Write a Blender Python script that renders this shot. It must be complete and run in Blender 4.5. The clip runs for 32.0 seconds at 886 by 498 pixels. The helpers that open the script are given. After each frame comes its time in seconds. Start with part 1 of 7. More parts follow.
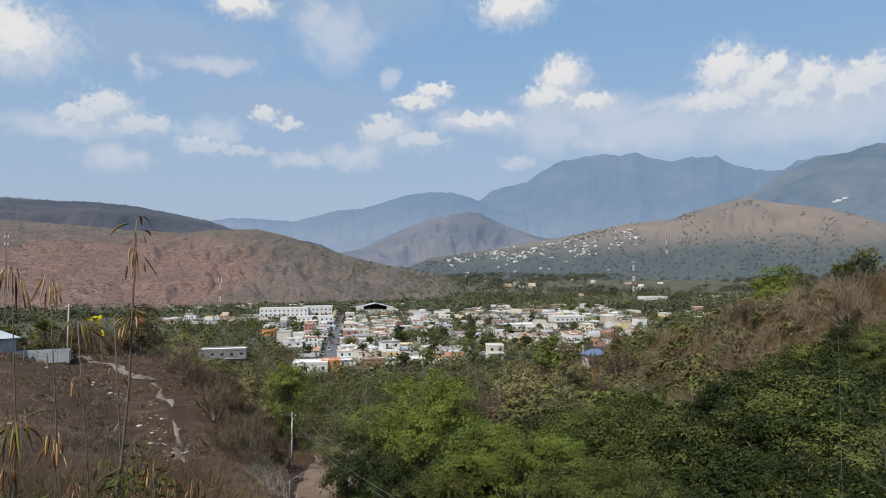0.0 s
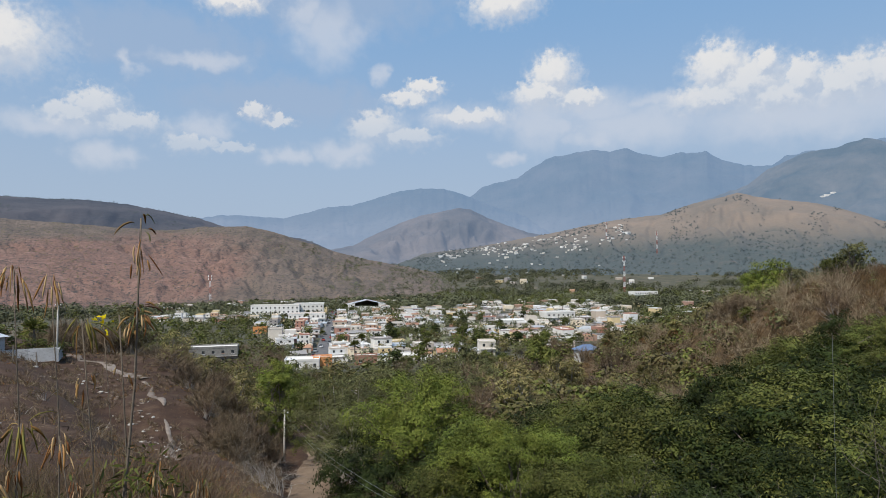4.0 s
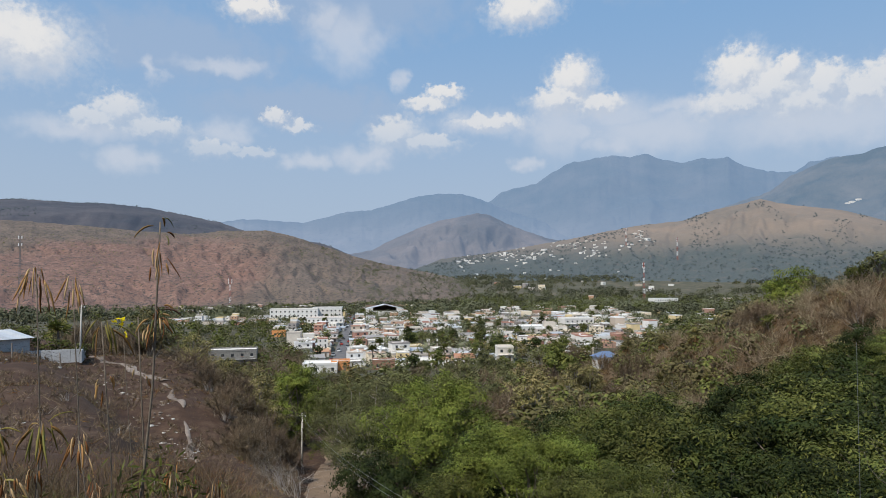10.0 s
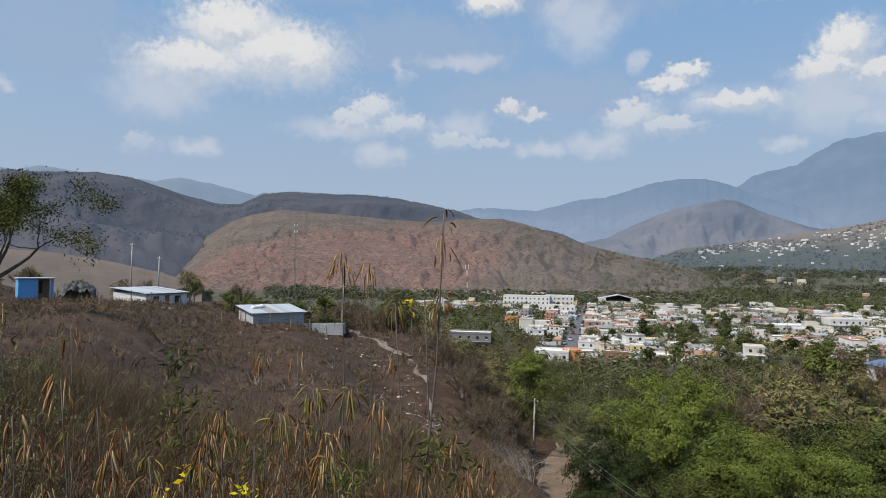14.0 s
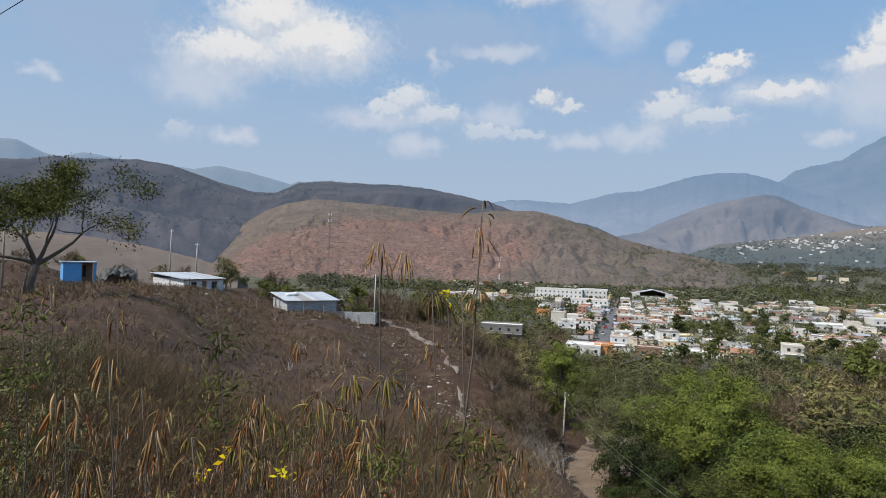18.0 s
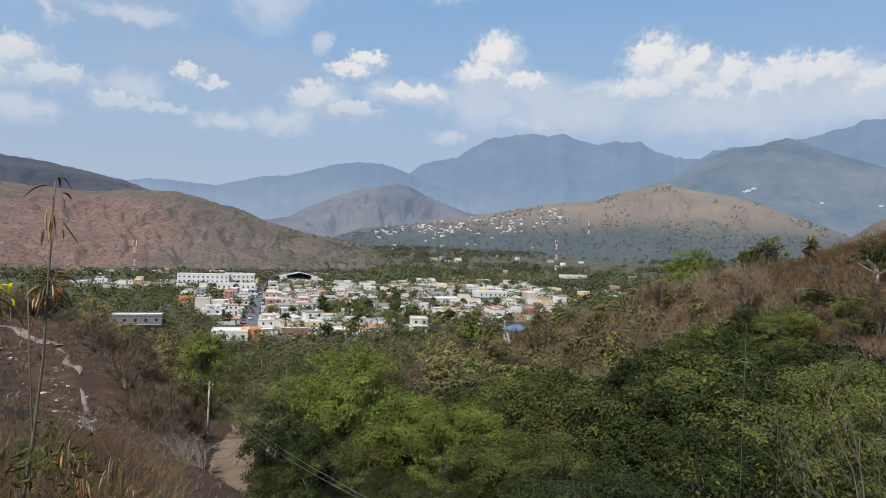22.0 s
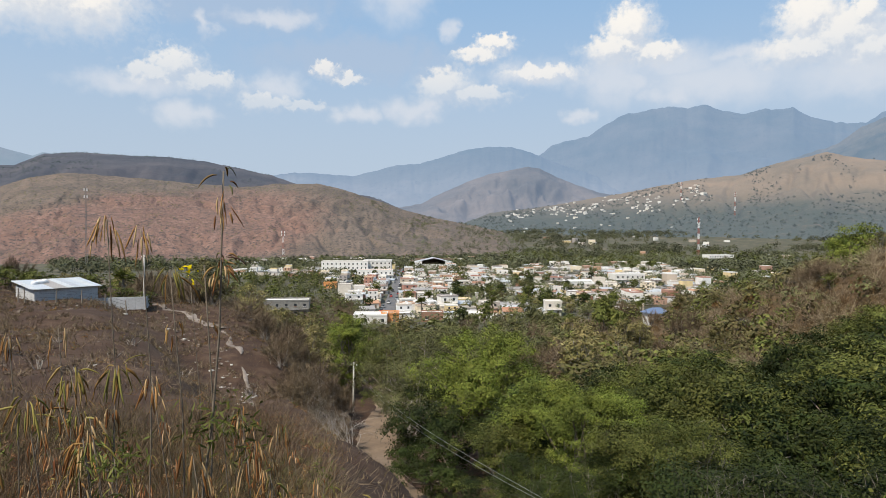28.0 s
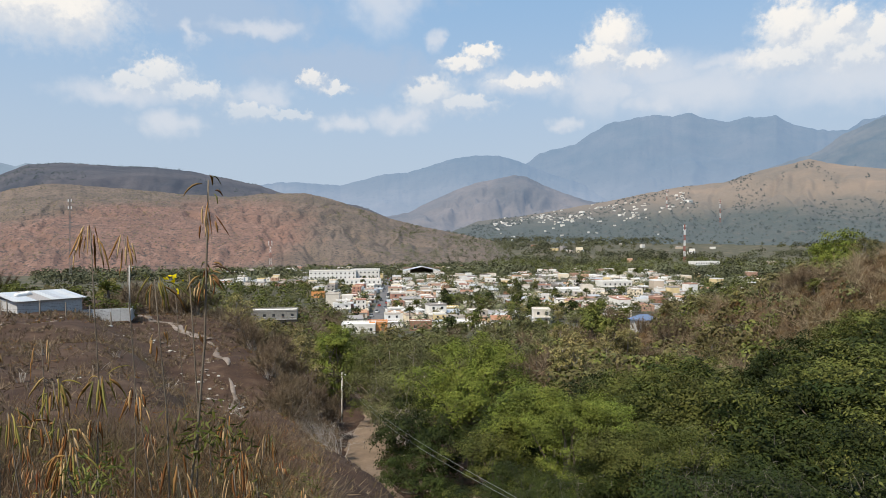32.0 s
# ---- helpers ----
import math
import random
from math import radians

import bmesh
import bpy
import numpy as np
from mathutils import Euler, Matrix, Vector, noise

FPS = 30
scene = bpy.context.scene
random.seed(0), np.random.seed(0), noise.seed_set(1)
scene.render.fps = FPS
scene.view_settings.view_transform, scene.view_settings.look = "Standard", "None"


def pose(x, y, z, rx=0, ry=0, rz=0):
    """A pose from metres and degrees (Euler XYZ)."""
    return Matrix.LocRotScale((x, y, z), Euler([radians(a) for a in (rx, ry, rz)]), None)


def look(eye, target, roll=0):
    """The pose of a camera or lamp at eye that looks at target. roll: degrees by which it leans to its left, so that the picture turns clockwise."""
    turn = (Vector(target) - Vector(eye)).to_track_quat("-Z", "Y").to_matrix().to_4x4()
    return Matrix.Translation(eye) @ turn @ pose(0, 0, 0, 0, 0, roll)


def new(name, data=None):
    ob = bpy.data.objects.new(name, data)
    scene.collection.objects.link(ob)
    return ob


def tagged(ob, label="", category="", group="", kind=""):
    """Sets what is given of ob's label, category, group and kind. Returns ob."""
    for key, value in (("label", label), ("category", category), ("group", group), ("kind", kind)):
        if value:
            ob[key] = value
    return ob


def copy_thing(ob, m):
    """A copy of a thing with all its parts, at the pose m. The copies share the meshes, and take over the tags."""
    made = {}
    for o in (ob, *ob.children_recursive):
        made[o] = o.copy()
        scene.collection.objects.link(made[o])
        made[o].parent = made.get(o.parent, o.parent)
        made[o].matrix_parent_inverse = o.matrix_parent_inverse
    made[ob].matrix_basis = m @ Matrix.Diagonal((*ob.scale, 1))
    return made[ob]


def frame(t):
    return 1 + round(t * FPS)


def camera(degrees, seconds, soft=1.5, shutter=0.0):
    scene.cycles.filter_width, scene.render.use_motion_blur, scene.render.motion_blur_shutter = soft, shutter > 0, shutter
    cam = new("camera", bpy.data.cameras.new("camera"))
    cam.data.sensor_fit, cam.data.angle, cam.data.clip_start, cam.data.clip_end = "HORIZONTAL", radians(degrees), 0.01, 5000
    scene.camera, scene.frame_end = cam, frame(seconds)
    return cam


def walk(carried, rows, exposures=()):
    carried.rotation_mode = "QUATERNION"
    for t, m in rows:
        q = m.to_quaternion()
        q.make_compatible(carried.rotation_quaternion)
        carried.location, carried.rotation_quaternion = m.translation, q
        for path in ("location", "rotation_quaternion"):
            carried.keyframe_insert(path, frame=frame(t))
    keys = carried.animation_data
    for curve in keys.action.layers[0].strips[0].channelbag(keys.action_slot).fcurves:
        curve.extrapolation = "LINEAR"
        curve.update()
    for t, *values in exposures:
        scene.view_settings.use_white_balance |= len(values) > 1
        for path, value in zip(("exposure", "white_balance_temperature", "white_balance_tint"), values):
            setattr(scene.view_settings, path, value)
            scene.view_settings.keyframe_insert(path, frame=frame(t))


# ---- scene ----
EYE = 38.0  # the eye's height over the valley floor
cam = camera(68.77, 32.0, soft=0.9)
# seconds, x, y, z from the first eye, yaw, pitch, roll
ROWS = [
    (0.0, -0.0400, 0.0042, 0.0001, -0.515, 2.287, 0.342),
    (0.5, -0.0460, 0.0064, 0.0010, -0.440, 2.061, 0.291),
    (1.0, -0.0685, 0.0074, 0.0031, 0.221, 2.141, 0.614),
    (1.5, -0.0921, 0.0113, 0.0055, -0.466, 2.296, 0.818),
    (2.0, -0.1061, 0.0159, 0.0063, -0.470, 2.121, 0.736),
    (2.5, -0.1122, 0.0184, 0.0067, -0.809, 2.372, 0.443),
    (3.0, -0.1119, 0.0211, 0.0055, -0.663, 1.946, 0.498),
    (3.5, -0.1076, 0.0205, 0.0054, -1.300, 1.956, 0.627),
    (5.5, -0.1364, -0.0029, 0.0026, -0.664, 1.594, 0.563),
    (6.0, -0.1482, -0.0043, 0.0042, -0.197, 1.287, 0.405),
    (6.5, -0.1470, 0.0017, 0.0047, -0.009, 1.953, 0.496),
    (7.0, -0.1501, -0.0007, 0.0113, 0.524, 2.621, 0.386),
    (7.5, -0.1456, -0.0012, 0.0109, 0.235, 2.274, 0.450),
    (8.0, -0.1444, -0.0011, 0.0070, -0.299, 1.680, 0.329),
    (8.5, -0.1464, 0.0001, 0.0012, -1.086, 1.068, 0.298),
    (9.0, -0.1353, 0.0029, -0.0014, -1.024, 0.908, 0.358),
    (9.5, -0.1132, 0.0067, 0.0098, 0.532, 2.697, 0.265),
    (10.0, -0.0972, 0.0172, 0.0044, 0.319, 2.419, 0.227),
    (10.5, -0.1154, 0.0098, -0.0006, 1.559, 1.658, -0.016),
    (11.0, -0.1218, 0.0095, -0.0024, 0.682, 1.575, -0.180),
    (11.5, -0.1541, -0.0004, 0.0063, 1.159, 1.225, 0.146),
    (12.0, -0.1816, -0.0089, 0.0149, 5.660, 1.881, 0.643),
    (12.5, -0.2070, -0.0190, 0.0193, 10.894, 1.894, 0.569),
    (13.0, -0.2284, -0.0276, 0.0231, 13.133, 1.854, -0.260),
    (13.5, -0.2395, -0.0317, 0.0187, 17.699, 2.136, -0.640),
    (14.0, -0.2608, -0.0410, 0.0112, 20.620, 1.221, -1.063),
    (14.5, -0.2629, -0.0470, 0.0103, 22.901, 2.118, -1.518),
    (16.5, -0.2759, -0.0422, 0.0109, 22.892, 0.747, -2.066),
    (17.0, -0.2767, -0.0447, 0.0101, 23.041, 0.713, -2.590),
    (17.5, -0.2785, -0.0483, 0.0074, 23.468, 0.367, -2.824),
    (18.0, -0.2841, -0.0505, 0.0093, 23.476, 0.357, -2.085),
    (18.5, -0.2688, -0.0456, 0.0109, 22.531, 1.035, -2.532),
    (19.0, -0.2575, -0.0464, 0.0138, 22.586, 1.406, -2.539),
    (19.5, -0.2271, -0.0211, 0.0122, 19.181, 0.734, -2.819),
    (20.0, -0.2066, -0.0020, 0.0177, 13.284, 1.187, -3.147),
    (20.5, -0.1752, 0.0187, 0.0201, 10.418, 1.164, -2.471),
    (21.0, -0.1530, 0.0336, 0.0260, 6.793, 0.625, -2.380),
    (21.5, -0.1368, 0.0403, 0.0325, 1.809, -0.136, -1.457),
    (22.0, -0.1080, 0.0588, 0.0265, -6.978, -0.023, -1.874),
    (22.5, -0.0869, 0.0722, 0.0094, -12.084, -0.159, -2.310),
    (23.0, -0.0674, 0.0814, -0.0013, -17.209, -0.887, -2.356),
    (23.5, -0.0519, 0.0835, -0.0061, -19.218, -1.125, -1.490),
    (24.0, -0.0377, 0.0835, -0.0085, -23.543, -1.589, -0.188),
    (24.5, -0.0312, 0.0843, -0.0095, -24.661, -2.146, 0.427),
    (25.0, -0.0365, 0.0802, -0.0083, -24.905, -2.467, 0.373),
    (25.5, -0.0578, 0.0692, -0.0030, -20.320, -1.759, 0.574),
    (26.0, -0.0853, 0.0550, 0.0025, -8.008, -1.112, -0.004),
    (26.5, -0.1038, 0.0407, 0.0063, 2.103, -2.096, 0.233),
    (28.5, -0.1573, 0.0664, -0.0127, 4.997, -1.460, -0.186),
    (29.0, -0.1529, 0.0598, -0.0142, 5.621, -1.355, -0.238),
    (29.5, -0.1661, 0.0508, -0.0158, 5.885, -1.453, -0.581),
    (30.0, -0.1629, 0.0476, -0.0148, 5.096, -1.499, 0.042),
    (30.5, -0.1540, 0.0515, -0.0196, 4.687, -1.921, 0.232),
    (31.0, -0.1529, 0.0540, -0.0169, 3.697, -1.970, -0.103),
    (31.5, -0.1473, 0.0551, -0.0150, 3.940, -1.418, 0.328),
    (32.0, -0.1441, 0.0581, -0.0139, 3.557, -0.899, 0.162),
]
EXPOSURES = [(0.0, -0.07, 6500, 10), (11.5, -0.07, 6500, 10), (13.0, -0.12, 6500, 10), (17.0, -0.04, 6500, 10), (20.0, -0.03, 6500, 10), (23.0, 0.02, 6600, 10), (24.3, 0.18, 6850, 10), (25.0, 0.25, 6950, 10), (26.0, 0.23, 6950, 10), (29.0, 0.18, 6950, 10), (32.0, 0.18, 6950, 10)]  # seconds, stops, kelvin, tint
walk(cam, [(t, pose(x, y, EYE + z, 90 + pitch, roll, yaw)) for t, x, y, z, yaw, pitch, roll in ROWS], EXPOSURES)

# ---- light: a hazy afternoon sky with cumulus, one sun ----
SUN_AZ, SUN_EL = -143.0, 54.0  # degrees to the right of straight ahead, and up
sun = new("sun", bpy.data.lights.new("sun", "SUN"))
sun.data.energy, sun.data.angle, sun.data.color = 4.9, radians(0.6), (1.0, 0.94, 0.85)
sd = Vector((math.sin(radians(SUN_AZ)) * math.cos(radians(SUN_EL)), math.cos(radians(SUN_AZ)) * math.cos(radians(SUN_EL)), math.sin(radians(SUN_EL))))
sun.matrix_world = look(sd * 500, (0, 0, 0))

# clouds: bearing, height, half width, half height in degrees
CUMULUS = [
    (24.7, 16.0, 1.8, 1.7), (26.7, 14.6, 2.8, 1.8), (28.1, 15.8, 1.0, 1.2), (30.7, 14.5, 1.3, 1.3), (24.6, 13.8, 2.9, 1.0), (29.1, 13.3, 2.3, 1.2),
    (32.9, 13.7, 1.6, 1.3), (34.5, 14.0, 1.5, 1.5), (11.2, 16.7, 1.6, 1.5), (10.3, 15.2, 2.3, 1.0), (13.3, 14.6, 1.7, 0.8), (-4.6, 12.5, 1.8, 1.3),
    (-1.9, 11.7, 2.4, 0.7), (-27.0, 13.2, 1.6, 1.2), (-28.8, 12.3, 1.7, 0.8), (-24.8, 12.1, 2.2, 0.8), (-14.9, 13.7, 0.9, 0.6), (-13.1, 12.8, 1.1, 0.4),
    (-0.3, 16.1, 1.4, 0.6), (-1.5, 15.2, 1.7, 0.6), (-19.9, 10.7, 1.7, 0.6), (-16.7, 10.5, 1.7, 0.4), (-16.8, 22.1, 1.9, 0.8), (7.0, 22.6, 2.3, 1.2),
    (3.9, 13.5, 2.5, 0.6), (-39.1, 18.9, 3.3, 1.9), (-35.9, 17.3, 4.5, 2.1), (-41.7, 15.8, 3.8, 1.5), (-33.3, 17.1, 2.5, 1.9), (-46.0, 9.2, 1.1, 0.8),
    (36.8, 14.1, 2.8, 1.3), (41.9, 13.3, 3.4, 1.1), (46.7, 12.7, 3.4, 0.9), (49.2, 11.9, 1.6, 0.7), (52.2, 12.4, 1.8, 0.6),
]
THIN = [
    (-19.2, 12.1, 1.9, 0.9), (-26.6, 9.4, 1.7, 0.8), (-12.0, 10.0, 1.7, 0.6), (-6.4, 10.4, 1.6, 0.6), (7.4, 9.7, 1.4, 0.4), (11.8, 12.5, 1.3, 1.0),
    (14.9, 11.4, 2.6, 0.8), (15.2, 13.6, 3.3, 1.3), (-8.6, 20.0, 2.2, 2.0), (-10.6, 21.7, 1.4, 1.2), (-24.7, 16.5, 0.7, 0.7), (-19.0, 17.4, 2.7, 0.5),
    (3.9, 13.4, 3.8, 0.8), (-4.1, 17.0, 0.7, 0.7), (-30.5, 11.3, 3.0, 0.7), (19.8, 14.0, 2.7, 0.6), (-44.7, 13.2, 3.0, 1.5), (-55.7, 12.4, 1.0, 0.4),
    (-41.9, 9.2, 1.8, 0.5), (-19.8, 17.1, 2.0, 0.4), (-8.7, 20.0, 2.6, 1.7), (-24.8, 16.7, 0.7, 0.6), (40.0, 12.0, 10.5, 1.5), (30.5, 11.5, 7.8, 1.4),
    (52.7, 14.2, 7.7, 1.6), (18.1, 12.1, 5.9, 1.6), (56.5, 10.9, 4.3, 1.6), (-7.3, 10.3, 2.1, 0.8), (10.0, 12.7, 2.8, 1.8),
]
GREY = [(-22.5, 18.5, 11.0, 3.4), (-52.0, 17.0, 9.0, 4.5), (-9.0, 23.0, 14.0, 3.5), (-33.0, 25.0, 14.0, 4.5), (52.0, 23.0, 18.0, 4.5), (-12.0, 14.5, 11.0, 2.2), (22.0, 25.0, 12.0, 3.0)]

world = bpy.data.worlds.new("sky")
scene.world = world
world.use_nodes = True
wn, wl = world.node_tree.nodes, world.node_tree.links
wn.clear()


def wnode(kind, op=None, *ins):
    n = wn.new(kind)
    if op:
        n.operation = op
    for i, v in enumerate(ins):
        if v is None:
            continue
        if hasattr(v, "is_linked"):
            wl.new(v, n.inputs[i])
        else:
            n.inputs[i].default_value = v
    return n


def wmath(op, a, b=None, c=None):
    return wnode("ShaderNodeMath", op, a, b, c).outputs[0]


def ramp01(value, lo, hi):
    n = wn.new("ShaderNodeMapRange")
    n.interpolation_type = "SMOOTHSTEP"
    wl.new(value, n.inputs[0])
    n.inputs[1].default_value, n.inputs[2].default_value = lo, hi
    return n.outputs[0]


def wmix(f, a, b):
    n = wn.new("ShaderNodeMix")
    n.data_type = "RGBA"
    for s, v in ((n.inputs[0], f), (n.inputs[6], a), (n.inputs[7], b)):
        if hasattr(v, "is_linked"):
            wl.new(v, s)
        else:
            s.default_value = v
    return n.outputs[2]


sky = wn.new("ShaderNodeTexSky")
sky.sky_type, sky.sun_disc = "NISHITA", False
sky.sun_elevation, sky.sun_rotation = radians(SUN_EL), radians(SUN_AZ)
sky.altitude, sky.air_density, sky.dust_density, sky.ozone_density = 700, 1.0, 2.2, 1.4
coord = wn.new("ShaderNodeTexCoord").outputs["Generated"]
sep = wnode("ShaderNodeSeparateXYZ", None, coord)
bearing = wmath("MULTIPLY", wmath("ARCTAN2", sep.outputs[0], sep.outputs[1]), 57.29578)
height = wmath("MULTIPLY", wmath("ARCSINE", sep.outputs[2]), 57.29578)
flat = wn.new("ShaderNodeCombineXYZ")
wl.new(bearing, flat.inputs[0])
wl.new(height, flat.inputs[1])


def wnoise(scale, detail, rough, vec):
    n = wn.new("ShaderNodeTexNoise")
    n.inputs["Scale"].default_value, n.inputs["Detail"].default_value, n.inputs["Roughness"].default_value = scale, detail, rough
    wl.new(vec, n.inputs["Vector"])
    return n


puff = wnoise(0.6, 4, 0.5, flat.outputs[0])
small = wnoise(1.9, 4, 0.55, flat.outputs[0])
curl = wnoise(1.15, 4, 0.55, flat.outputs[0])
broad = wnoise(0.16, 4, 0.55, flat.outputs[0])
shift = wnode("ShaderNodeVectorMath", "SUBTRACT", puff.outputs["Color"], (0.5, 0.5, 0.5))
crumple = wnode("ShaderNodeVectorMath", "SUBTRACT", curl.outputs["Color"], (0.5, 0.5, 0.5))
warped = wnode("ShaderNodeVectorMath", "MULTIPLY_ADD", crumple.outputs[0], (2.6, 2.0, 0.0), flat.outputs[0]).outputs[0]


def nearest(clouds, vec):
    best = None
    for a, e, w, h in clouds:
        v = wnode("ShaderNodeVectorMath", "MULTIPLY_ADD", vec, (1 / w, 1 / h, 0), (-a / w, -e / h, 0)).outputs[0]
        d = wnode("ShaderNodeVectorMath", "LENGTH", v).outputs["Value"]
        best = d if best is None else wmath("MINIMUM", best, d)
    return best


wide_vec = wnode("ShaderNodeVectorMath", "MULTIPLY_ADD", shift.outputs[0], (11.0, 3.4, 0.0), flat.outputs[0]).outputs[0]
soft_vec = wnode("ShaderNodeVectorMath", "MULTIPLY_ADD", shift.outputs[0], (5.0, 2.2, 0.0), flat.outputs[0]).outputs[0]
d_cumulus = nearest(CUMULUS, warped)
d_thin = nearest(THIN, soft_vec)
d_grey = nearest(GREY, wide_vec)
up_vec = wnode("ShaderNodeVectorMath", "ADD", warped, (-0.3, 0.6, 0.0)).outputs[0]
d_up = nearest(CUMULUS, up_vec)
top_lit = wmath("SUBTRACT", d_up, d_cumulus)
edge = wmath("ADD", d_cumulus, wmath("MULTIPLY_ADD", broad.outputs[0], 0.4, -0.2))
edge = wmath("ADD", edge, wmath("MULTIPLY_ADD", small.outputs[0], 1.1, -0.55))
crisp = ramp01(top_lit, -0.1, 0.6)
k_cumulus = wmath("ADD", wmath("MULTIPLY", crisp, ramp01(edge, 1.45, 0.78)), wmath("MULTIPLY", wmath("SUBTRACT", 1.0, crisp), wmath("MULTIPLY", ramp01(edge, 2.0, 0.5), 0.95)))
k_thin = wmath("MULTIPLY", ramp01(d_thin, 1.9, 0.2), 0.62)
k_grey = wmath("MULTIPLY", ramp01(d_grey, 1.15, 0.35), 0.62)
haze = wmath("MULTIPLY", ramp01(height, 24.0, 3.0), 0.85)
col = wmix(wmath("MULTIPLY", ramp01(height, -6.0, 0.0), 0.72), sky.outputs[0], (2.75, 4.95, 8.0, 1))
col = wmix(haze, col, (4.25, 5.2, 6.5, 1))
col = wmix(k_grey, col, (3.75, 4.8, 6.5, 1))
col = wmix(k_thin, col, (6.6, 7.0, 7.8, 1))
lit = wmix(ramp01(wmath("ADD", top_lit, wmath("MULTIPLY_ADD", small.outputs[0], 0.9, -0.2)), -0.3, 0.5), (5.6, 6.2, 7.2, 1), (8.3, 8.25, 8.2, 1))
col = wmix(wmath("MULTIPLY", k_cumulus, ramp01(height, 5.0, 18.5)), col, lit)
bg = wnode("ShaderNodeBackground", None, col)
bg.inputs[1].default_value = 0.1
wl.new(bg.outputs[0], wn.new("ShaderNodeOutputWorld").inputs[0])

# ---- materials ----
def material(name, rough=0.85, metal=0.0):
    m = bpy.data.materials.new(name)
    m.use_nodes = True
    b = m.node_tree.nodes["Principled BSDF"]
    b.inputs["Roughness"].default_value, b.inputs["Metallic"].default_value = rough, metal
    b.inputs["Specular IOR Level"].default_value = 0.25
    return m, m.node_tree.nodes, m.node_tree.links, b


def noise_of(m, scale, detail=5.0, rough=0.6, vec=None):
    n = m.node_tree.nodes.new("ShaderNodeTexNoise")
    n.inputs["Scale"].default_value, n.inputs["Detail"].default_value, n.inputs["Roughness"].default_value = scale, detail, rough
    if vec is None:
        vec = m.node_tree.nodes.new("ShaderNodeNewGeometry").outputs["Position"]
    m.node_tree.links.new(vec, n.inputs["Vector"])
    return n.outputs[0]


def ramp_of(m, fac, stops):
    n = m.node_tree.nodes.new("ShaderNodeValToRGB")
    el = n.color_ramp.elements
    while len(el) < len(stops):
        el.new(0.5)
    for e, (p, c) in zip(el, stops):
        e.position, e.color = p, (*c, 1)
    m.node_tree.links.new(fac, n.inputs[0])
    return n.outputs[0]


def mix_of(m, fac, a, b, mode="MIX"):
    n = m.node_tree.nodes.new("ShaderNodeMix")
    n.data_type, n.blend_type = "RGBA", mode
    for s, v in ((n.inputs[0], fac), (n.inputs[6], a), (n.inputs[7], b)):
        if hasattr(v, "is_linked"):
            m.node_tree.links.new(v, s)
        else:
            s.default_value = v if isinstance(v, float) else (*v, 1)
    return n.outputs[2]


def range_of(m, value, lo, hi):
    n = m.node_tree.nodes.new("ShaderNodeMapRange")
    n.interpolation_type = "SMOOTHSTEP"
    m.node_tree.links.new(value, n.inputs[0])
    n.inputs[1].default_value, n.inputs[2].default_value = lo, hi
    return n.outputs[0]


def bump_of(m, b, value, strength, distance):
    n = m.node_tree.nodes.new("ShaderNodeBump")
    n.inputs["Strength"].default_value, n.inputs["Distance"].default_value = strength, distance
    m.node_tree.links.new(value, n.inputs["Height"])
    m.node_tree.links.new(n.outputs[0], b.inputs["Normal"])


def rough_mat(name, a, b, scale, c=None, fine=9.0, rough=0.88, metal=0.0, bump=0.3, depth=0.05):
    """Two colours in large patches, a third or a darker one in fine grain, with relief."""
    m, n, l, p = material(name, rough, metal)
    big, small = noise_of(m, scale, 6.0, 0.65), noise_of(m, scale * fine, 5.0, 0.7)
    col = ramp_of(m, big, [(0.34, a), (0.66, b)])
    col = mix_of(m, range_of(m, small, 0.5, 0.72), col, c or tuple(v * 0.62 for v in a))
    l.new(col, p.inputs["Base Color"])
    bump_of(m, p, small, bump, depth)
    return m


def varied_mat(name, colours, rough=0.8, stain=0.35, metal=0.0):
    """One of several colours for each object, with streaks and stains."""
    m, n, l, p = material(name, rough, metal)
    info = n.new("ShaderNodeObjectInfo").outputs["Random"]
    stops = [(i / len(colours), c) for i, c in enumerate(colours)]
    r = ramp_of(m, info, stops)
    r.node.color_ramp.interpolation = "CONSTANT"
    dirt = range_of(m, noise_of(m, 0.45, 7.0, 0.7), 0.42, 0.75)
    dn = n.new("ShaderNodeMath")
    dn.operation = "MULTIPLY"
    l.new(dirt, dn.inputs[0])
    dn.inputs[1].default_value = stain
    l.new(mix_of(m, dn.outputs[0], r, (0.30, 0.26, 0.22)), p.inputs["Base Color"])
    bump_of(m, p, noise_of(m, 6.0), 0.15, 0.03)
    return m


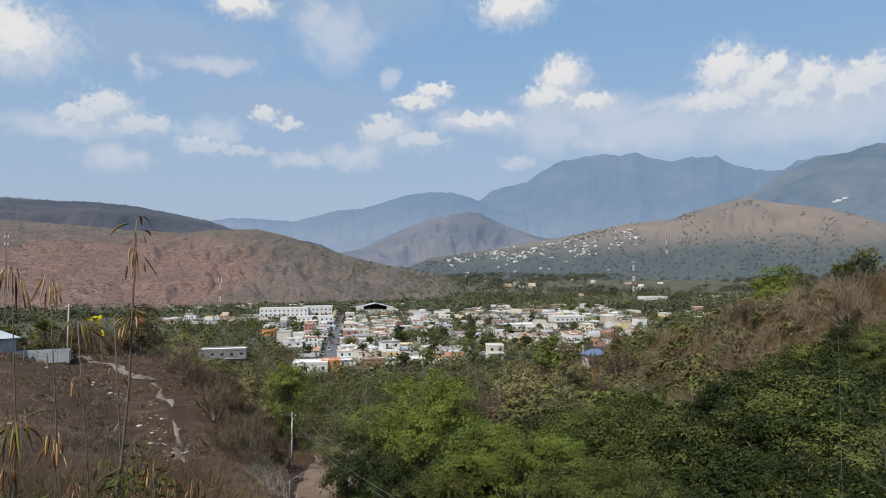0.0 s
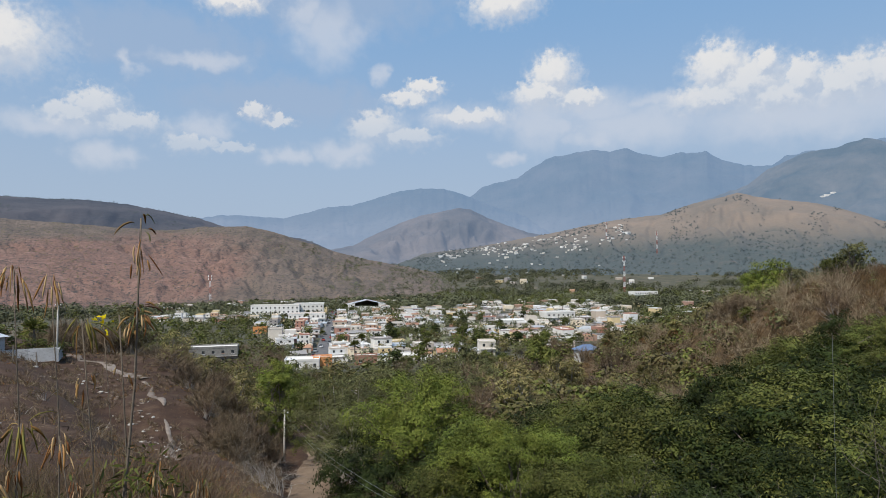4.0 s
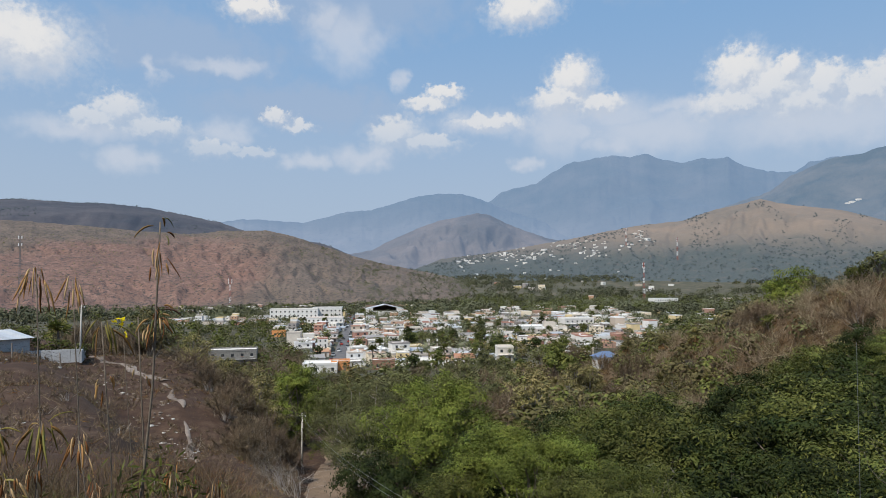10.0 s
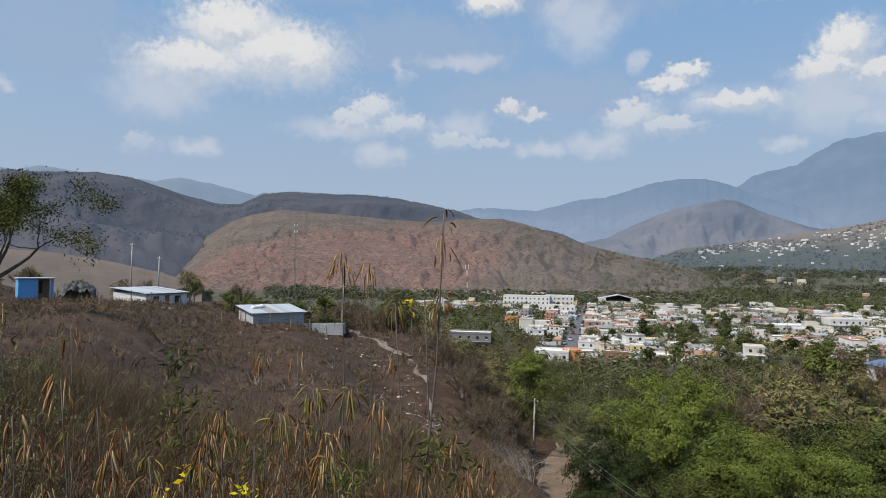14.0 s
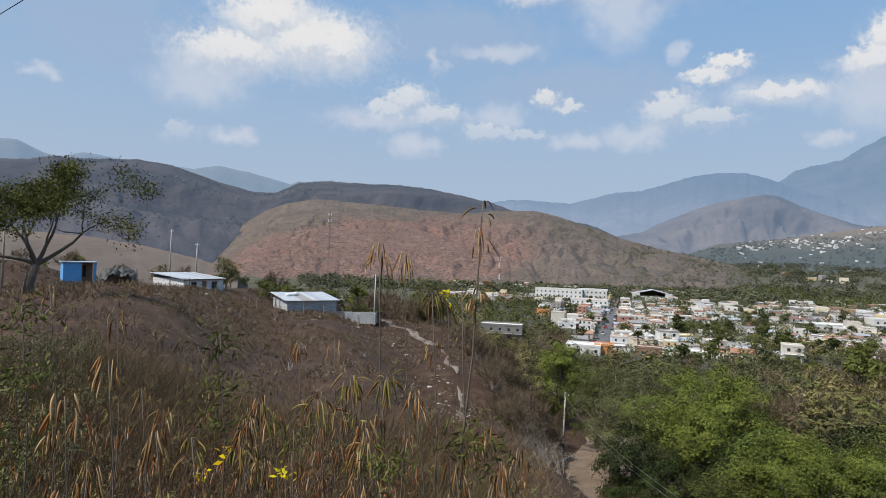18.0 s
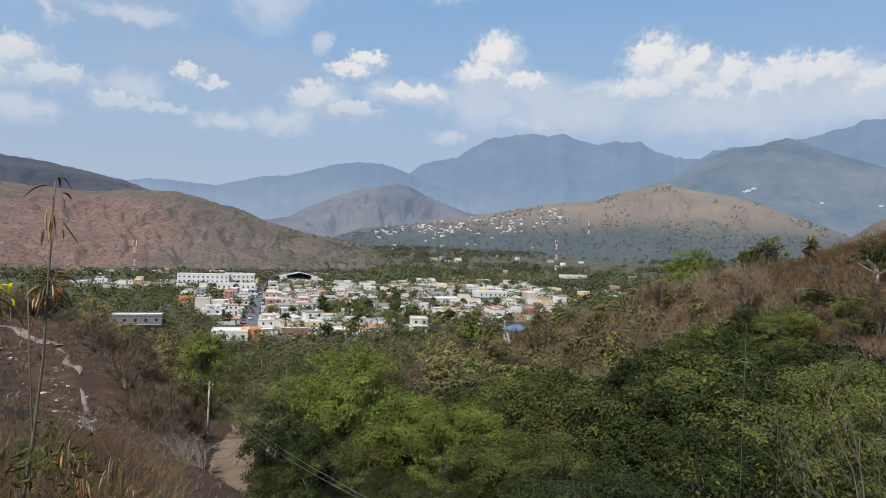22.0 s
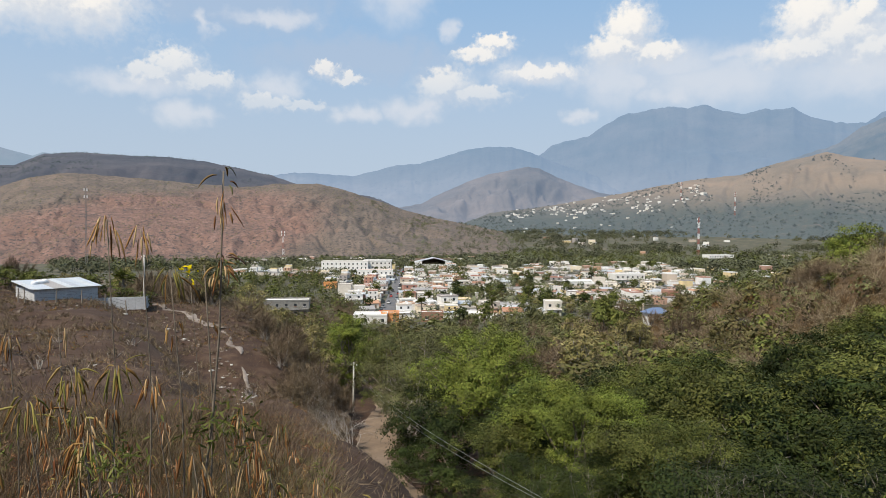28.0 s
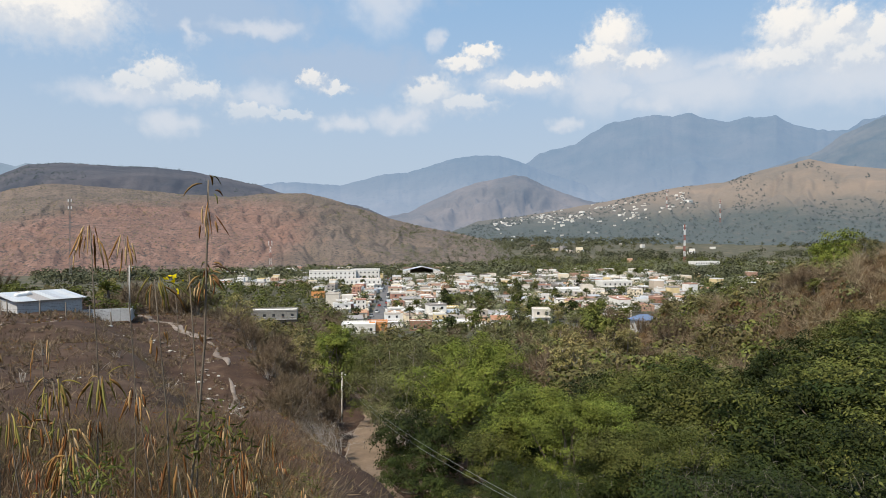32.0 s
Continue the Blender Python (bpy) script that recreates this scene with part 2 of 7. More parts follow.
def leaf_mat(name, colours, through_light=0.15, hue=0.12, calm=0.0, grain=0.8):
    """Leaves: a colour for each leaf, a shift for each plant, and some light let through."""
    m, n, l, p = material(name, 0.65)
    p.inputs["Specular IOR Level"].default_value = 0.12
    isl = n.new("ShaderNodeNewGeometry").outputs["Random Per Island"]
    warm = (0.95, 0.89, 0.76) if calm else (0.88, 0.88, 0.86) if through_light < 0.3 else (1, 1, 1)
    colours = [tuple(v * w for v, w in zip(c, warm)) for c in colours]
    mean = tuple(sum(c[k] for c in colours) / len(colours) for k in range(3))
    near = [tuple(c[k] * (1 - calm) + mean[k] * calm for k in range(3)) for c in colours]
    col = ramp_of(m, isl, [((i + 0.5) / len(near), c) for i, c in enumerate(near)])
    hsv = n.new("ShaderNodeHueSaturation")
    info = n.new("ShaderNodeObjectInfo").outputs["Random"]
    v = n.new("ShaderNodeMapRange")
    l.new(info, v.inputs[0])
    v.inputs[3].default_value, v.inputs[4].default_value = 1 - hue * 2, 1 + hue * 2
    if calm:
        sway = n.new("ShaderNodeMapRange")
        l.new(noise_of(m, grain, 3.0, 0.6), sway.inputs[0])
        sway.inputs[1].default_value, sway.inputs[2].default_value, sway.inputs[3].default_value, sway.inputs[4].default_value = 0.34, 0.66, 0.5, 1.5
        both = n.new("ShaderNodeMath")
        both.operation = "MULTIPLY"
        l.new(v.outputs[0], both.inputs[0])
        l.new(sway.outputs[0], both.inputs[1])
        v = both
    l.new(v.outputs[0], hsv.inputs["Value"])
    big = n.new("ShaderNodeMapRange")
    l.new(noise_of(m, 0.35, 3.0), big.inputs[0])
    big.inputs[1].default_value, big.inputs[2].default_value, big.inputs[3].default_value, big.inputs[4].default_value = 0.3, 0.7, 0.485, 0.515
    l.new(big.outputs[0], hsv.inputs["Hue"])
    l.new(col, hsv.inputs["Color"])
    l.new(hsv.outputs[0], p.inputs["Base Color"])
    if through_light:
        t = n.new("ShaderNodeBsdfTranslucent")
        l.new(hsv.outputs[0], t.inputs[0])
        mx = n.new("ShaderNodeMixShader")
        mx.inputs[0].default_value = through_light
        l.new(p.outputs[0], mx.inputs[1])
        l.new(t.outputs[0], mx.inputs[2])
        l.new(mx.outputs[0], n["Material Output"].inputs[0])
    return m


def far_mat(name, a, b, air, haze_glow, scale=0.004, low=None, z0=0.0, z1=1.0):
    """A distant range: wooded and bare patches, with air haze painted on as emission."""
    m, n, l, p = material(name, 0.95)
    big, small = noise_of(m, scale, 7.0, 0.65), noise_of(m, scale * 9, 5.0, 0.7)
    col = ramp_of(m, big, [(0.36, a), (0.64, b)])
    if low:
        s = n.new("ShaderNodeSeparateXYZ")
        l.new(n.new("ShaderNodeNewGeometry").outputs["Position"], s.inputs[0])
        z = n.new("ShaderNodeMath")
        z.operation = "MULTIPLY_ADD"
        l.new(big, z.inputs[0])
        z.inputs[1].default_value = (z1 - z0) * 1.4
        l.new(s.outputs[2], z.inputs[2])
        col = mix_of(m, range_of(m, z.outputs[0], z0 + (z1 - z0) * 0.7, z1 + (z1 - z0) * 0.7), low, col)
    col = mix_of(m, range_of(m, small, 0.5, 0.9), col, tuple(v * 0.7 for v in a))
    l.new(col, p.inputs["Base Color"])
    bump_of(m, p, small, 0.4 if low is None or z1 < 200 else 0.12, 12.0)
    # bluish emission imitates the air's haze; the land itself gives no light
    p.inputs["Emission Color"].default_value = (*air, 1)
    p.inputs["Emission Strength"].default_value = haze_glow
    return m


def ground_mat():
    m, n, l, p = material("dry_ground", 0.95)
    pos = n.new("ShaderNodeNewGeometry").outputs["Position"]
    s = n.new("ShaderNodeSeparateXYZ")
    l.new(pos, s.inputs[0])
    big, mid, fine = noise_of(m, 0.06, 6.0, 0.65), noise_of(m, 0.5, 6.0, 0.7), noise_of(m, 5.0, 5.0, 0.7)
    soil = ramp_of(m, mid, [(0.3, (0.034, 0.018, 0.012)), (0.5, (0.056, 0.031, 0.019)), (0.72, (0.108, 0.068, 0.044))])
    straw = ramp_of(m, mid, [(0.3, (0.052, 0.036, 0.020)), (0.5, (0.092, 0.060, 0.032)), (0.7, (0.15, 0.10, 0.055))])
    valley = ramp_of(m, big, [(0.38, (0.062, 0.066, 0.044)), (0.52, (0.085, 0.08, 0.055)), (0.68, (0.15, 0.12, 0.085))])
    ax = n.new("ShaderNodeMath")
    ax.operation = "MULTIPLY_ADD"
    l.new(big, ax.inputs[0])
    ax.inputs[1].default_value = 30.0
    l.new(s.outputs[0], ax.inputs[2])
    col = mix_of(m, range_of(m, ax.outputs[0], 12.0, 40.0), soil, straw)
    lv = n.new("ShaderNodeVectorMath")
    lv.operation = "LENGTH"
    l.new(pos, lv.inputs[0])
    col = mix_of(m, range_of(m, lv.outputs["Value"], 170.0, 260.0), col, valley)
    col = mix_of(m, range_of(m, fine, 0.55, 0.75), col, (0.06, 0.045, 0.035))
    l.new(col, p.inputs["Base Color"])
    bump_of(m, p, fine, 0.5, 0.08)
    return m


M_GROUND = ground_mat()


def red_hill_mat():
    m, n, l, p = material("red_earth_hill", 0.95)
    pos = n.new("ShaderNodeNewGeometry").outputs["Position"]
    s = n.new("ShaderNodeSeparateXYZ")
    l.new(pos, s.inputs[0])
    big, mid, fine = noise_of(m, 0.006, 6.0, 0.65), noise_of(m, 0.02, 8.0, 0.72), noise_of(m, 0.22, 4.0, 0.75)
    red = ramp_of(m, mid, [(0.32, (0.25, 0.14, 0.104)), (0.52, (0.195, 0.108, 0.078)), (0.72, (0.13, 0.085, 0.064))])
    sc = n.new("ShaderNodeVectorMath")
    sc.operation = "MULTIPLY"
    l.new(pos, sc.inputs[0])
    sc.inputs[1].default_value = (2.2, 2.2, 0.9)
    ledge = noise_of(m, 0.034, 8.0, 0.78, sc.outputs[0])
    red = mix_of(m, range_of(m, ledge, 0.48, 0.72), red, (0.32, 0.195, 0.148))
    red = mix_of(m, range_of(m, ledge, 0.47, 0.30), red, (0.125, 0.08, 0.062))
    brown = ramp_of(m, mid, [(0.34, (0.20, 0.145, 0.108)), (0.66, (0.11, 0.087, 0.066))])
    patch = n.new("ShaderNodeVectorMath")
    patch.operation = "MULTIPLY_ADD"
    l.new(pos, patch.inputs[0])
    patch.inputs[1].default_value, patch.inputs[2].default_value = (1 / 200, 0, 1 / 62), (440 / 200, 0, -48 / 62)
    ln = n.new("ShaderNodeVectorMath")
    ln.operation = "LENGTH"
    l.new(patch.outputs[0], ln.inputs[0])
    ax = n.new("ShaderNodeMath")
    ax.operation = "MULTIPLY_ADD"
    l.new(big, ax.inputs[0])
    ax.inputs[1].default_value = 1.6
    l.new(ln.outputs["Value"], ax.inputs[2])
    col = mix_of(m, range_of(m, ax.outputs[0], 1.45, 2.0), red, brown)
    col = mix_of(m, range_of(m, fine, 0.5, 0.62), col, (0.06, 0.05, 0.04))
    l.new(col, p.inputs["Base Color"])
    bump_of(m, p, mid, 0.9, 16.0)
    # weak blue emission paints the air's haze over the red earth
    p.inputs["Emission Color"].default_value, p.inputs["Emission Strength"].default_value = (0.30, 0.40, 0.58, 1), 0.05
    return m


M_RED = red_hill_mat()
# base colours darkened to paint cloud shade on the ridge; no cloud casts it
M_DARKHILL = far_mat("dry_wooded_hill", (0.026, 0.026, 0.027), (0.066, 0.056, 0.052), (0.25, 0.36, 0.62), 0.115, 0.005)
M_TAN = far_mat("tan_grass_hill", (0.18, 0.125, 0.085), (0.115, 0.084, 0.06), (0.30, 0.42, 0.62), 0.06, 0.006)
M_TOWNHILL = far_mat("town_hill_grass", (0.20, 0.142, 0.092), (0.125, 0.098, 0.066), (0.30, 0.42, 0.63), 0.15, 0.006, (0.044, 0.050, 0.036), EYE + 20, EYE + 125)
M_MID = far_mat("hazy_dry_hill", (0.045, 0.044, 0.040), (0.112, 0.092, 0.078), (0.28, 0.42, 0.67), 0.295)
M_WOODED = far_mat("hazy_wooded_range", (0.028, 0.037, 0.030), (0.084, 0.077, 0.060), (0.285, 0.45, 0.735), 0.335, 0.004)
# the paler low colour paints valley haze along the foot of the ranges
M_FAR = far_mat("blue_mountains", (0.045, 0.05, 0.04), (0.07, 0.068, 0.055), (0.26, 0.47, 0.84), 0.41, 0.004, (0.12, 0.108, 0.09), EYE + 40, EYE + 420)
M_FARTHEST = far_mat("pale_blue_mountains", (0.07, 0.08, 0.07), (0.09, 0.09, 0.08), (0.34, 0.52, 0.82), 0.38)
# trees of the far hills share the painted haze emission
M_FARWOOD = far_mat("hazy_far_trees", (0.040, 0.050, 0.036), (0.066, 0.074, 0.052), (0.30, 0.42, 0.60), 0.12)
M_ROAD = rough_mat("packed_dirt", (0.22, 0.16, 0.112), (0.15, 0.108, 0.076), 0.5, None, 8, 0.95)
M_PATH = rough_mat("pale_limestone_dust", (0.27, 0.225, 0.19), (0.09, 0.066, 0.052), 0.4, None, 7, 0.95)
M_ASPHALT = rough_mat("worn_asphalt", (0.10, 0.10, 0.11), (0.16, 0.155, 0.15), 0.2, None, 9, 0.9)
WHITES = [(0.73, 0.71, 0.67), (0.66, 0.60, 0.52), (0.73, 0.73, 0.72), (0.50, 0.45, 0.40), (0.76, 0.66, 0.50), (0.71, 0.69, 0.65), (0.40, 0.24, 0.18), (0.48, 0.40, 0.32), (0.26, 0.23, 0.21), (0.72, 0.70, 0.66), (0.50, 0.30, 0.19), (0.70, 0.55, 0.30), (0.73, 0.72, 0.70), (0.30, 0.28, 0.27), (0.62, 0.57, 0.50), (0.40, 0.20, 0.15), (0.56, 0.50, 0.44), (0.73, 0.71, 0.66)]
M_WALL = varied_mat("painted_plaster", WHITES)
M_WHITE = varied_mat("white_plaster", [(0.74, 0.73, 0.70), (0.66, 0.64, 0.60)], 0.8, 0.25)
M_ORANGE = varied_mat("orange_plaster", [(0.66, 0.28, 0.10)], 0.8, 0.35)
M_ROOF = varied_mat("flat_concrete_roof", [(0.70, 0.67, 0.62), (0.78, 0.77, 0.75), (0.52, 0.49, 0.45), (0.79, 0.78, 0.76), (0.62, 0.57, 0.52), (0.44, 0.27, 0.19), (0.74, 0.72, 0.69), (0.34, 0.33, 0.32), (0.50, 0.33, 0.25), (0.72, 0.70, 0.66)], 0.9, 0.6)
M_TIN = varied_mat("corrugated_tin", [(0.50, 0.53, 0.56), (0.44, 0.46, 0.49), (0.56, 0.57, 0.57), (0.38, 0.34, 0.31)], 0.45, 0.4, 0.3)
M_TILE = varied_mat("clay_tile_roof", [(0.36, 0.17, 0.10), (0.30, 0.16, 0.11), (0.42, 0.24, 0.15)], 0.85, 0.45)
M_BLUETIN = varied_mat("blue_tin", [(0.13, 0.19, 0.31)], 0.4, 0.3, 0.2)
M_DULL = rough_mat("dull_grey_concrete", (0.27, 0.26, 0.24), (0.17, 0.165, 0.15), 1.2)
M_BLOCK = rough_mat("grey_concrete_block", (0.50, 0.51, 0.52), (0.38, 0.385, 0.39), 0.9, (0.28, 0.28, 0.27), 6, 0.9, 0, 0.2, 0.02)
M_WASHED = rough_mat("whitewashed_block", (0.74, 0.74, 0.73), (0.60, 0.60, 0.59), 0.8, (0.42, 0.40, 0.37), 5, 0.9, 0, 0.2, 0.02)
M_BLUE = rough_mat("blue_paint", (0.12, 0.36, 0.70), (0.16, 0.42, 0.74), 0.9, (0.10, 0.24, 0.45), 6, 0.7, 0, 0.15, 0.02)
M_BROWNWALL = rough_mat("brown_mud_wall", (0.22, 0.15, 0.10), (0.30, 0.21, 0.15), 0.9)
M_TARP = rough_mat("grey_tarp", (0.085, 0.083, 0.08), (0.04, 0.04, 0.04), 1.6, (0.17, 0.165, 0.16), 4, 0.6)
M_GLASS, _, _, _g = material("dark_window", 0.15)
_g.inputs["Base Color"].default_value = (0.035, 0.04, 0.045, 1)
M_DOOR = rough_mat("old_door", (0.16, 0.11, 0.08), (0.22, 0.17, 0.13), 2.0)
M_WOOD = rough_mat("weathered_wood", (0.30, 0.26, 0.215), (0.20, 0.165, 0.13), 3.0)
M_CONCRETE = rough_mat("weathered_concrete", (0.50, 0.48, 0.44), (0.40, 0.38, 0.35), 2.0)
M_WIRE, _, _, _g = material("cable", 0.6)
_g.inputs["Base Color"].default_value = (0.03, 0.03, 0.03, 1)
M_PALEWIRE, _, _, _g = material("pale_cable", 0.5, 0.2)
_g.inputs["Base Color"].default_value = (0.20, 0.21, 0.21, 1)
M_RED_PAINT = rough_mat("red_mast_paint", (0.34, 0.10, 0.08), (0.26, 0.10, 0.08), 0.4, None, 5, 0.6)
M_WHITE_PAINT = rough_mat("white_mast_paint", (0.80, 0.80, 0.80), (0.70, 0.70, 0.70), 0.4, (0.55, 0.54, 0.53), 5, 0.6)
M_STEEL = rough_mat("dull_mast_steel", (0.20, 0.19, 0.19), (0.15, 0.145, 0.145), 0.4, None, 5, 0.6)
M_BARK = rough_mat("grey_brown_bark", (0.20, 0.165, 0.135), (0.13, 0.10, 0.08), 3.0, None, 6, 0.95, 0, 0.6, 0.03)
M_PALEBARK = rough_mat("pale_grey_bark", (0.40, 0.36, 0.32), (0.28, 0.245, 0.215), 3.0, None, 6, 0.95, 0, 0.5, 0.02)
M_NEEM = leaf_mat("yellow_green_leaf", [(0.058, 0.088, 0.016), (0.100, 0.140, 0.024), (0.148, 0.188, 0.038), (0.190, 0.214, 0.060)], 0.15, 0.1, 0.5)
M_GREEN = leaf_mat("green_leaf", [(0.042, 0.060, 0.014), (0.073, 0.094, 0.023), (0.110, 0.130, 0.035), (0.150, 0.160, 0.054)], 0.12, 0.15, 0.5)
# deep green foliage, darkened further to put the gully's shade into its colour
M_DEEP = leaf_mat("deep_green_shaded_leaf", [(0.016, 0.027, 0.008), (0.028, 0.041, 0.011), (0.044, 0.059, 0.016)], 0.12, 0.15, 0.5)
M_GREY = leaf_mat("grey_green_leaf", [(0.080, 0.091, 0.044), (0.120, 0.132, 0.064), (0.175, 0.184, 0.092)], 0.15, 0.14, 0.5)
M_OLIVE = leaf_mat("olive_leaf", [(0.110, 0.110, 0.048), (0.165, 0.156, 0.072), (0.225, 0.20, 0.10)], 0.15, 0.2, 0.4)
M_TWIG = leaf_mat("dry_twigs", [(0.105, 0.074, 0.048), (0.16, 0.116, 0.076), (0.235, 0.178, 0.12)], 0.0, 0.16)
M_GREYTWIG = leaf_mat("grey_twigs", [(0.09, 0.078, 0.07), (0.14, 0.12, 0.105), (0.21, 0.185, 0.165)], 0.0)
M_GREYBARK = rough_mat("grey_bark", (0.17, 0.148, 0.13), (0.095, 0.083, 0.073), 4.0, None, 6, 0.95, 0, 0.5, 0.02)
# leaf green made paler: the valley's haze is put into the base colour
M_VALLEY = leaf_mat("haze_paled_leaf", [(0.088, 0.104, 0.070), (0.118, 0.134, 0.088), (0.16, 0.168, 0.112)], 0.15, 0.12, 0.7, 0.02)
M_STRAW = leaf_mat("dry_grass", [(0.14, 0.065, 0.03), (0.22, 0.11, 0.045), (0.30, 0.19, 0.075), (0.09, 0.055, 0.04), (0.12, 0.125, 0.04)], 0.2)
M_REDSTRAW = leaf_mat("rusty_dry_grass", [(0.095, 0.06, 0.034), (0.145, 0.09, 0.046), (0.21, 0.14, 0.07)], 0.2)
M_POD_BROWN = leaf_mat("brown_pod", [(0.18, 0.075, 0.03), (0.30, 0.14, 0.052), (0.44, 0.245, 0.10), (0.54, 0.37, 0.20)], 0.15)
M_POD_YELLOW = leaf_mat("yellow_green_pod", [(0.24, 0.20, 0.055), (0.34, 0.28, 0.085), (0.17, 0.18, 0.05), (0.42, 0.31, 0.13), (0.26, 0.14, 0.05)], 0.2)
# lit copy of dry_twigs: the sun's brightness is put into the colour
M_DRYBRUSH = leaf_mat("sunlit_dry_twigs", [(0.17, 0.125, 0.08), (0.24, 0.185, 0.12), (0.33, 0.265, 0.18)], 0.0, 0.15)
M_WEED = leaf_mat("dull_weed", [(0.066, 0.046, 0.028), (0.105, 0.074, 0.045), (0.155, 0.112, 0.068)], 0.1, 0.15)
M_STEM = rough_mat("plant_stem", (0.19, 0.16, 0.125), (0.13, 0.105, 0.08), 12.0)
M_FLOWER = leaf_mat("yellow_petal", [(0.85, 0.62, 0.01), (0.90, 0.72, 0.02)], 0.3)

# ---- mesh builders ----
class Build:
    """Gathers vertices and faces for one mesh."""

    def __init__(self):
        self.v, self.f, self.n = [], [], 0

    def add(self, verts, faces):
        verts = np.asarray(verts, float).reshape(-1, 3)
        self.v.append(verts)
        self.f.extend([tuple(i + self.n for i in f) for f in faces])
        self.n += len(verts)
        return self

    def box(self, x0, x1, y0, y1, z0, z1, bevel=0.0):
        if bevel:
            b = bevel
            ring = [(x0 + b, y0), (x1 - b, y0), (x1, y0 + b), (x1, y1 - b), (x1 - b, y1), (x0 + b, y1), (x0, y1 - b), (x0, y0 + b)]
            vs = [(x, y, z) for z in (z0, z1 - b) for x, y in ring]
            cx, cy = (x0 + x1) / 2, (y0 + y1) / 2
            vs += [(x + (b if x < cx else -b), y + (b if y < cy else -b), z1) for x, y in ring]
            fs = [(k * 8 + i, k * 8 + (i + 1) % 8, k * 8 + 8 + (i + 1) % 8, k * 8 + 8 + i) for k in (0, 1) for i in range(8)]
            return self.add(vs, fs + [tuple(range(7, -1, -1)), tuple(range(16, 24))])
        vs = [(x, y, z) for z in (z0, z1) for x, y in ((x0, y0), (x1, y0), (x1, y1), (x0, y1))]
        return self.add(vs, [(3, 2, 1, 0), (4, 5, 6, 7), (0, 1, 5, 4), (1, 2, 6, 5), (2, 3, 7, 6), (3, 0, 4, 7)])

    def tube(self, pts, radii, sides=5, closed=True):
        pts = [Vector(p) for p in pts]
        vs = []
        for i, p in enumerate(pts):
            d = (pts[min(i + 1, len(pts) - 1)] - pts[max(i - 1, 0)]).normalized()
            a = d.orthogonal().normalized() if abs(d.z) > 0.95 else d.cross(Vector((0, 0, 1))).normalized()
            b = d.cross(a)
            for k in range(sides):
                t = 2 * math.pi * k / sides
                vs.append(p + (a * math.cos(t) + b * math.sin(t)) * radii[i])
        fs = [(i * sides + k, i * sides + (k + 1) % sides, (i + 1) * sides + (k + 1) % sides, (i + 1) * sides + k) for i in range(len(pts) - 1) for k in range(sides)]
        if closed:
            fs += [tuple(range(sides - 1, -1, -1)), tuple(range((len(pts) - 1) * sides, len(pts) * sides))]
        return self.add([tuple(v) for v in vs], fs)

    def mesh(self, name, mat, smooth=False):
        me = bpy.data.meshes.new(name)
        me.from_pydata(np.concatenate(self.v).tolist(), [], self.f)
        me.materials.append(mat)
        if smooth:
            me.polygons.foreach_set("use_smooth", [True] * len(me.polygons))
        me.update()
        return me


def quads_mesh(name, corners, mat, smooth=False):
    """A mesh of loose quads from an array (n, 4, 3)."""
    n = len(corners)
    me = bpy.data.meshes.new(name)
    me.vertices.add(n * 4)
    me.vertices.foreach_set("co", np.ascontiguousarray(corners, dtype=np.float32).ravel())
    me.loops.add(n * 4)
    me.loops.foreach_set("vertex_index", np.arange(n * 4, dtype=np.int32))
    me.polygons.add(n)
    me.polygons.foreach_set("loop_start", np.arange(0, n * 4, 4, dtype=np.int32))
    me.materials.append(mat)
    me.update(calc_edges=True)
    return me


def grid_mesh(name, xyz, mat, wrap=False):
    """A smooth sheet from an array (rows, columns, 3)."""
    r, c = xyz.shape[:2]
    i = np.arange(r * c).reshape(r, c)
    if wrap:
        i = np.concatenate([i, i[:, :1]], 1)
    f = np.stack([i[:-1, :-1], i[:-1, 1:], i[1:, 1:], i[1:, :-1]], -1).reshape(-1, 4)
    me = bpy.data.meshes.new(name)
    me.vertices.add(r * c)
    me.vertices.foreach_set("co", np.ascontiguousarray(xyz, dtype=np.float32).ravel())
    me.loops.add(len(f) * 4)
    me.loops.foreach_set("vertex_index", f.astype(np.int32).ravel())
    me.polygons.add(len(f))
    me.polygons.foreach_set("loop_start", np.arange(0, len(f) * 4, 4, dtype=np.int32))
    me.polygons.foreach_set("use_smooth", np.ones(len(f), dtype=bool))
    me.materials.append(mat)
    me.update(calc_edges=True)
    return me


def part(name, me, parent, label=""):
    o = new(name, me)
    o.parent = parent
    if label:
        o["label"] = label
    return o


def thing(name, label, category, group="", m=None, data=None):
    o = new(name, data)
    if m is not None:
        o.matrix_basis = m
    return tagged(o, label, category, group)


# ---- the lie of the land ----
_table = np.random.RandomState(7).rand(256, 256)


def vnoise(x, y):
    xi, yi = np.floor(x).astype(int), np.floor(y).astype(int)
    fx, fy = x - xi, y - yi
    fx, fy = fx * fx * (3 - 2 * fx), fy * fy * (3 - 2 * fy)
    g = lambda a, b: _table[a & 255, b & 255]
    return (g(xi, yi) * (1 - fx) + g(xi + 1, yi) * fx) * (1 - fy) + (g(xi, yi + 1) * (1 - fx) + g(xi + 1, yi + 1) * fx) * fy


def fbm(x, y, octaves=5):
    s, a = 0, 0.5
    for k in range(octaves):
        s = s + a * (vnoise(x * 2 ** k + 17.3 * k, y * 2 ** k + 9.1 * k) - 0.5)
        a *= 0.5
    return s


def ramp(v, lo, hi):
    t = np.clip((v - lo) / (hi - lo), 0, 1)
    return t * t * (3 - 2 * t)


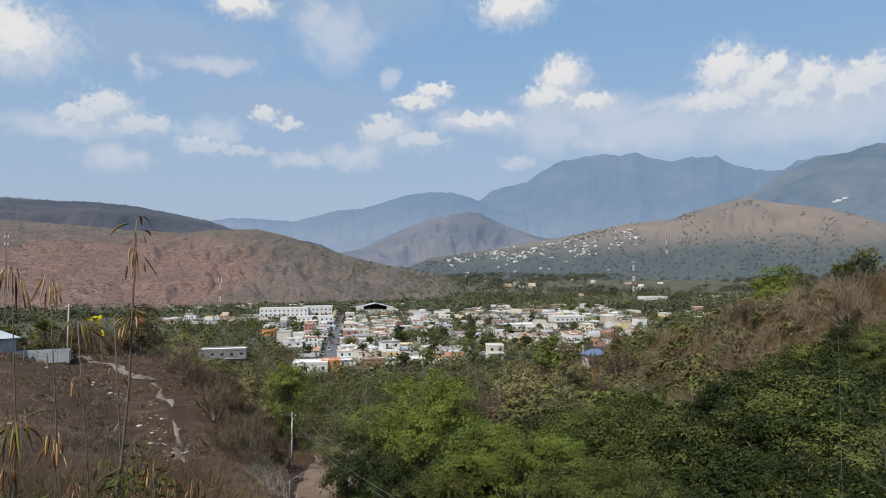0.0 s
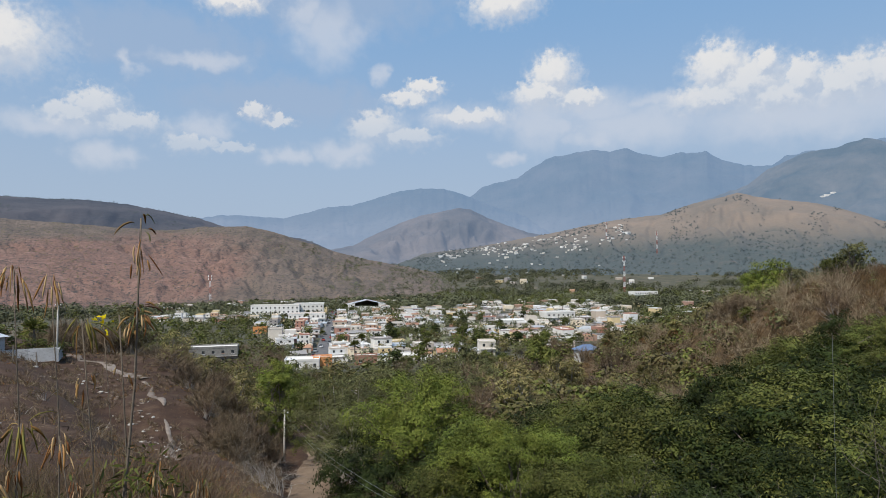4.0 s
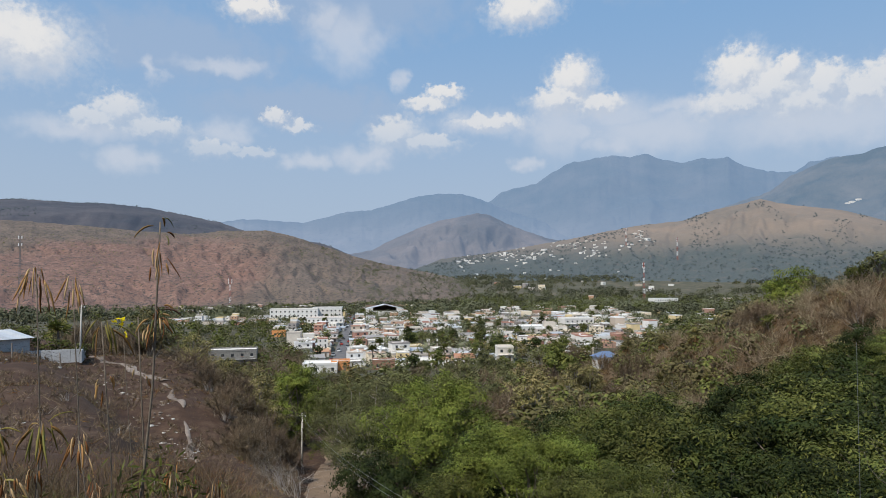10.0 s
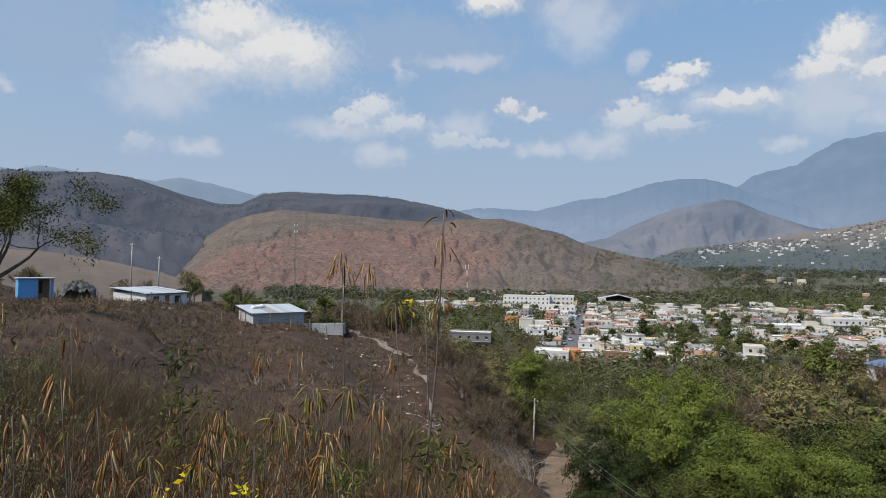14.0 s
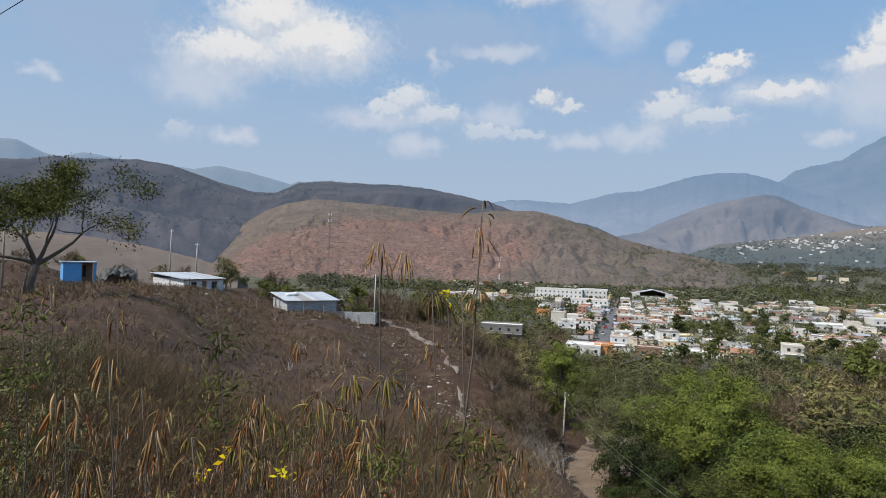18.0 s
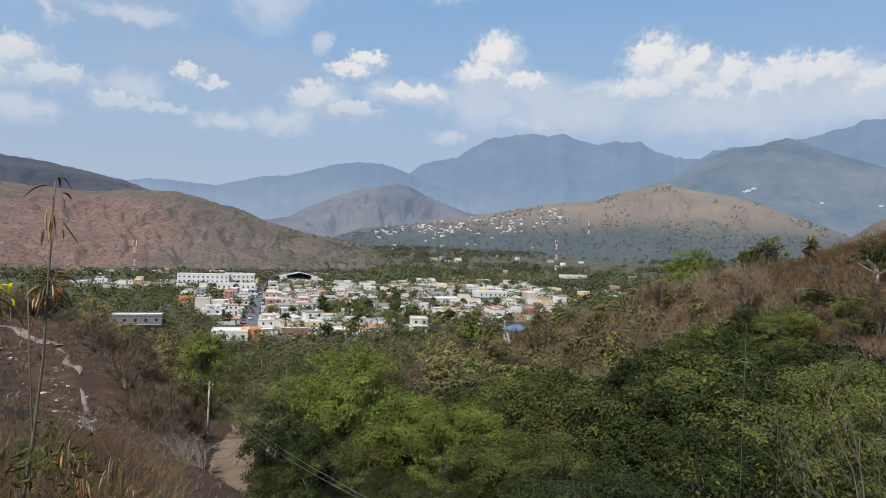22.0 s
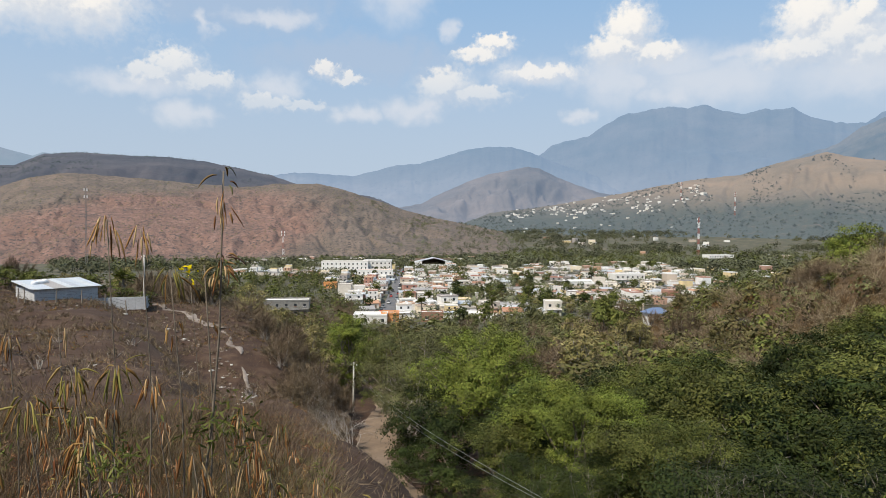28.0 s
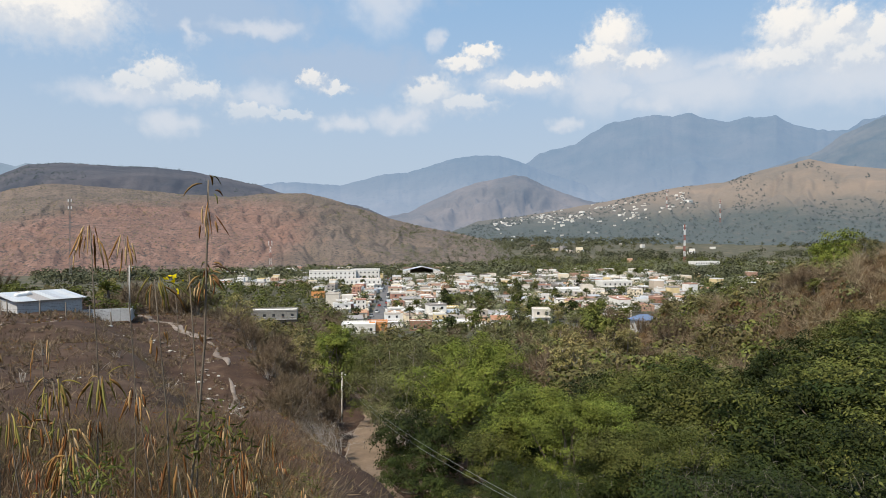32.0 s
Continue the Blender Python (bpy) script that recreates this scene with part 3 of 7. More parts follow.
def along(x, y, line):
    """Distance to a line of (x, y, z) points, and its height at the nearest place."""
    best, z = np.full(np.shape(x), 1e9), np.zeros(np.shape(x))
    for (ax, ay, az), (bx, by, bz) in zip(line[:-1], line[1:]):
        dx, dy = bx - ax, by - ay
        t = np.clip(((x - ax) * dx + (y - ay) * dy) / (dx * dx + dy * dy), 0, 1)
        d = np.hypot(x - ax - t * dx, y - ay - t * dy)
        near = d < best
        best, z = np.where(near, d, best), np.where(near, az + t * (bz - az), z)
    return best, z


# spurs and gullies of the hillside, heights from the eye
BENCH = [(-9, -6, -0.6), (-2, 0, -1.7), (2, 1, -1.9), (7, -3, -2.2)]
SPUR = [(-6, 3, -1.95), (-22, 15, -2.5), (-50, 40, -4.2), (-74, 72, -6.6), (-105, 105, -9.5), (-150, 170, -22)]
TERRACE = [(-4, 6, -3.0), (-12, 20, -5.0), (-21, 34, -6.8), (-38, 56, -8.8), (-54, 75, -9.0)]
EDGE = [(-8, 24, -8.6), (-15, 42, -12.3), (-22, 55, -13.6), (-34, 73, -12.2), (-48, 88, -11.4)]
GULLY = [(5, 8, -7), (3, 24, -13), (-5, 40, -17), (-10, 52, -18.8), (-13, 75, -21.5), (-20, 120, -27), (-34, 200, -35)]
BANK = [(6, 5, -6.0), (16, 12, -9.5), (27, 22, -11.5), (38, 32, -9.0), (50, 43, -2.6)]
LOWER = [(10, 22, -15.5), (16, 42, -17), (24, 70, -17), (26, 100, -19), (18, 140, -26)]
CREST = [(64, 26, 19.0), (64, 34, 15.0), (63, 42, 9.9), (65, 61, 3.9), (66, 77, 1.3), (60, 91, -2.6), (52, 120, -11), (47, 160, -19), (42, 215, -30)]
BEHIND = [(110, 40, 2), (115, 90, -14), (100, 150, -26)]
UPHILL = [(-60, -10, 4), (-20, -30, 8), (20, -35, 10), (70, -10, 18)]
LEFT = [(-110, 60, -3), (-150, 110, -14), (-170, 160, -26)]


def ground_z(x, y):
    x, y = np.asarray(x, float), np.asarray(y, float)
    top, low = 0.0, 0.0
    for line in (BENCH, SPUR, TERRACE, EDGE, GULLY, BANK, LOWER, CREST, BEHIND, UPHILL, LEFT):
        d, z = along(x, y, line)
        w = 1 / (d * d + 6.0 + 0.0012 * (x * x + y * y)) ** 1.5
        top, low = top + w * z, low + w
    near = top / low + fbm(x * 0.11, y * 0.11) * 1.6 * ramp(np.hypot(x, y), 4, 30) + fbm(x * 0.7, y * 0.7, 4) * 0.35
    r = np.hypot(x, y)
    plain = -37.0 + 46 * ramp(r, 750, 1900) + fbm(x * 0.006, y * 0.006, 4) * 5
    return EYE + near + (plain - near) * ramp(r, 165, 260)


def polar(bearing, r):
    return r * np.sin(np.radians(bearing)), r * np.cos(np.radians(bearing))


def on_ground(bearing, r, sink=0.0):
    x, y = polar(bearing, r)
    return Vector((float(x), float(y), float(ground_z(x, y)) - sink))


class Hill:
    """A hill or range: crest as (bearing, height angle), with its foot and crest at given distances."""

    def __init__(self, crest, foot, top, back, relief=0.3, gullies=1.0, shape=0.85, seed=0, rough=0.0, spurs=0.5):
        self.b, self.e = np.array([c[0] for c in crest], float), np.array([c[1] for c in crest], float)
        self.foot, self.top, self.back, self.relief, self.gullies, self.shape, self.seed, self.rough, self.spurs = foot, top, back, relief, gullies, shape, seed, rough, spurs

    def z(self, bearing, r):
        e = np.interp(bearing, self.b, self.e) + fbm(bearing * 1.7 + self.seed, bearing * 0 + 3.3 + self.seed, 5) * 0.14 + self.rough * 0.3 * (np.abs(fbm(bearing * 1.6 + self.seed * 7, bearing * 0 + 9.1, 5)) - 0.12)
        zc = EYE + self.top * np.tan(np.radians(e))
        x, y = polar(bearing, self.foot)
        zf = EYE - 45 + 46 * ramp(np.asarray(self.foot + 0 * bearing), 750, 1900)
        s = np.clip((r - self.foot) / (self.top - self.foot), 0, 1)
        px, py = polar(bearing, r)
        k = 420.0 / self.top
        wob = fbm(px * 0.004 * k * 3 + self.seed, py * 0.004 * k * 3, 4)
        gul = np.abs(fbm(bearing * 0.5 * self.gullies + wob * 3.2 + self.seed * 3.1, s * 2.6 + wob * 1.6, 5)) * 2.2
        lumps = fbm(px * 0.005 * k * 3 + self.seed, py * 0.005 * k * 3, 5)
        body = (0.4 * s + 0.6 * ramp(s, -0.1, 1.1)) ** self.shape + ((gul - 0.30) * self.spurs * self.relief + lumps * 1.3 * self.relief) * 4 * s * (1 - s)
        body = np.minimum(body, s ** 0.8)
        z = zf + np.maximum(zc - zf, 0) * body
        over = np.clip((r - self.top) / (self.back - self.top), 0, 1)
        return z - over ** 1.5 * (zc - zf) * 0.8

    def build(self, name, mat, label, cols, rows, category="hill", kind="structure"):
        a = np.linspace(self.b[0], self.b[-1], cols)
        r = np.concatenate([np.linspace(self.foot, self.top, rows), np.linspace(self.top, self.back, max(4, rows // 6))[1:]])
        A, Rr = np.meshgrid(a, r)
        x, y = polar(A, Rr)
        me = grid_mesh(name, np.stack([x, y, self.z(A, Rr)], -1)[:, ::-1], mat)
        return tagged(new(name, me), label, category, "", kind)


RED_HILL = Hill([(-46, -2.5), (-43.5, -0.9), (-42.9, -0.4), (-42.0, 0.58), (-40.7, 1.87), (-38.9, 3.12), (-37.1, 3.89), (-34.7, 4.31), (-32.8, 4.31), (-32.6, 4.24), (-28.6, 4.04), (-25.3, 3.78), (-21.7, 3.59), (-19.0, 3.94), (-15.7, 4.05), (-13.3, 3.55), (-10.9, 2.74), (-7.9, 1.76), (-4.9, 1.0), (-2.5, 0.55), (0.5, -0.1), (4, -1.6)], 760, 1300, 1700, 0.44, 0.75, 0.9, 2, 0.25, 0.62)
DARK_RIDGE = Hill([(-80, 6.5), (-70, 6.2), (-58.1, 5.81), (-56.0, 6.0), (-54.7, 6.35), (-52.7, 6.31), (-49.1, 6.66), (-46.6, 6.44), (-44.5, 5.83), (-42.2, 5.16), (-39.9, 4.69), (-38.1, 4.71), (-37.4, 5.08), (-36.2, 5.68), (-33.8, 5.97), (-30.9, 5.88), (-27.9, 5.92), (-24.9, 5.69), (-21.9, 5.16), (-19.3, 4.64), (-16.3, 3.64), (-11, 3.0), (-6, 1.0)], 900, 2100, 2600, 0.3, 1.0, 1.1, 5, 0.3, 0.4)
TAN_SLOPE = Hill([(-75, 0.5), (-65, 0.9), (-58, 0.7), (-52, 0.3), (-48, -0.3), (-44, -1.2), (-41, -2.2)], 240, 620, 900, 0.2, 1.2, 0.8, 8)
TOWN_HILL = Hill([(-4, 0.2), (-0.3, 1.59), (3.1, 1.97), (6.2, 2.45), (8.5, 2.85), (12.7, 3.6), (16.1, 4.25), (20.0, 4.59), (22.5, 5.38), (25.9, 6.09), (27.5, 5.63), (29.5, 5.26), (31.4, 4.93), (33.4, 4.26), (35.3, 3.49), (37.2, 2.73), (39.1, 1.92), (44, 0.2)], 1300, 2150, 2600, 0.25, 1.3, 0.95, 11, 0.2, 0.5)
LOW_RIDGE = Hill([(34, -0.5), (38.2, 1.16), (39.6, 2.2), (40.5, 2.9), (41.9, 3.49), (44.6, 3.79), (47.2, 3.75), (52, 3.4), (60, 3.0)], 900, 1500, 1800, 0.25, 1.0, 0.9, 13)
MID_HILL = Hill([(-14, 1.0), (-6.6, 2.36), (-4.7, 3.35), (-2.7, 4.25), (-0.7, 4.94), (1.3, 5.33), (2.8, 5.62), (3.9, 5.41), (5.3, 4.69), (6.8, 4.07), (8.8, 3.35), (11.2, 2.82), (16, 1.6), (20, 1.2)], 2250, 2900, 3200, 0.6, 1.1, 0.9, 17, 0.3, 0.6)
SLOPE_RANGE = Hill([(14, 3.0), (20, 4.6), (26.5, 6.62), (28.0, 7.77), (30.5, 8.83), (32.9, 9.1), (34.6, 9.57), (35.6, 9.29), (37.2, 8.57), (40.1, 7.42), (42.8, 6.46), (45.4, 5.78), (48.9, 4.95), (56, 5.0), (70, 5)], 2400, 3500, 3800, 0.3, 0.8, 0.9, 19, 0.9, 0.35)
NEAR_RANGE = Hill([(-24, 4.3), (-19.4, 4.66), (-18.0, 4.88), (-16.2, 4.97), (-14.4, 4.86), (-12.5, 4.74), (-10.5, 5.25), (-8.6, 5.76), (-6.6, 5.88), (-4.7, 6.53), (-2.7, 7.13), (-0.6, 7.38), (1.4, 7.37), (2.9, 6.91), (3.9, 6.5), (6.3, 5.52), (11, 4.0)], 2900, 3700, 4100, 0.25, 0.8, 0.85, 23, 0.9, 0.2)
GREAT_RANGE = Hill([(1, 5.2), (3.9, 6.65), (4.9, 7.48), (6.4, 7.8), (7.9, 8.16), (9.4, 9.14), (10.8, 9.82), (12.8, 10.13), (14.7, 10.38), (15.9, 10.12), (17.1, 10.38), (18.4, 9.79), (20.4, 9.34), (21.5, 9.73), (22.6, 9.51), (23.5, 9.63), (24.9, 8.8), (26.2, 8.34), (27.4, 8.12), (28.4, 8.13), (29.4, 8.74), (30.9, 8.99), (33.4, 8.99), (36.3, 9.55), (39.1, 10.21), (39.6, 10.6), (41.4, 10.58), (42.3, 10.21), (44.5, 10.82), (47.1, 11.06), (48.8, 10.6), (50.4, 9.98), (51.4, 9.81), (52.8, 9.97), (53.9, 10.19), (55.4, 10.07), (56.5, 9.58), (60, 9.2), (75, 8)], 3200, 4300, 4700, 0.25, 0.8, 0.85, 29, 1.3, 0.2)
FARTHEST = Hill([(-80, 7), (-63, 7.2), (-58.1, 7.23), (-57.1, 7.28), (-55.3, 6.46), (-54.6, 6.33), (-52.7, 6.83), (-50.9, 6.62), (-44.9, 6.21), (-42.9, 6.65), (-40.4, 6.27), (-36.9, 5.5), (-36.2, 5.83), (-35.5, 5.53), (-30, 4.4)], 3900, 4500, 4700, 0.2, 0.7, 0.85, 31)

# ground: one sheet from the feet to the horizon
fan = np.concatenate([np.linspace(-70, 70, 440), np.linspace(70, 290, 62)[1:-1]])
far = np.concatenate([[0.02], np.geomspace(0.7, 4850, 260)])
FA, FR = np.meshgrid(fan, far)
FX, FY = polar(FA, FR)
tagged(new("ground", grid_mesh("ground", np.stack([FX, FY, ground_z(FX, FY)], -1), M_GROUND, True)), "dry brown hillside and valley floor of bare soil and straw", "ground", "", "structure")

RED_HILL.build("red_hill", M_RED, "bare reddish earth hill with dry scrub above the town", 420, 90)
DARK_RIDGE.build("dark_ridge", M_DARKHILL, "long dark ridge with dry woods, cloud shade painted into its colour", 420, 70)
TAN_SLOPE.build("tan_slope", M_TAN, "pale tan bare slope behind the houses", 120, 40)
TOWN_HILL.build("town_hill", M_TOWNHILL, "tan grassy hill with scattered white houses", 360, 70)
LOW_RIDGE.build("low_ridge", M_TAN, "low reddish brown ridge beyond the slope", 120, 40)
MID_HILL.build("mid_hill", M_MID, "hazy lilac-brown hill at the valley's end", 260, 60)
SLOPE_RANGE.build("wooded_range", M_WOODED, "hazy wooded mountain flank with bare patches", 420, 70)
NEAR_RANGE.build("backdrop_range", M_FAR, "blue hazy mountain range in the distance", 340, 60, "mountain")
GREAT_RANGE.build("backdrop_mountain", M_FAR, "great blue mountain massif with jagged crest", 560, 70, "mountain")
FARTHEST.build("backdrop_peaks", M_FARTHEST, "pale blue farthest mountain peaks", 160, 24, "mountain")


def strip(name, pts, width, mat, label, category, lift=0.06, wobble=0.0, step=1.5):
    """A road or path draped on the ground."""
    pts = [Vector(p) for p in pts]
    line = []
    for a, b in zip(pts[:-1], pts[1:]):
        n = max(2, int((b - a).length / step))
        line += [a.lerp(b, i / n) for i in range(n)]
    line.append(pts[-1])
    rows = []
    for i, p in enumerate(line):
        d = (line[min(i + 1, len(line) - 1)] - line[max(i - 1, 0)]).normalized()
        nrm = Vector((d.y, -d.x))
        w = width * (0.5 + wobble * (noise.noise((p.x * 0.4, p.y * 0.4, 3.1))))
        row = []
        for k in np.linspace(-1, 1, 7):
            q = p + nrm * (w * k) + nrm * wobble * 1.5 * noise.noise((p.x * 0.2, p.y * 0.2, 1.0))
            row.append((q.x, q.y, float(ground_z(q.x, q.y)) + lift * (1 - 0.8 * abs(k) ** 3)))
        rows.append(row)
    return tagged(new(name, grid_mesh(name, np.array(rows)[:, ::-1], mat)), label, category, "", "structure")


strip("dirt_road", [(-2, 30), (-7, 40), (-10.5, 50), (-11, 60), (-12.5, 75), (-14, 90), (-19, 120)], 4.0, M_ROAD, "sandy dirt road at the bottom of the gully", "road", 0.12, 0.15)
strip("footpath", [(-33, 76), (-36, 79.5), (-41, 84), (-45.5, 88), (-50, 92)], 1.1, M_PATH, "pale stony footpath along the hillside", "path", 0.10, 0.9)
strip("lower_path", [(-17.5, 44), (-21, 53), (-24.5, 60)], 0.45, M_PATH, "worn dusty trail down the hillside", "path", 0.08, 0.8)
strip("middle_path", [(-26.2, 63), (-29, 68.5), (-32.2, 74.6)], 0.6, M_PATH, "pale broken stones of the trail", "path", 0.10, 1.0)
STREET_A, STREET_B = Vector((-46, 270)), Vector((-112, 790))
strip("main_street", [STREET_A, STREET_B], 6.0, M_ASPHALT, "straight grey main street through the town", "road", 0.25, 0, 10)

# ---- plants: builders ----
def rnd(seed):
    return np.random.RandomState(seed)


def unit(v):
    return v / (np.linalg.norm(v, axis=-1, keepdims=True) + 1e-9)


def leaves(r, pos, out, length, width, droop=0.35, tilt=0.7):
    """Leaf-shaped quads at pos, facing roughly along out."""
    n = len(pos)
    nrm = unit(out + r.normal(0, tilt * 0.75, (n, 3)) + np.array([0, 0, 0.3]))
    axis = unit(np.cross(nrm, r.normal(0, 1, (n, 3))))
    axis[:, 2] -= droop
    axis = unit(axis)
    side = unit(np.cross(nrm, axis))
    L = (length * r.uniform(0.6, 1.25, n))[:, None]
    W = (width * r.uniform(0.6, 1.25, n))[:, None]
    mid = pos + axis * L * 0.45 + nrm * L * 0.06
    return np.stack([pos, mid + side * W / 2, pos + axis * L, mid - side * W / 2], 1)


def blades(r, base, tip, width):
    """Thin quads from base to tip."""
    d = tip - base
    side = unit(np.cross(d, r.normal(0, 1, d.shape))) * np.asarray(width).reshape(-1, 1)
    return np.stack([base - side, base + side, tip + side * 0.3, tip - side * 0.3], 1)


def grow(r, out, p, d, length, rad, depth, forks=3, spread=0.7, lift=0.15, wander=0.18, tips=None):
    """A branch with its forks, as tapered tubes."""
    p, d = Vector(p), Vector(d).normalized()
    pts, radii, n = [p.copy()], [rad], 4
    for i in range(n):
        d = (d + Vector(r.normal(0, wander, 3)) + Vector((0, 0, lift * 0.3))).normalized()
        p = p + d * (length / n)
        pts.append(p.copy())
        radii.append(rad * (1 - 0.55 * (i + 1) / n))
    out.tube(pts, radii, 5 if rad > 0.03 else 3, False)
    if depth == 0:
        if tips is not None:
            tips.append(tuple(p))
        return
    for k in range(forks):
        j = n if k == 0 else r.randint(2, n + 1)
        s = Vector(r.normal(0, spread, 3))
        nd = (d + s + Vector((0, 0, lift))).normalized()
        grow(r, out, pts[j], nd, length * r.uniform(0.55, 0.8), radii[j] * 0.72, depth - 1, forks, spread, lift, wander, tips)


class Kind:
    """One plant or thing built once; put() sets it down, again and again."""

    def __init__(self, ob):
        self.ob, self.used = ob, False

    def put(self, m, scale=(1, 1, 1)):
        if not self.used:
            self.used = True
            self.ob.matrix_basis = m
            return self.ob
        return copy_thing(self.ob, m @ Matrix.Diagonal((*scale, 1)))


def tree_kind(name, label, seed, height, width, leaf_n, leaf_l, leaf_w, leaf, bark=M_BARK, low=0.12, lobes=18, flat=0.8, group="", droop=0.35, category="tree"):
    r = rnd(seed)
    e = thing(name, label, category, group)
    c0, c1 = height * low, height
    cz, ch = (c0 + c1) / 2, (c1 - c0) / 2
    centres, sizes = [], []
    swell = r.uniform(0.62, 1.0, 7)
    for i in range(lobes):
        a, u = i * 2.4 + r.uniform(-0.6, 0.6), r.uniform(-0.7, 0.95)
        edge = np.interp((a % 6.283) / 6.283 * 7, np.arange(8), np.append(swell, swell[0]))
        rr = math.sqrt(max(0, 1 - u * u)) * r.uniform(0.45, 1.0) * edge
        s = r.uniform(0.11, 0.27) * width
        centres.append((math.cos(a) * rr * (width / 2 - s * 0.5), math.sin(a) * rr * (width / 2 - s * 0.5), cz + u * (ch - s * flat * 0.5) * r.uniform(0.8, 1.0)))
        sizes.append(s)
    centres, sizes = np.array(centres), np.array(sizes)
    wood = Build()
    tr = 0.028 * height + 0.05
    fork = Vector((r.uniform(-0.3, 0.3), r.uniform(-0.3, 0.3), height * 0.32))
    wood.tube([(0, 0, -1.5), (0.05, 0.02, 0.2), fork * 0.6, fork], [tr * 1.3, tr, tr * 0.8, tr * 0.7], 7)
    for c in centres:
        mid = fork.lerp(Vector(c), 0.5) + Vector(r.normal(0, 0.05 * width, 3))
        wood.tube([fork, mid, c], [tr * 0.45, tr * 0.26, tr * 0.09], 4, False)
    part("trunk", wood.mesh(name + "_trunk", bark, True), e)
    # each lobe carries small clumps, and the leaves sit on the clumps
    per = 11
    ways = unit(r.normal(0, 1, (lobes, per, 3)) + np.array([0, 0, 0.7]))
    clumps = (centres[:, None, :] + ways * (sizes[:, None, None] * r.uniform(0.6, 1.05, (lobes, per, 1))) * np.array([1, 1, flat])).reshape(-1, 3)
    radii = np.repeat(sizes, per) * r.uniform(0.16, 0.36, lobes * per)
    which = r.choice(len(clumps), leaf_n, p=radii ** 2 / (radii ** 2).sum())
    d = unit(r.normal(0, 1, (leaf_n, 3)) + np.array([0, 0, 0.75]))
    pos = clumps[which] + d * (radii[which] * (0.35 + 0.75 * r.rand(leaf_n)))[:, None] * np.array([1.15, 1.15, 0.75])
    heart = np.array([0, 0, cz - ch * 0.3])
    d = unit(ways.reshape(-1, 3)[which] * 0.4 + d * 0.8 + unit(pos - heart) * 0.35)
    pos[:, 2] = np.maximum(pos[:, 2], 0.15)
    part("crown", quads_mesh(name + "_crown", leaves(r, pos, d, leaf_l, leaf_w, droop, 0.4), leaf), e)
    return Kind(e)


def brush_kind(name, label, seed, height, width, n, mat, thick=0.016, stems=16, category="shrub", group=""):
    """A dry shrub: stems that fan out and a cloud of fine twigs."""
    r = rnd(seed)
    e = thing(name, label, category, group)
    wood = Build()
    ends = []
    for i in range(stems):
        a, lean = r.uniform(0, 6.28), r.uniform(0.1, 1.0)
        top = np.array([math.cos(a) * lean * width / 2, math.sin(a) * lean * width / 2, height * r.uniform(0.55, 1.0) * (1 - 0.35 * lean)])
        mid = top * 0.5 + r.normal(0, 0.06 * width, 3)
        wood.tube([(0, 0, -0.3), mid, top], [thick * 2.4, thick * 1.5, thick * 0.6], 3, False)
        ends.append((mid, top))
    part("stem_frame", wood.mesh(name + "_stems", M_PALEBARK), e)["kind"] = "stuff"
    k = r.randint(0, stems, n)
    t = r.uniform(0.0, 1.05, n)[:, None]
    M, T = np.array([x[0] for x in ends])[k], np.array([x[1] for x in ends])[k]
    base = M + (T - M) * t
    d = unit(unit(T - M) + r.normal(0, 0.75, (n, 3)) + np.array([0, 0, 0.2]))
    tip = base + d * (r.uniform(0.12, 0.34, n) * height * 0.8)[:, None]
    part("twig_cloud", quads_mesh(name + "_twigs", blades(r, base, tip, thick * r.uniform(0.5, 1.0, n)), mat), e)["kind"] = "stuff"
    return Kind(e)


def palm_kind(name, label, seed, trunk_h, frond_l, fronds, mat, skirt=True):
    r = rnd(seed)
    e = thing(name, label, "palm")
    t = Build()
    t.tube([(0, 0, -0.8), (0.1, 0, trunk_h * 0.5), (0, 0.1, trunk_h)], [0.24, 0.2, 0.17], 8)
    part("trunk", t.mesh(name + "_trunk", M_BARK), e)

    def fan(count, lo, hi, mat, nm):
        q = []
        for i in range(count):
            a, el = r.uniform(0, 6.28), r.uniform(lo, hi)
            d = np.array([math.cos(a) * math.cos(el), math.sin(a) * math.cos(el), math.sin(el)])
            hub = np.array([0, 0.1, trunk_h]) + d * frond_l * 0.35
            s = unit(np.cross(d, [0, 0, 1]))
            for k in np.linspace(-1.1, 1.1, 8):
                tip = hub + (d * math.cos(k) + s * math.sin(k)) * frond_l * 0.65 - np.array([0, 0, 0.12 * frond_l])
                q.append((hub, tip))
            q.append((np.array([0, 0.1, trunk_h]), hub))
        b, tt = np.array([x[0] for x in q]), np.array([x[1] for x in q])
        part(nm, quads_mesh(name + "_" + nm, blades(r, b, tt, 0.045 * frond_l), mat), e)

    fan(fronds, -0.4, 1.4, mat, "frond_crown")
    if skirt:
        fan(fronds, -1.4, -0.6, M_STRAW, "frond_skirt")
    return Kind(e)


NEEM_A = tree_kind("neem_tree", "broad yellow-green leafy tree beside the dirt road", 11, 10, 12.5, 46000, 0.19, 0.075, M_NEEM, lobes=26, flat=0.62, low=0.03)
NEEM_B = tree_kind("bright_tree", "bright yellow-green bushy tree in the gully", 12, 7, 8, 17000, 0.21, 0.085, M_NEEM, lobes=18, low=0.03, flat=0.62)
GREEN_D = tree_kind("green_tree", "dense green tree on the gully's side", 13, 8, 9.5, 17000, 0.22, 0.08, M_GREEN, lobes=20, low=0.03, flat=0.6)
DEEP_E = tree_kind("dark_green_tree", "dark green tree in the gully, leaf colour darkened for shade", 14, 7, 9, 14000, 0.23, 0.09, M_DEEP, lobes=18, low=0.03, flat=0.6)
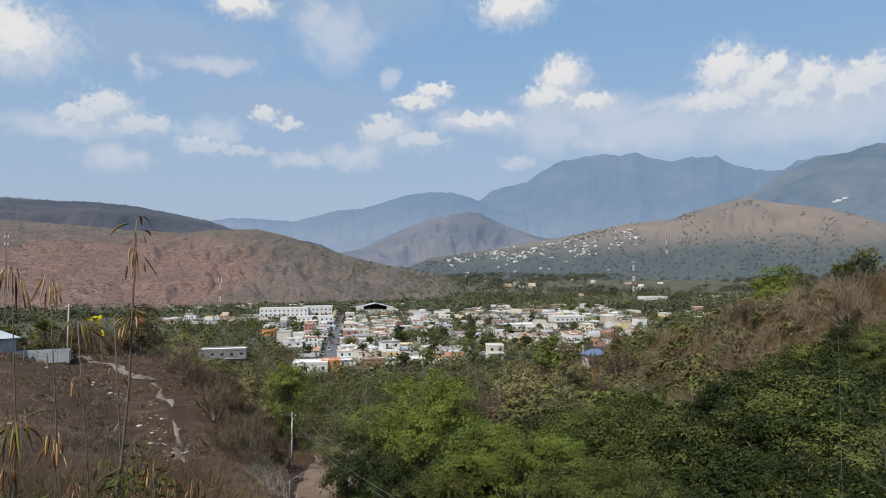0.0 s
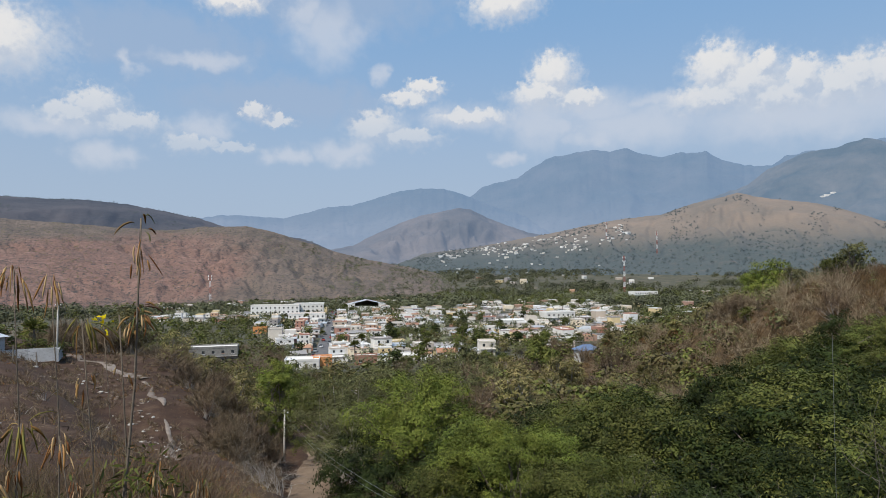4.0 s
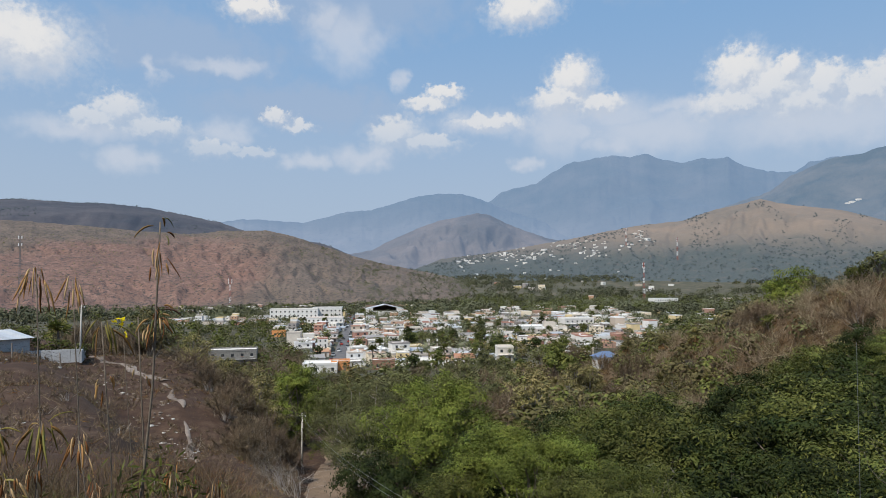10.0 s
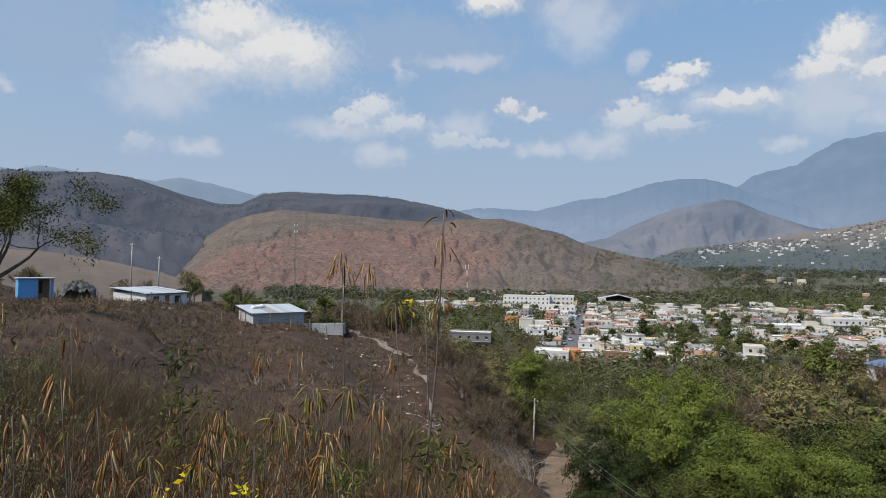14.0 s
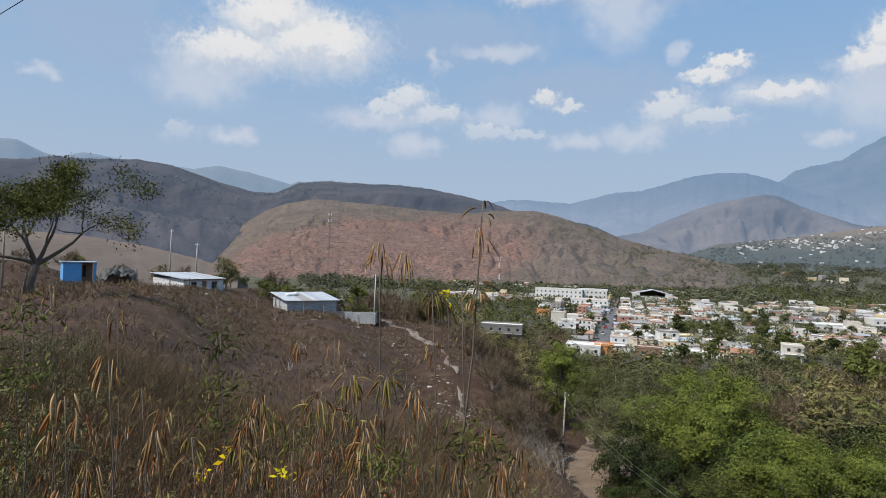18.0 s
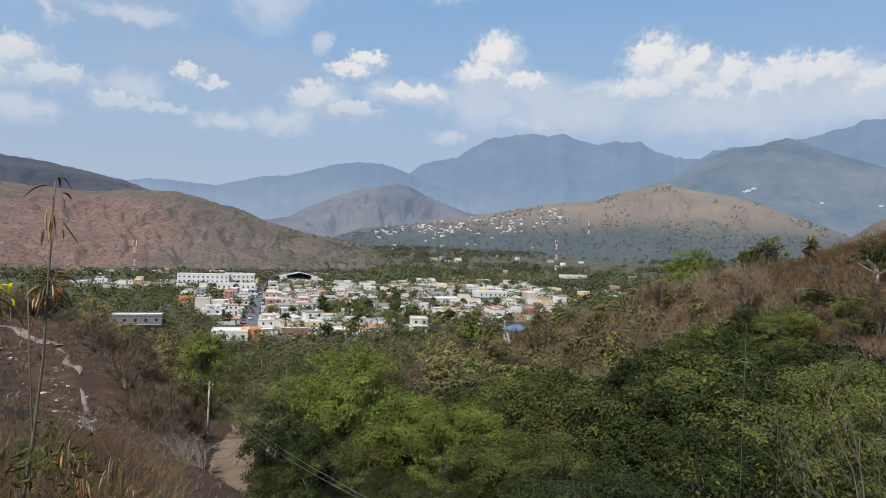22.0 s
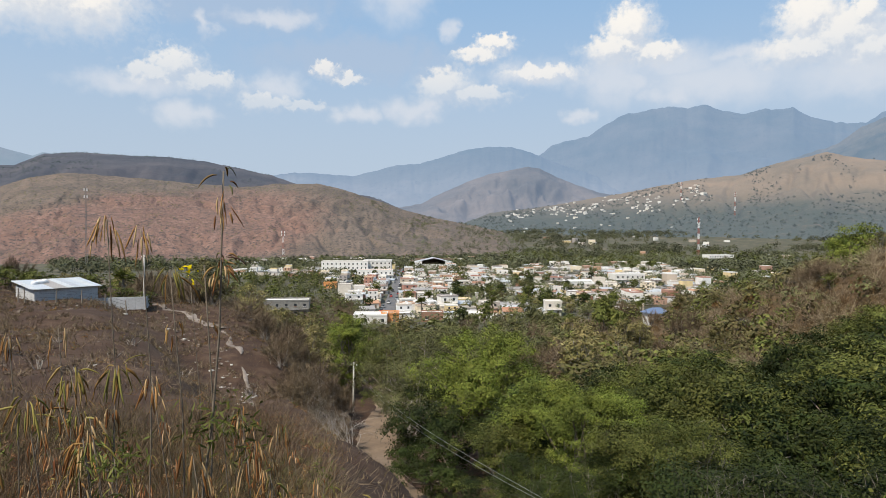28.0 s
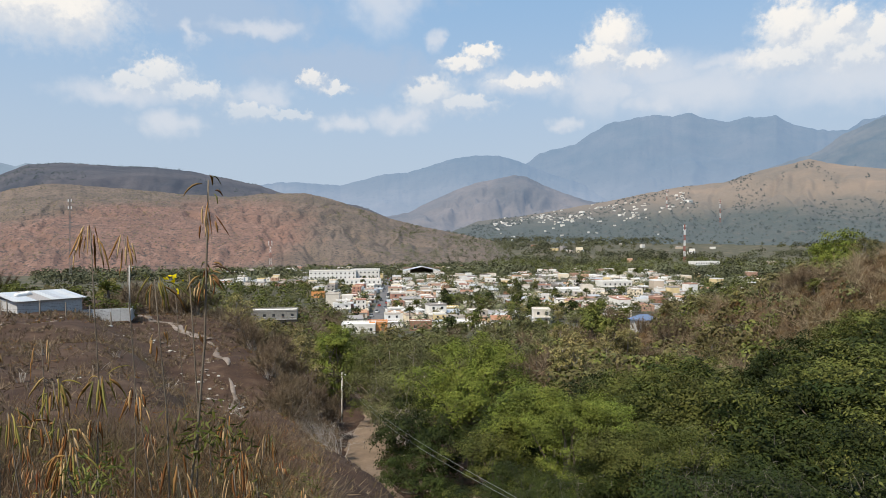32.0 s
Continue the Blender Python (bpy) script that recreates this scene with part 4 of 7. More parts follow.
GREY_C = tree_kind("thorn_tree", "grey-green fine-leaved thorn tree with pale limbs", 15, 8, 10.5, 19000, 0.21, 0.05, M_GREY, M_PALEBARK, lobes=20, low=0.03, droop=0.1, flat=0.55)
GREEN_N = tree_kind("near_green_tree", "green tree with fine leaves close below the bank", 133, 7, 8.5, 42000, 0.115, 0.045, M_GREEN, lobes=20, low=0.03, flat=0.6)
DEEP_N = tree_kind("near_dark_tree", "fine-leaved tree close below the bank, leaf colour darkened for shade", 134, 7, 8.5, 42000, 0.115, 0.045, M_DEEP, lobes=18, low=0.03, flat=0.6)
NEEM_N = tree_kind("near_bright_tree", "yellow-green tree with fine leaves close below the bank", 135, 7, 8.5, 42000, 0.115, 0.045, M_NEEM, lobes=20, low=0.03, flat=0.6)
GREEN_M = tree_kind("wood_tree", "green tree in the mixed wood below", 113, 7, 7.5, 1500, 0.62, 0.27, M_GREEN, lobes=22, low=0.08, flat=0.7)
DEEP_M = tree_kind("shady_tree", "grey-green shady tree in the mixed wood below", 114, 7, 7.5, 1700, 0.55, 0.24, M_GREY, lobes=20, low=0.08, flat=0.7)
GREY_M = tree_kind("dusty_tree", "grey-green dusty tree in the mixed wood below", 115, 7, 8.5, 1700, 0.6, 0.18, M_GREY, M_PALEBARK, lobes=24, low=0.08, droop=0.1, flat=0.65)
OLIVE_F = tree_kind("olive_tree", "sparse olive-brown tree with thin leaves", 16, 6, 6.5, 1500, 0.46, 0.15, M_OLIVE, M_PALEBARK, lobes=20, low=0.12)
BUSH_G = tree_kind("green_bush", "low round green bush on the dry slope", 17, 2.6, 3.2, 800, 0.30, 0.11, M_GREEN, lobes=12, low=0.02, category="shrub")
BUSH_O = tree_kind("olive_bush", "low olive-brown bush on the dry slope", 18, 2.2, 2.8, 650, 0.30, 0.11, M_OLIVE, M_PALEBARK, lobes=12, low=0.02, category="shrub")
BUSH_D = tree_kind("dark_bush", "rounded dark grey-green bush on a short trunk", 19, 3.6, 5.0, 1500, 0.30, 0.11, M_DEEP, M_PALEBARK, lobes=14, low=0.3, category="shrub")
CREST_BUSH = tree_kind("crest_bush", "low dark grey-green thicket on the hill's crest", 20, 2.4, 3.6, 2200, 0.22, 0.08, M_DEEP, M_PALEBARK, lobes=14, low=0.0, category="shrub")
BRUSH_A = brush_kind("dry_brush", "leafless grey-brown dry brush on the hillside", 21, 3.0, 3.4, 1500, M_TWIG, 0.016)
BRUSH_B = brush_kind("dry_thicket", "wide leafless thicket of grey-brown twigs", 22, 4.2, 5.6, 2400, M_TWIG, 0.018, 18)
BRUSH_C = brush_kind("pale_brush", "pale grey leafless shrub on the slope", 23, 2.4, 2.6, 900, M_GREYTWIG, 0.014)
BRUSH_S = brush_kind("low_scrub", "low dark dry scrub on the bare hillside", 24, 0.8, 1.5, 240, M_TWIG, 0.013, 8)
PALM_A = palm_kind("skirted_palm", "short fan palm with a skirt of dead fronds", 31, 2.6, 1.7, 26, M_OLIVE)
PALM_B = palm_kind("green_palm", "green fan palm among the trees", 32, 4.5, 2.2, 24, M_GREEN, False)
FAR_KINDS = [
    tree_kind("town_tree", "dark green round tree between the houses", 41, 8, 8.5, 420, 1.05, 0.62, M_DEEP, lobes=12, low=0.15, group="trees of the town"),
    tree_kind("town_tree", "green spreading tree between the houses", 42, 9, 10, 460, 1.1, 0.6, M_GREEN, lobes=13, low=0.2, group="trees of the town"),
    tree_kind("town_tree", "olive dusty tree between the houses", 43, 7, 7.5, 380, 1.0, 0.5, M_OLIVE, lobes=11, low=0.2, group="trees of the town"),
    tree_kind("town_tree", "grey-green thin tree between the houses", 44, 8, 8, 380, 1.0, 0.45, M_GREY, M_PALEBARK, lobes=12, low=0.2, group="trees of the town"),
]


def spot(bearing, r, turn=0.0, sink=0.1, lean=0.0):
    p = on_ground(bearing, r, sink)
    return pose(p.x, p.y, p.z, lean, 0, turn)


def tree_to(kind, bearing, r, top, base_h, wide=1.0, turn=None):
    """A tree whose top reaches the height angle top."""
    p = on_ground(bearing, r, 0.2)
    h = EYE + r * math.tan(radians(top)) - p.z
    s = max(0.35, h / base_h)
    t = (bearing * 37 + r * 11) % 360 if turn is None else turn
    kind.put(pose(p.x, p.y, p.z, 0, 0, t), (s * wide, s * wide, s))


# one of each first, where the plain size fits
for k, b, rr in ((NEEM_A, -1.3, 47), (NEEM_B, 40.5, 29), (GREEN_D, 13.5, 42), (DEEP_E, -4.6, 42), (GREY_C, -7.0, 57), (OLIVE_F, 12, 96), (BUSH_G, 39, 62), (BUSH_O, 36, 74), (BUSH_D, 40.8, 68), (BRUSH_A, -19, 70), (BRUSH_B, -18, 82), (BRUSH_C, 44, 60), (PALM_A, 10.2, 104), (PALM_B, -5.5, 215), (BRUSH_S, -32, 40), (GREEN_N, 14, 27), (DEEP_N, 29, 26), (NEEM_N, 7.5, 31), (GREEN_M, -8, 150), (DEEP_M, 3, 170), (GREY_M, -3, 120)):
    k.put(spot(b, rr, b * 29 % 360))
for i, k in enumerate(FAR_KINDS):
    k.put(spot(-3 + i * 2.1, 236 + i * 6))

NEAR_TREES = [
    (GREY_C, -2.2, 66, -8.0, 8, 1.0), (NEEM_B, -13.4, 86, -8.0, 7, 1.0), (NEEM_B, 4.8, 35, -13.4, 7, 1.1), (GREEN_D, 1.0, 33, -16.8, 8, 1.2),
    (GREEN_D, -9.8, 74, -9.6, 8, 0.9), (GREY_C, -7.6, 64, -8.3, 8, 0.9), (DEEP_E, -6.0, 36, -17.5, 7, 1.0), (NEEM_B, 46, 31, -8.6, 7, 0.9),
]
for k, b, rr, top, h, w in NEAR_TREES:
    tree_to(k, b, rr, top, h, w)
LATER_TREES = [
    (GREY_M, -5.2, 92, -7.7, 7, 1.0), (DEEP_M, 4.2, 150, -7.0, 7, 1.1), (GREEN_M, 9.6, 128, -6.2, 7, 0.8), (NEEM_B, 27.6, 165, 0.0, 7, 0.8),
    (GREEN_M, 32.4, 100, 0.9, 7, 0.9), (DEEP_M, 33.6, 99, 2.0, 7, 0.85), (OLIVE_F, -7.5, 110, -7.6, 6, 1.1), (OLIVE_F, 20.8, 128, -3.8, 6, 0.9),
    (OLIVE_F, 24.5, 150, -2.2, 6, 1.1), (GREEN_M, -37.5, 112, -3.4, 7, 0.75), (OLIVE_F, -33.5, 112, -3.6, 6, 1.0), (GREEN_M, -40.5, 118, -2.9, 7, 0.7),
    (NEEM_B, 17.2, 180, -4.6, 7, 0.8), (GREEN_M, -39, 116, -3.2, 7, 0.8), (OLIVE_F, -35, 116, -3.4, 6, 1.1),
]
for k, b, rr, top, h, w in LATER_TREES:
    tree_to(k, b, rr, top, h, w)
# the closed canopy of the gully's right side, row behind row
RC = rnd(58)
CANOPY = [
    (25, [0, 12, 25, 40, 52], [-19.5, -18.5, -17.0, -12.0, -9.5], 6.2), (32, [5, 15, 25, 40, 50], [-15.5, -15.0, -13.2, -9.4, -7.6], 5.6),
    (39, [5, 15, 25, 35, 46], [-12.6, -12.2, -10.6, -7.8, -6.6], 5.0), (46, [6, 15, 22, 30, 39], [-11.0, -10.8, -9.2, -7.0, -5.4], 4.6),
    (53, [14, 20, 26, 32, 40], [-10.2, -9.4, -7.6, -5.2, -5.6], 3.6),
    (61, [24, 29, 33, 36, 40.5], [-8.6, -5.9, -3.9, -3.2, -5.6], 3.0), (69, [28, 31, 34, 36.5, 38.5], [-6.0, -4.3, -2.8, -2.7, -4.6], 2.8),
]
for rr, bs, tops, stepb in CANOPY:
    b = bs[0]
    while b < bs[-1]:
        q = rr + RC.uniform(-2.2, 2.2)
        top = np.interp(b, bs, tops) + RC.uniform(-0.7, 0.4)
        ks = ([(GREEN_N, 7), (GREEN_N, 7), (DEEP_N, 7)] if b < 12 else [(DEEP_N, 7), (DEEP_N, 7)]) if rr < 30 else [(GREEN_D, 8), (DEEP_E, 7), (GREEN_D, 8), (NEEM_B, 7)] if rr < 45 and b < 16 else [(DEEP_E, 7), (DEEP_E, 7), (GREEN_D, 8)] if rr < 56 else [(DEEP_E, 7), (GREEN_D, 8)]
        k, h = ks[RC.randint(len(ks))]
        tree_to(k, b + RC.uniform(-1, 1), q, top, h, RC.uniform(0.95, 1.25))
        b += stepb
R5 = rnd(55)
# mixed wood between the gully and the town
for i in range(150):
    b, rr = R5.uniform(-17, 16), R5.uniform(60, 232)
    if rr < 92 and b < -6 or 11.6 < b < 15.6 and rr > 90:
        continue
    k, h = [(GREY_M, 7), (OLIVE_F, 6), (GREEN_M, 7), (BRUSH_B, 4.2), (DEEP_M, 7), (GREY_M, 7)][R5.randint(6)] if b < 5 or rr > 150 else [(OLIVE_F, 6), (BRUSH_B, 4.2)][R5.randint(2)]
    s = R5.uniform(4.0, 6.6) / h
    k.put(spot(b, rr, R5.uniform(0, 360), 0.3), (s * R5.uniform(0.9, 1.2), s, s))
# brush on the gully's left side and behind the houses
for i in range(85):
    b, rr = R5.uniform(-30, -14.5), R5.uniform(76, 170)
    if rr < 90 + (b + 14) * -1.2 and b < -21:
        continue
    k = [BRUSH_A, BRUSH_B, BRUSH_B, BRUSH_A, OLIVE_F][R5.randint(5)]
    s = R5.uniform(0.8, 1.35)
    k.put(spot(b, rr, R5.uniform(0, 360), 0.2), (s * 1.1, s * 1.1, s))
for i in range(26):
    b, rr = R5.uniform(-19, -13.2), R5.uniform(52, 80)
    s = R5.uniform(0.6, 1.0)
    [BRUSH_A, BRUSH_B][R5.randint(2)].put(spot(b, rr, R5.uniform(0, 360), 0.2), (s, s, s))
for i in range(40):
    b, rr = R5.uniform(-58, -30), R5.uniform(116, 190)
    k = [BRUSH_B, OLIVE_F, BRUSH_A, BUSH_G][R5.randint(4)]
    s = R5.uniform(0.7, 1.1)
    k.put(spot(b, rr, R5.uniform(0, 360), 0.2), (s, s, s))
# low scrub on the left hillside
for i in range(24):
    b, rr = R5.uniform(-60, -20), R5.uniform(14, 60)
    s = R5.uniform(0.5, 1.5) * np.interp(rr, [14, 40], [0.6, 1.0])
    BRUSH_S.put(spot(b, rr, R5.uniform(0, 360), 0.05), (s, s, s * R5.uniform(0.6, 1.0)))
# scrub on the right-hand slope
for i in range(190):
    b, rr = R5.uniform(7, 60), R5.uniform(48, 190)
    p = on_ground(b, rr)
    if rr > 62 + (60 - b) * 3.2:
        continue
    high = p.z - EYE
    k = [BRUSH_A, BRUSH_A, BRUSH_C, BUSH_O, BUSH_G, BRUSH_B][R5.randint(6)] if high < -3 else [BRUSH_A, BRUSH_C, BUSH_O][R5.randint(3)]
    s = R5.uniform(0.55, 1.15) * (0.6 if high > -2 else 1.0)
    k.put(spot(b, rr, R5.uniform(0, 360), 0.1), (s * 1.1, s * 1.1, s))
for b, rr in ((11.4, 95), (9.4, 99), (18.2, 104), (12.4, 101), (7.4, 96), (20.7, 118), (18.3, 126), (24.7, 150), (23.2, 146), (13.0, 112), (8.4, 108), (15.5, 140), (36.4, 92), (42.2, 92), (43.3, 90)):
    s = R5.uniform(0.75, 1.2) * (0.5 if b > 40 else 1)
    PALM_A.put(spot(b, rr, R5.uniform(0, 360)), (s, s, s))
PALM_B.put(spot(-31.0, 104, 40), (0.9, 0.9, 0.9))
PALM_B.put(spot(-53.2, 150, 80), (1, 1, 1))
for b, rr, s in ((-37.0, 104, 1.5), (-35.4, 108, 1.3), (-38.6, 108, 1.3), (-31.2, 101, 1.2), (-29.6, 99, 1.0), (-33.4, 112, 1.6), (-42.6, 112, 1.1)):
    BUSH_G.put(spot(b, rr, b * 20), (s * 1.3, s * 1.3, s))


# small trees and brush half way up the slope
for i in range(64):
    b, rr = R5.uniform(9, 34), R5.uniform(58, 150)
    if 12 < b < 15.4 and rr > 90:
        continue
    k, h = [(OLIVE_F, 6), (GREY_M, 7), (OLIVE_F, 6), (BRUSH_B, 4.2)][R5.randint(4)]
    s = R5.uniform(2.2, 4.2) / h
    k.put(spot(b, rr, R5.uniform(0, 360), 0.1), (s * 1.15, s * 1.15, s))


# trees of the crest
def umbrella_tree(bearing, r, foot, top):
    p = on_ground(bearing, r, 0.2)
    h = r * (math.tan(radians(top)) - math.tan(radians(foot)))
    e = thing("umbrella_tree", "tall slim tree with three bare trunks and a flat crown", "tree", "", pose(p.x, p.y, EYE + r * math.tan(radians(foot)) - 0.3))
    g = rnd(61)
    w, ends = Build(), []
    for a, lean in ((0.3, 0.35), (2.6, 0.45), (4.4, 0.7)):
        tip = Vector((math.cos(a) * lean * 1.3, math.sin(a) * lean * 1.3, h * 0.82))
        w.tube([(0, 0, -1), (math.cos(a) * 0.15, math.sin(a) * 0.15, h * 0.25), tip * 0.55 + Vector((0.15, 0, h * 0.05)), tip], [0.2, 0.15, 0.11, 0.06], 6)
        for j in range(5):
            q = tip + Vector((g.uniform(-1.0, 1.0), g.uniform(-1.0, 1.0), g.uniform(0.2, h * 0.14)))
            w.tube([tip, tip.lerp(q, 0.5) + Vector((0, 0, 0.1)), q], [0.05, 0.035, 0.02], 3, False)
            ends.append(tuple(q))
    part("trunk", w.mesh("umbrella_trunk", M_BARK, True), e)
    c = np.array(ends)[g.randint(0, len(ends), 1500)] + g.normal(0, 1, (1500, 3)) * np.array([0.42, 0.42, 0.2])
    part("crown", quads_mesh("umbrella_crown", leaves(g, c, np.tile([0, 0, 1.0], (1500, 1)), 0.34, 0.13), M_OLIVE), e)


umbrella_tree(47.0, 88, 2.85, 7.25)
tree_to(OLIVE_F, 48.2, 88, 5.6, 6, 0.45)
tree_to(OLIVE_F, 51.9, 84, 7.0, 6, 0.6)
for b, rr, top in ((55.6, 72, 7.2), (56.6, 71, 8.6), (57.4, 71, 9.0), (58.4, 70, 9.6), (59.6, 70, 10.4)):
    tree_to(CREST_BUSH, b, rr, top, 2.4, 1.2)


# the spreading tree by the houses
def spreading_tree(bearing, r, top):
    p = on_ground(bearing, r, 0.2)
    e = thing("spreading_tree", "airy green tree with a forked trunk leaning over the slope", "tree", "", pose(p.x, p.y, p.z))
    h = EYE + r * math.tan(radians(top)) - p.z
    g = rnd(71)
    w, tips = Build(), []
    side = Vector((math.cos(radians(bearing)), -math.sin(radians(bearing)), 0))
    w.tube([(0, 0, -1), side * 0.1 + Vector((0, 0, h * 0.12)), side * 0.4 + Vector((0, 0, h * 0.26))], [0.34, 0.26, 0.2], 8)
    fork = side * 0.4 + Vector((0, 0, h * 0.26))
    for d, ln in ((side * 1.0 + Vector((0, 0, 0.55)), 0.62), (side * 0.45 + Vector((0, 0, 0.9)), 0.5), (side * -0.6 + Vector((0, 0.2, 0.8)), 0.5), (side * 0.1 + Vector((0.1, -0.5, 0.9)), 0.45), (side * -1.0 + Vector((0, 0, 0.35)), 0.45)):
        grow(g, w, fork, d, h * ln * 0.62, 0.13, 3, 3, 0.5, 0.10, 0.12, tips)
    part("trunk", w.mesh("spreading_trunk", M_BARK, True), e)
    n = 21000
    c = np.array(tips)[g.randint(0, len(tips), n)] + g.normal(0, 1, (n, 3)) * np.array([0.42, 0.42, 0.26])
    part("crown", quads_mesh("spreading_crown", leaves(g, c, g.normal(0, 1, (n, 3)), 0.17, 0.075), M_GREEN), e)


spreading_tree(-56.4, 42, 5.6)


# bare shrubs and saplings before the trees
def bare_kind(name, label, seed, height, stems, depth, spread, mat, lean=0.45, fine=260, leaf=None):
    g = rnd(seed)
    e = thing(name, label, "shrub")
    w, tips = Build(), []
    for i in range(stems):
        a = g.uniform(0, 6.28)
        d = Vector((math.cos(a) * lean * g.uniform(0.2, 1), math.sin(a) * lean * g.uniform(0.2, 1), 1))
        grow(g, w, (g.normal(0, 0.12), g.normal(0, 0.12), -0.3), d, height * g.uniform(0.34, 0.46), 0.0076 * height * g.uniform(0.7, 1.1), depth, 3, spread, 0.16, 0.24, tips)
    part("branch_frame", w.mesh(name + "_branches", mat), e)
    tp = np.array(tips)
    k = g.randint(0, len(tp), fine)
    b = tp[k] + g.normal(0, 0.05 * height, (fine, 3))
    t = b + unit(g.normal(0, 0.6, (fine, 3)) + np.array([0, 0, 0.6])) * 0.035 * height
    part("twig_cloud", quads_mesh(name + "_twigs", blades(g, b, t, np.full(fine, 0.0009 * height)), M_GREYTWIG), e)["kind"] = "stuff"
    if leaf:
        n = 1500
        c = tp[g.randint(0, len(tp), n)] + g.normal(0, 0.06 * height, (n, 3))
        part("foliage", quads_mesh(name + "_leaves", leaves(g, c, g.normal(0, 1, (n, 3)), 0.075, 0.03), leaf), e)
    return Kind(e)


BARE_A = bare_kind("bare_shrub", "leafless grey shrub of long crooked branches", 81, 4.4, 6, 3, 0.5, M_GREYBARK, 0.9, 20)
BARE_B = bare_kind("half_bare_shrub", "grey branchy shrub with a few small green leaves", 82, 3.8, 5, 3, 0.5, M_GREYBARK, 0.8, 40, M_GREEN)
SAPLING = bare_kind("bare_sapling", "thin dead sapling with bare branches before the trees", 83, 5.0, 3, 3, 0.5, M_GREYBARK, 0.3, 60)
DEAD_TREE = bare_kind("dead_tree", "small gnarled dead tree beside the dirt road", 84, 4.2, 3, 4, 0.7, M_PALEBARK, 0.9, 200)
BARE_A.put(spot(52, 14.5, 20, 0.3))
BARE_B.put(spot(45, 12.5, 80, 0.3))
SAPLING.put(spot(12.2, 20, 0, 0.3))
DEAD_TREE.put(spot(-12.9, 36, 0, 0.3))
for b, rr, top in ((47, 19, -4.6), (51, 18, -2.6), (54.5, 16, -2.0), (58, 18, -0.8), (62, 16, 0.2), (56.5, 13, -7.5)):
    tree_to(BARE_A, b, rr, top, 3.0, 0.95)
for b, rr, top in ((43.2, 20, -6.4), (45, 15, -11.5), (52, 12, -15.5), (59, 11, -14.5)):
    tree_to(BARE_B, b, rr, top, 2.8, 0.85)
for b, rr, top, k in ((41, 24, -9.5, GREEN_N), (44.5, 26, -7.6, DEEP_N), (48, 27, -6.6, DEEP_N), (52, 27, -6.4, DEEP_N), (56, 26, -7.0, DEEP_N), (60, 26, -6.4, DEEP_N), (40.2, 28, -6.4, GREEN_N), (45, 20, -13.0, GREEN_N), (50, 19, -14.0, DEEP_N), (55, 18, -15.0, GREEN_N), (60, 18, -14.0, DEEP_N)):
    tree_to(k, b, rr, top, 7, 0.9)
for b, rr, top in ((6.4, 19, -11.0), (16.9, 18, -9.2), (17.8, 21, -9.8), (24.5, 17, -13), (30.5, 18, -12.0), (21.0, 16, -14.5), (9.2, 15, -15.5), (-1.5, 16, -19)):
    tree_to(SAPLING, b, rr, top, 5.0, 0.8)
q = on_ground(41.6, 11.5, 0.3)
SAPLING.put(pose(q.x, q.y, q.z, 8, -34, -40), (0.9, 0.9, 1.25))
for b, rr, s in ((-13.0, 31, 0.9), (-14.4, 34, 0.8), (-15.6, 64, 1.1), (-17.2, 58, 0.9), (-14.6, 40, 0.7)):
    DEAD_TREE.put(spot(b, rr, b * 50, 0.3), (s, s, s))

def patchy(scale, cut):
    return lambda b, rr: fbm(polar(b, rr)[0] * scale, polar(b, rr)[1] * scale, 4) > cut


# grass and litter
g = rnd(91)


def tufts(name, label, n, b0, b1, r0, r1, hgt, width, mat, lean=0.35, keep=None):
    b, rr = g.uniform(b0, b1, n), np.sqrt(g.uniform(r0 * r0, r1 * r1, n))
    if keep is not None:
        ok = keep(b, rr)
        b, rr = b[ok], rr[ok]
    x, y = polar(b, rr)
    base = np.stack([x, y, ground_z(x, y) - 0.05], -1)
    tip = base + unit(g.normal(0, lean, (len(b), 3)) + np.array([0, 0, 1.0])) * (hgt * g.uniform(0.4, 1.2, len(b)))[:, None]
    return tagged(new(name, quads_mesh(name, blades(g, base, tip, width * g.uniform(0.5, 1.2, len(b))), mat)), label, "grass", "", "stuff")


tufts("slope_grass", "rusty brown dry grass on the slope", 150000, 24, 64, 42, 100, 0.75, 0.019, M_REDSTRAW, 0.55)
tufts("pale_slope_grass", "tan dry grass in patches on the slope", 60000, 8, 64, 40, 130, 0.7, 0.018, M_WEED, 0.7, patchy(0.12, -0.02))
tufts("hillside_grass", "short dry weeds and litter on the bare hillside", 45000, -64, -8, 9, 115, 0.30, 0.022, M_TWIG, 1.2, patchy(0.2, -0.02))
tufts("near_weeds", "tangled dry weeds and straw at the viewer's feet", 28000, -68, -15, 2.3, 16, 0.5, 0.0034, M_STRAW, 1.5, patchy(0.5, -0.1))
tufts("near_twigs", "thin brown stalks tangled among the weeds", 22000, -68, -38, 2.4, 13, 0.9, 0.0026, M_WEED, 1.3, patchy(0.45, -0.12))
tufts("low_twigs", "thin brown stalks tangled low among the weeds", 26000, -40, -15, 2.3, 10, 0.6, 0.0024, M_TWIG, 1.3, patchy(0.45, -0.12))
tufts("rust_straw", "rust-coloured dead leaves and straw in the weeds", 18000, -68, -17, 2.4, 9, 0.4, 0.0042, M_POD_BROWN, 1.6, patchy(0.7, 0.02))
tufts("gully_litter", "dead leaves and twigs on the gully floor", 16000, -20, 60, 8, 48, 0.3, 0.012, M_TWIG, 1.2)


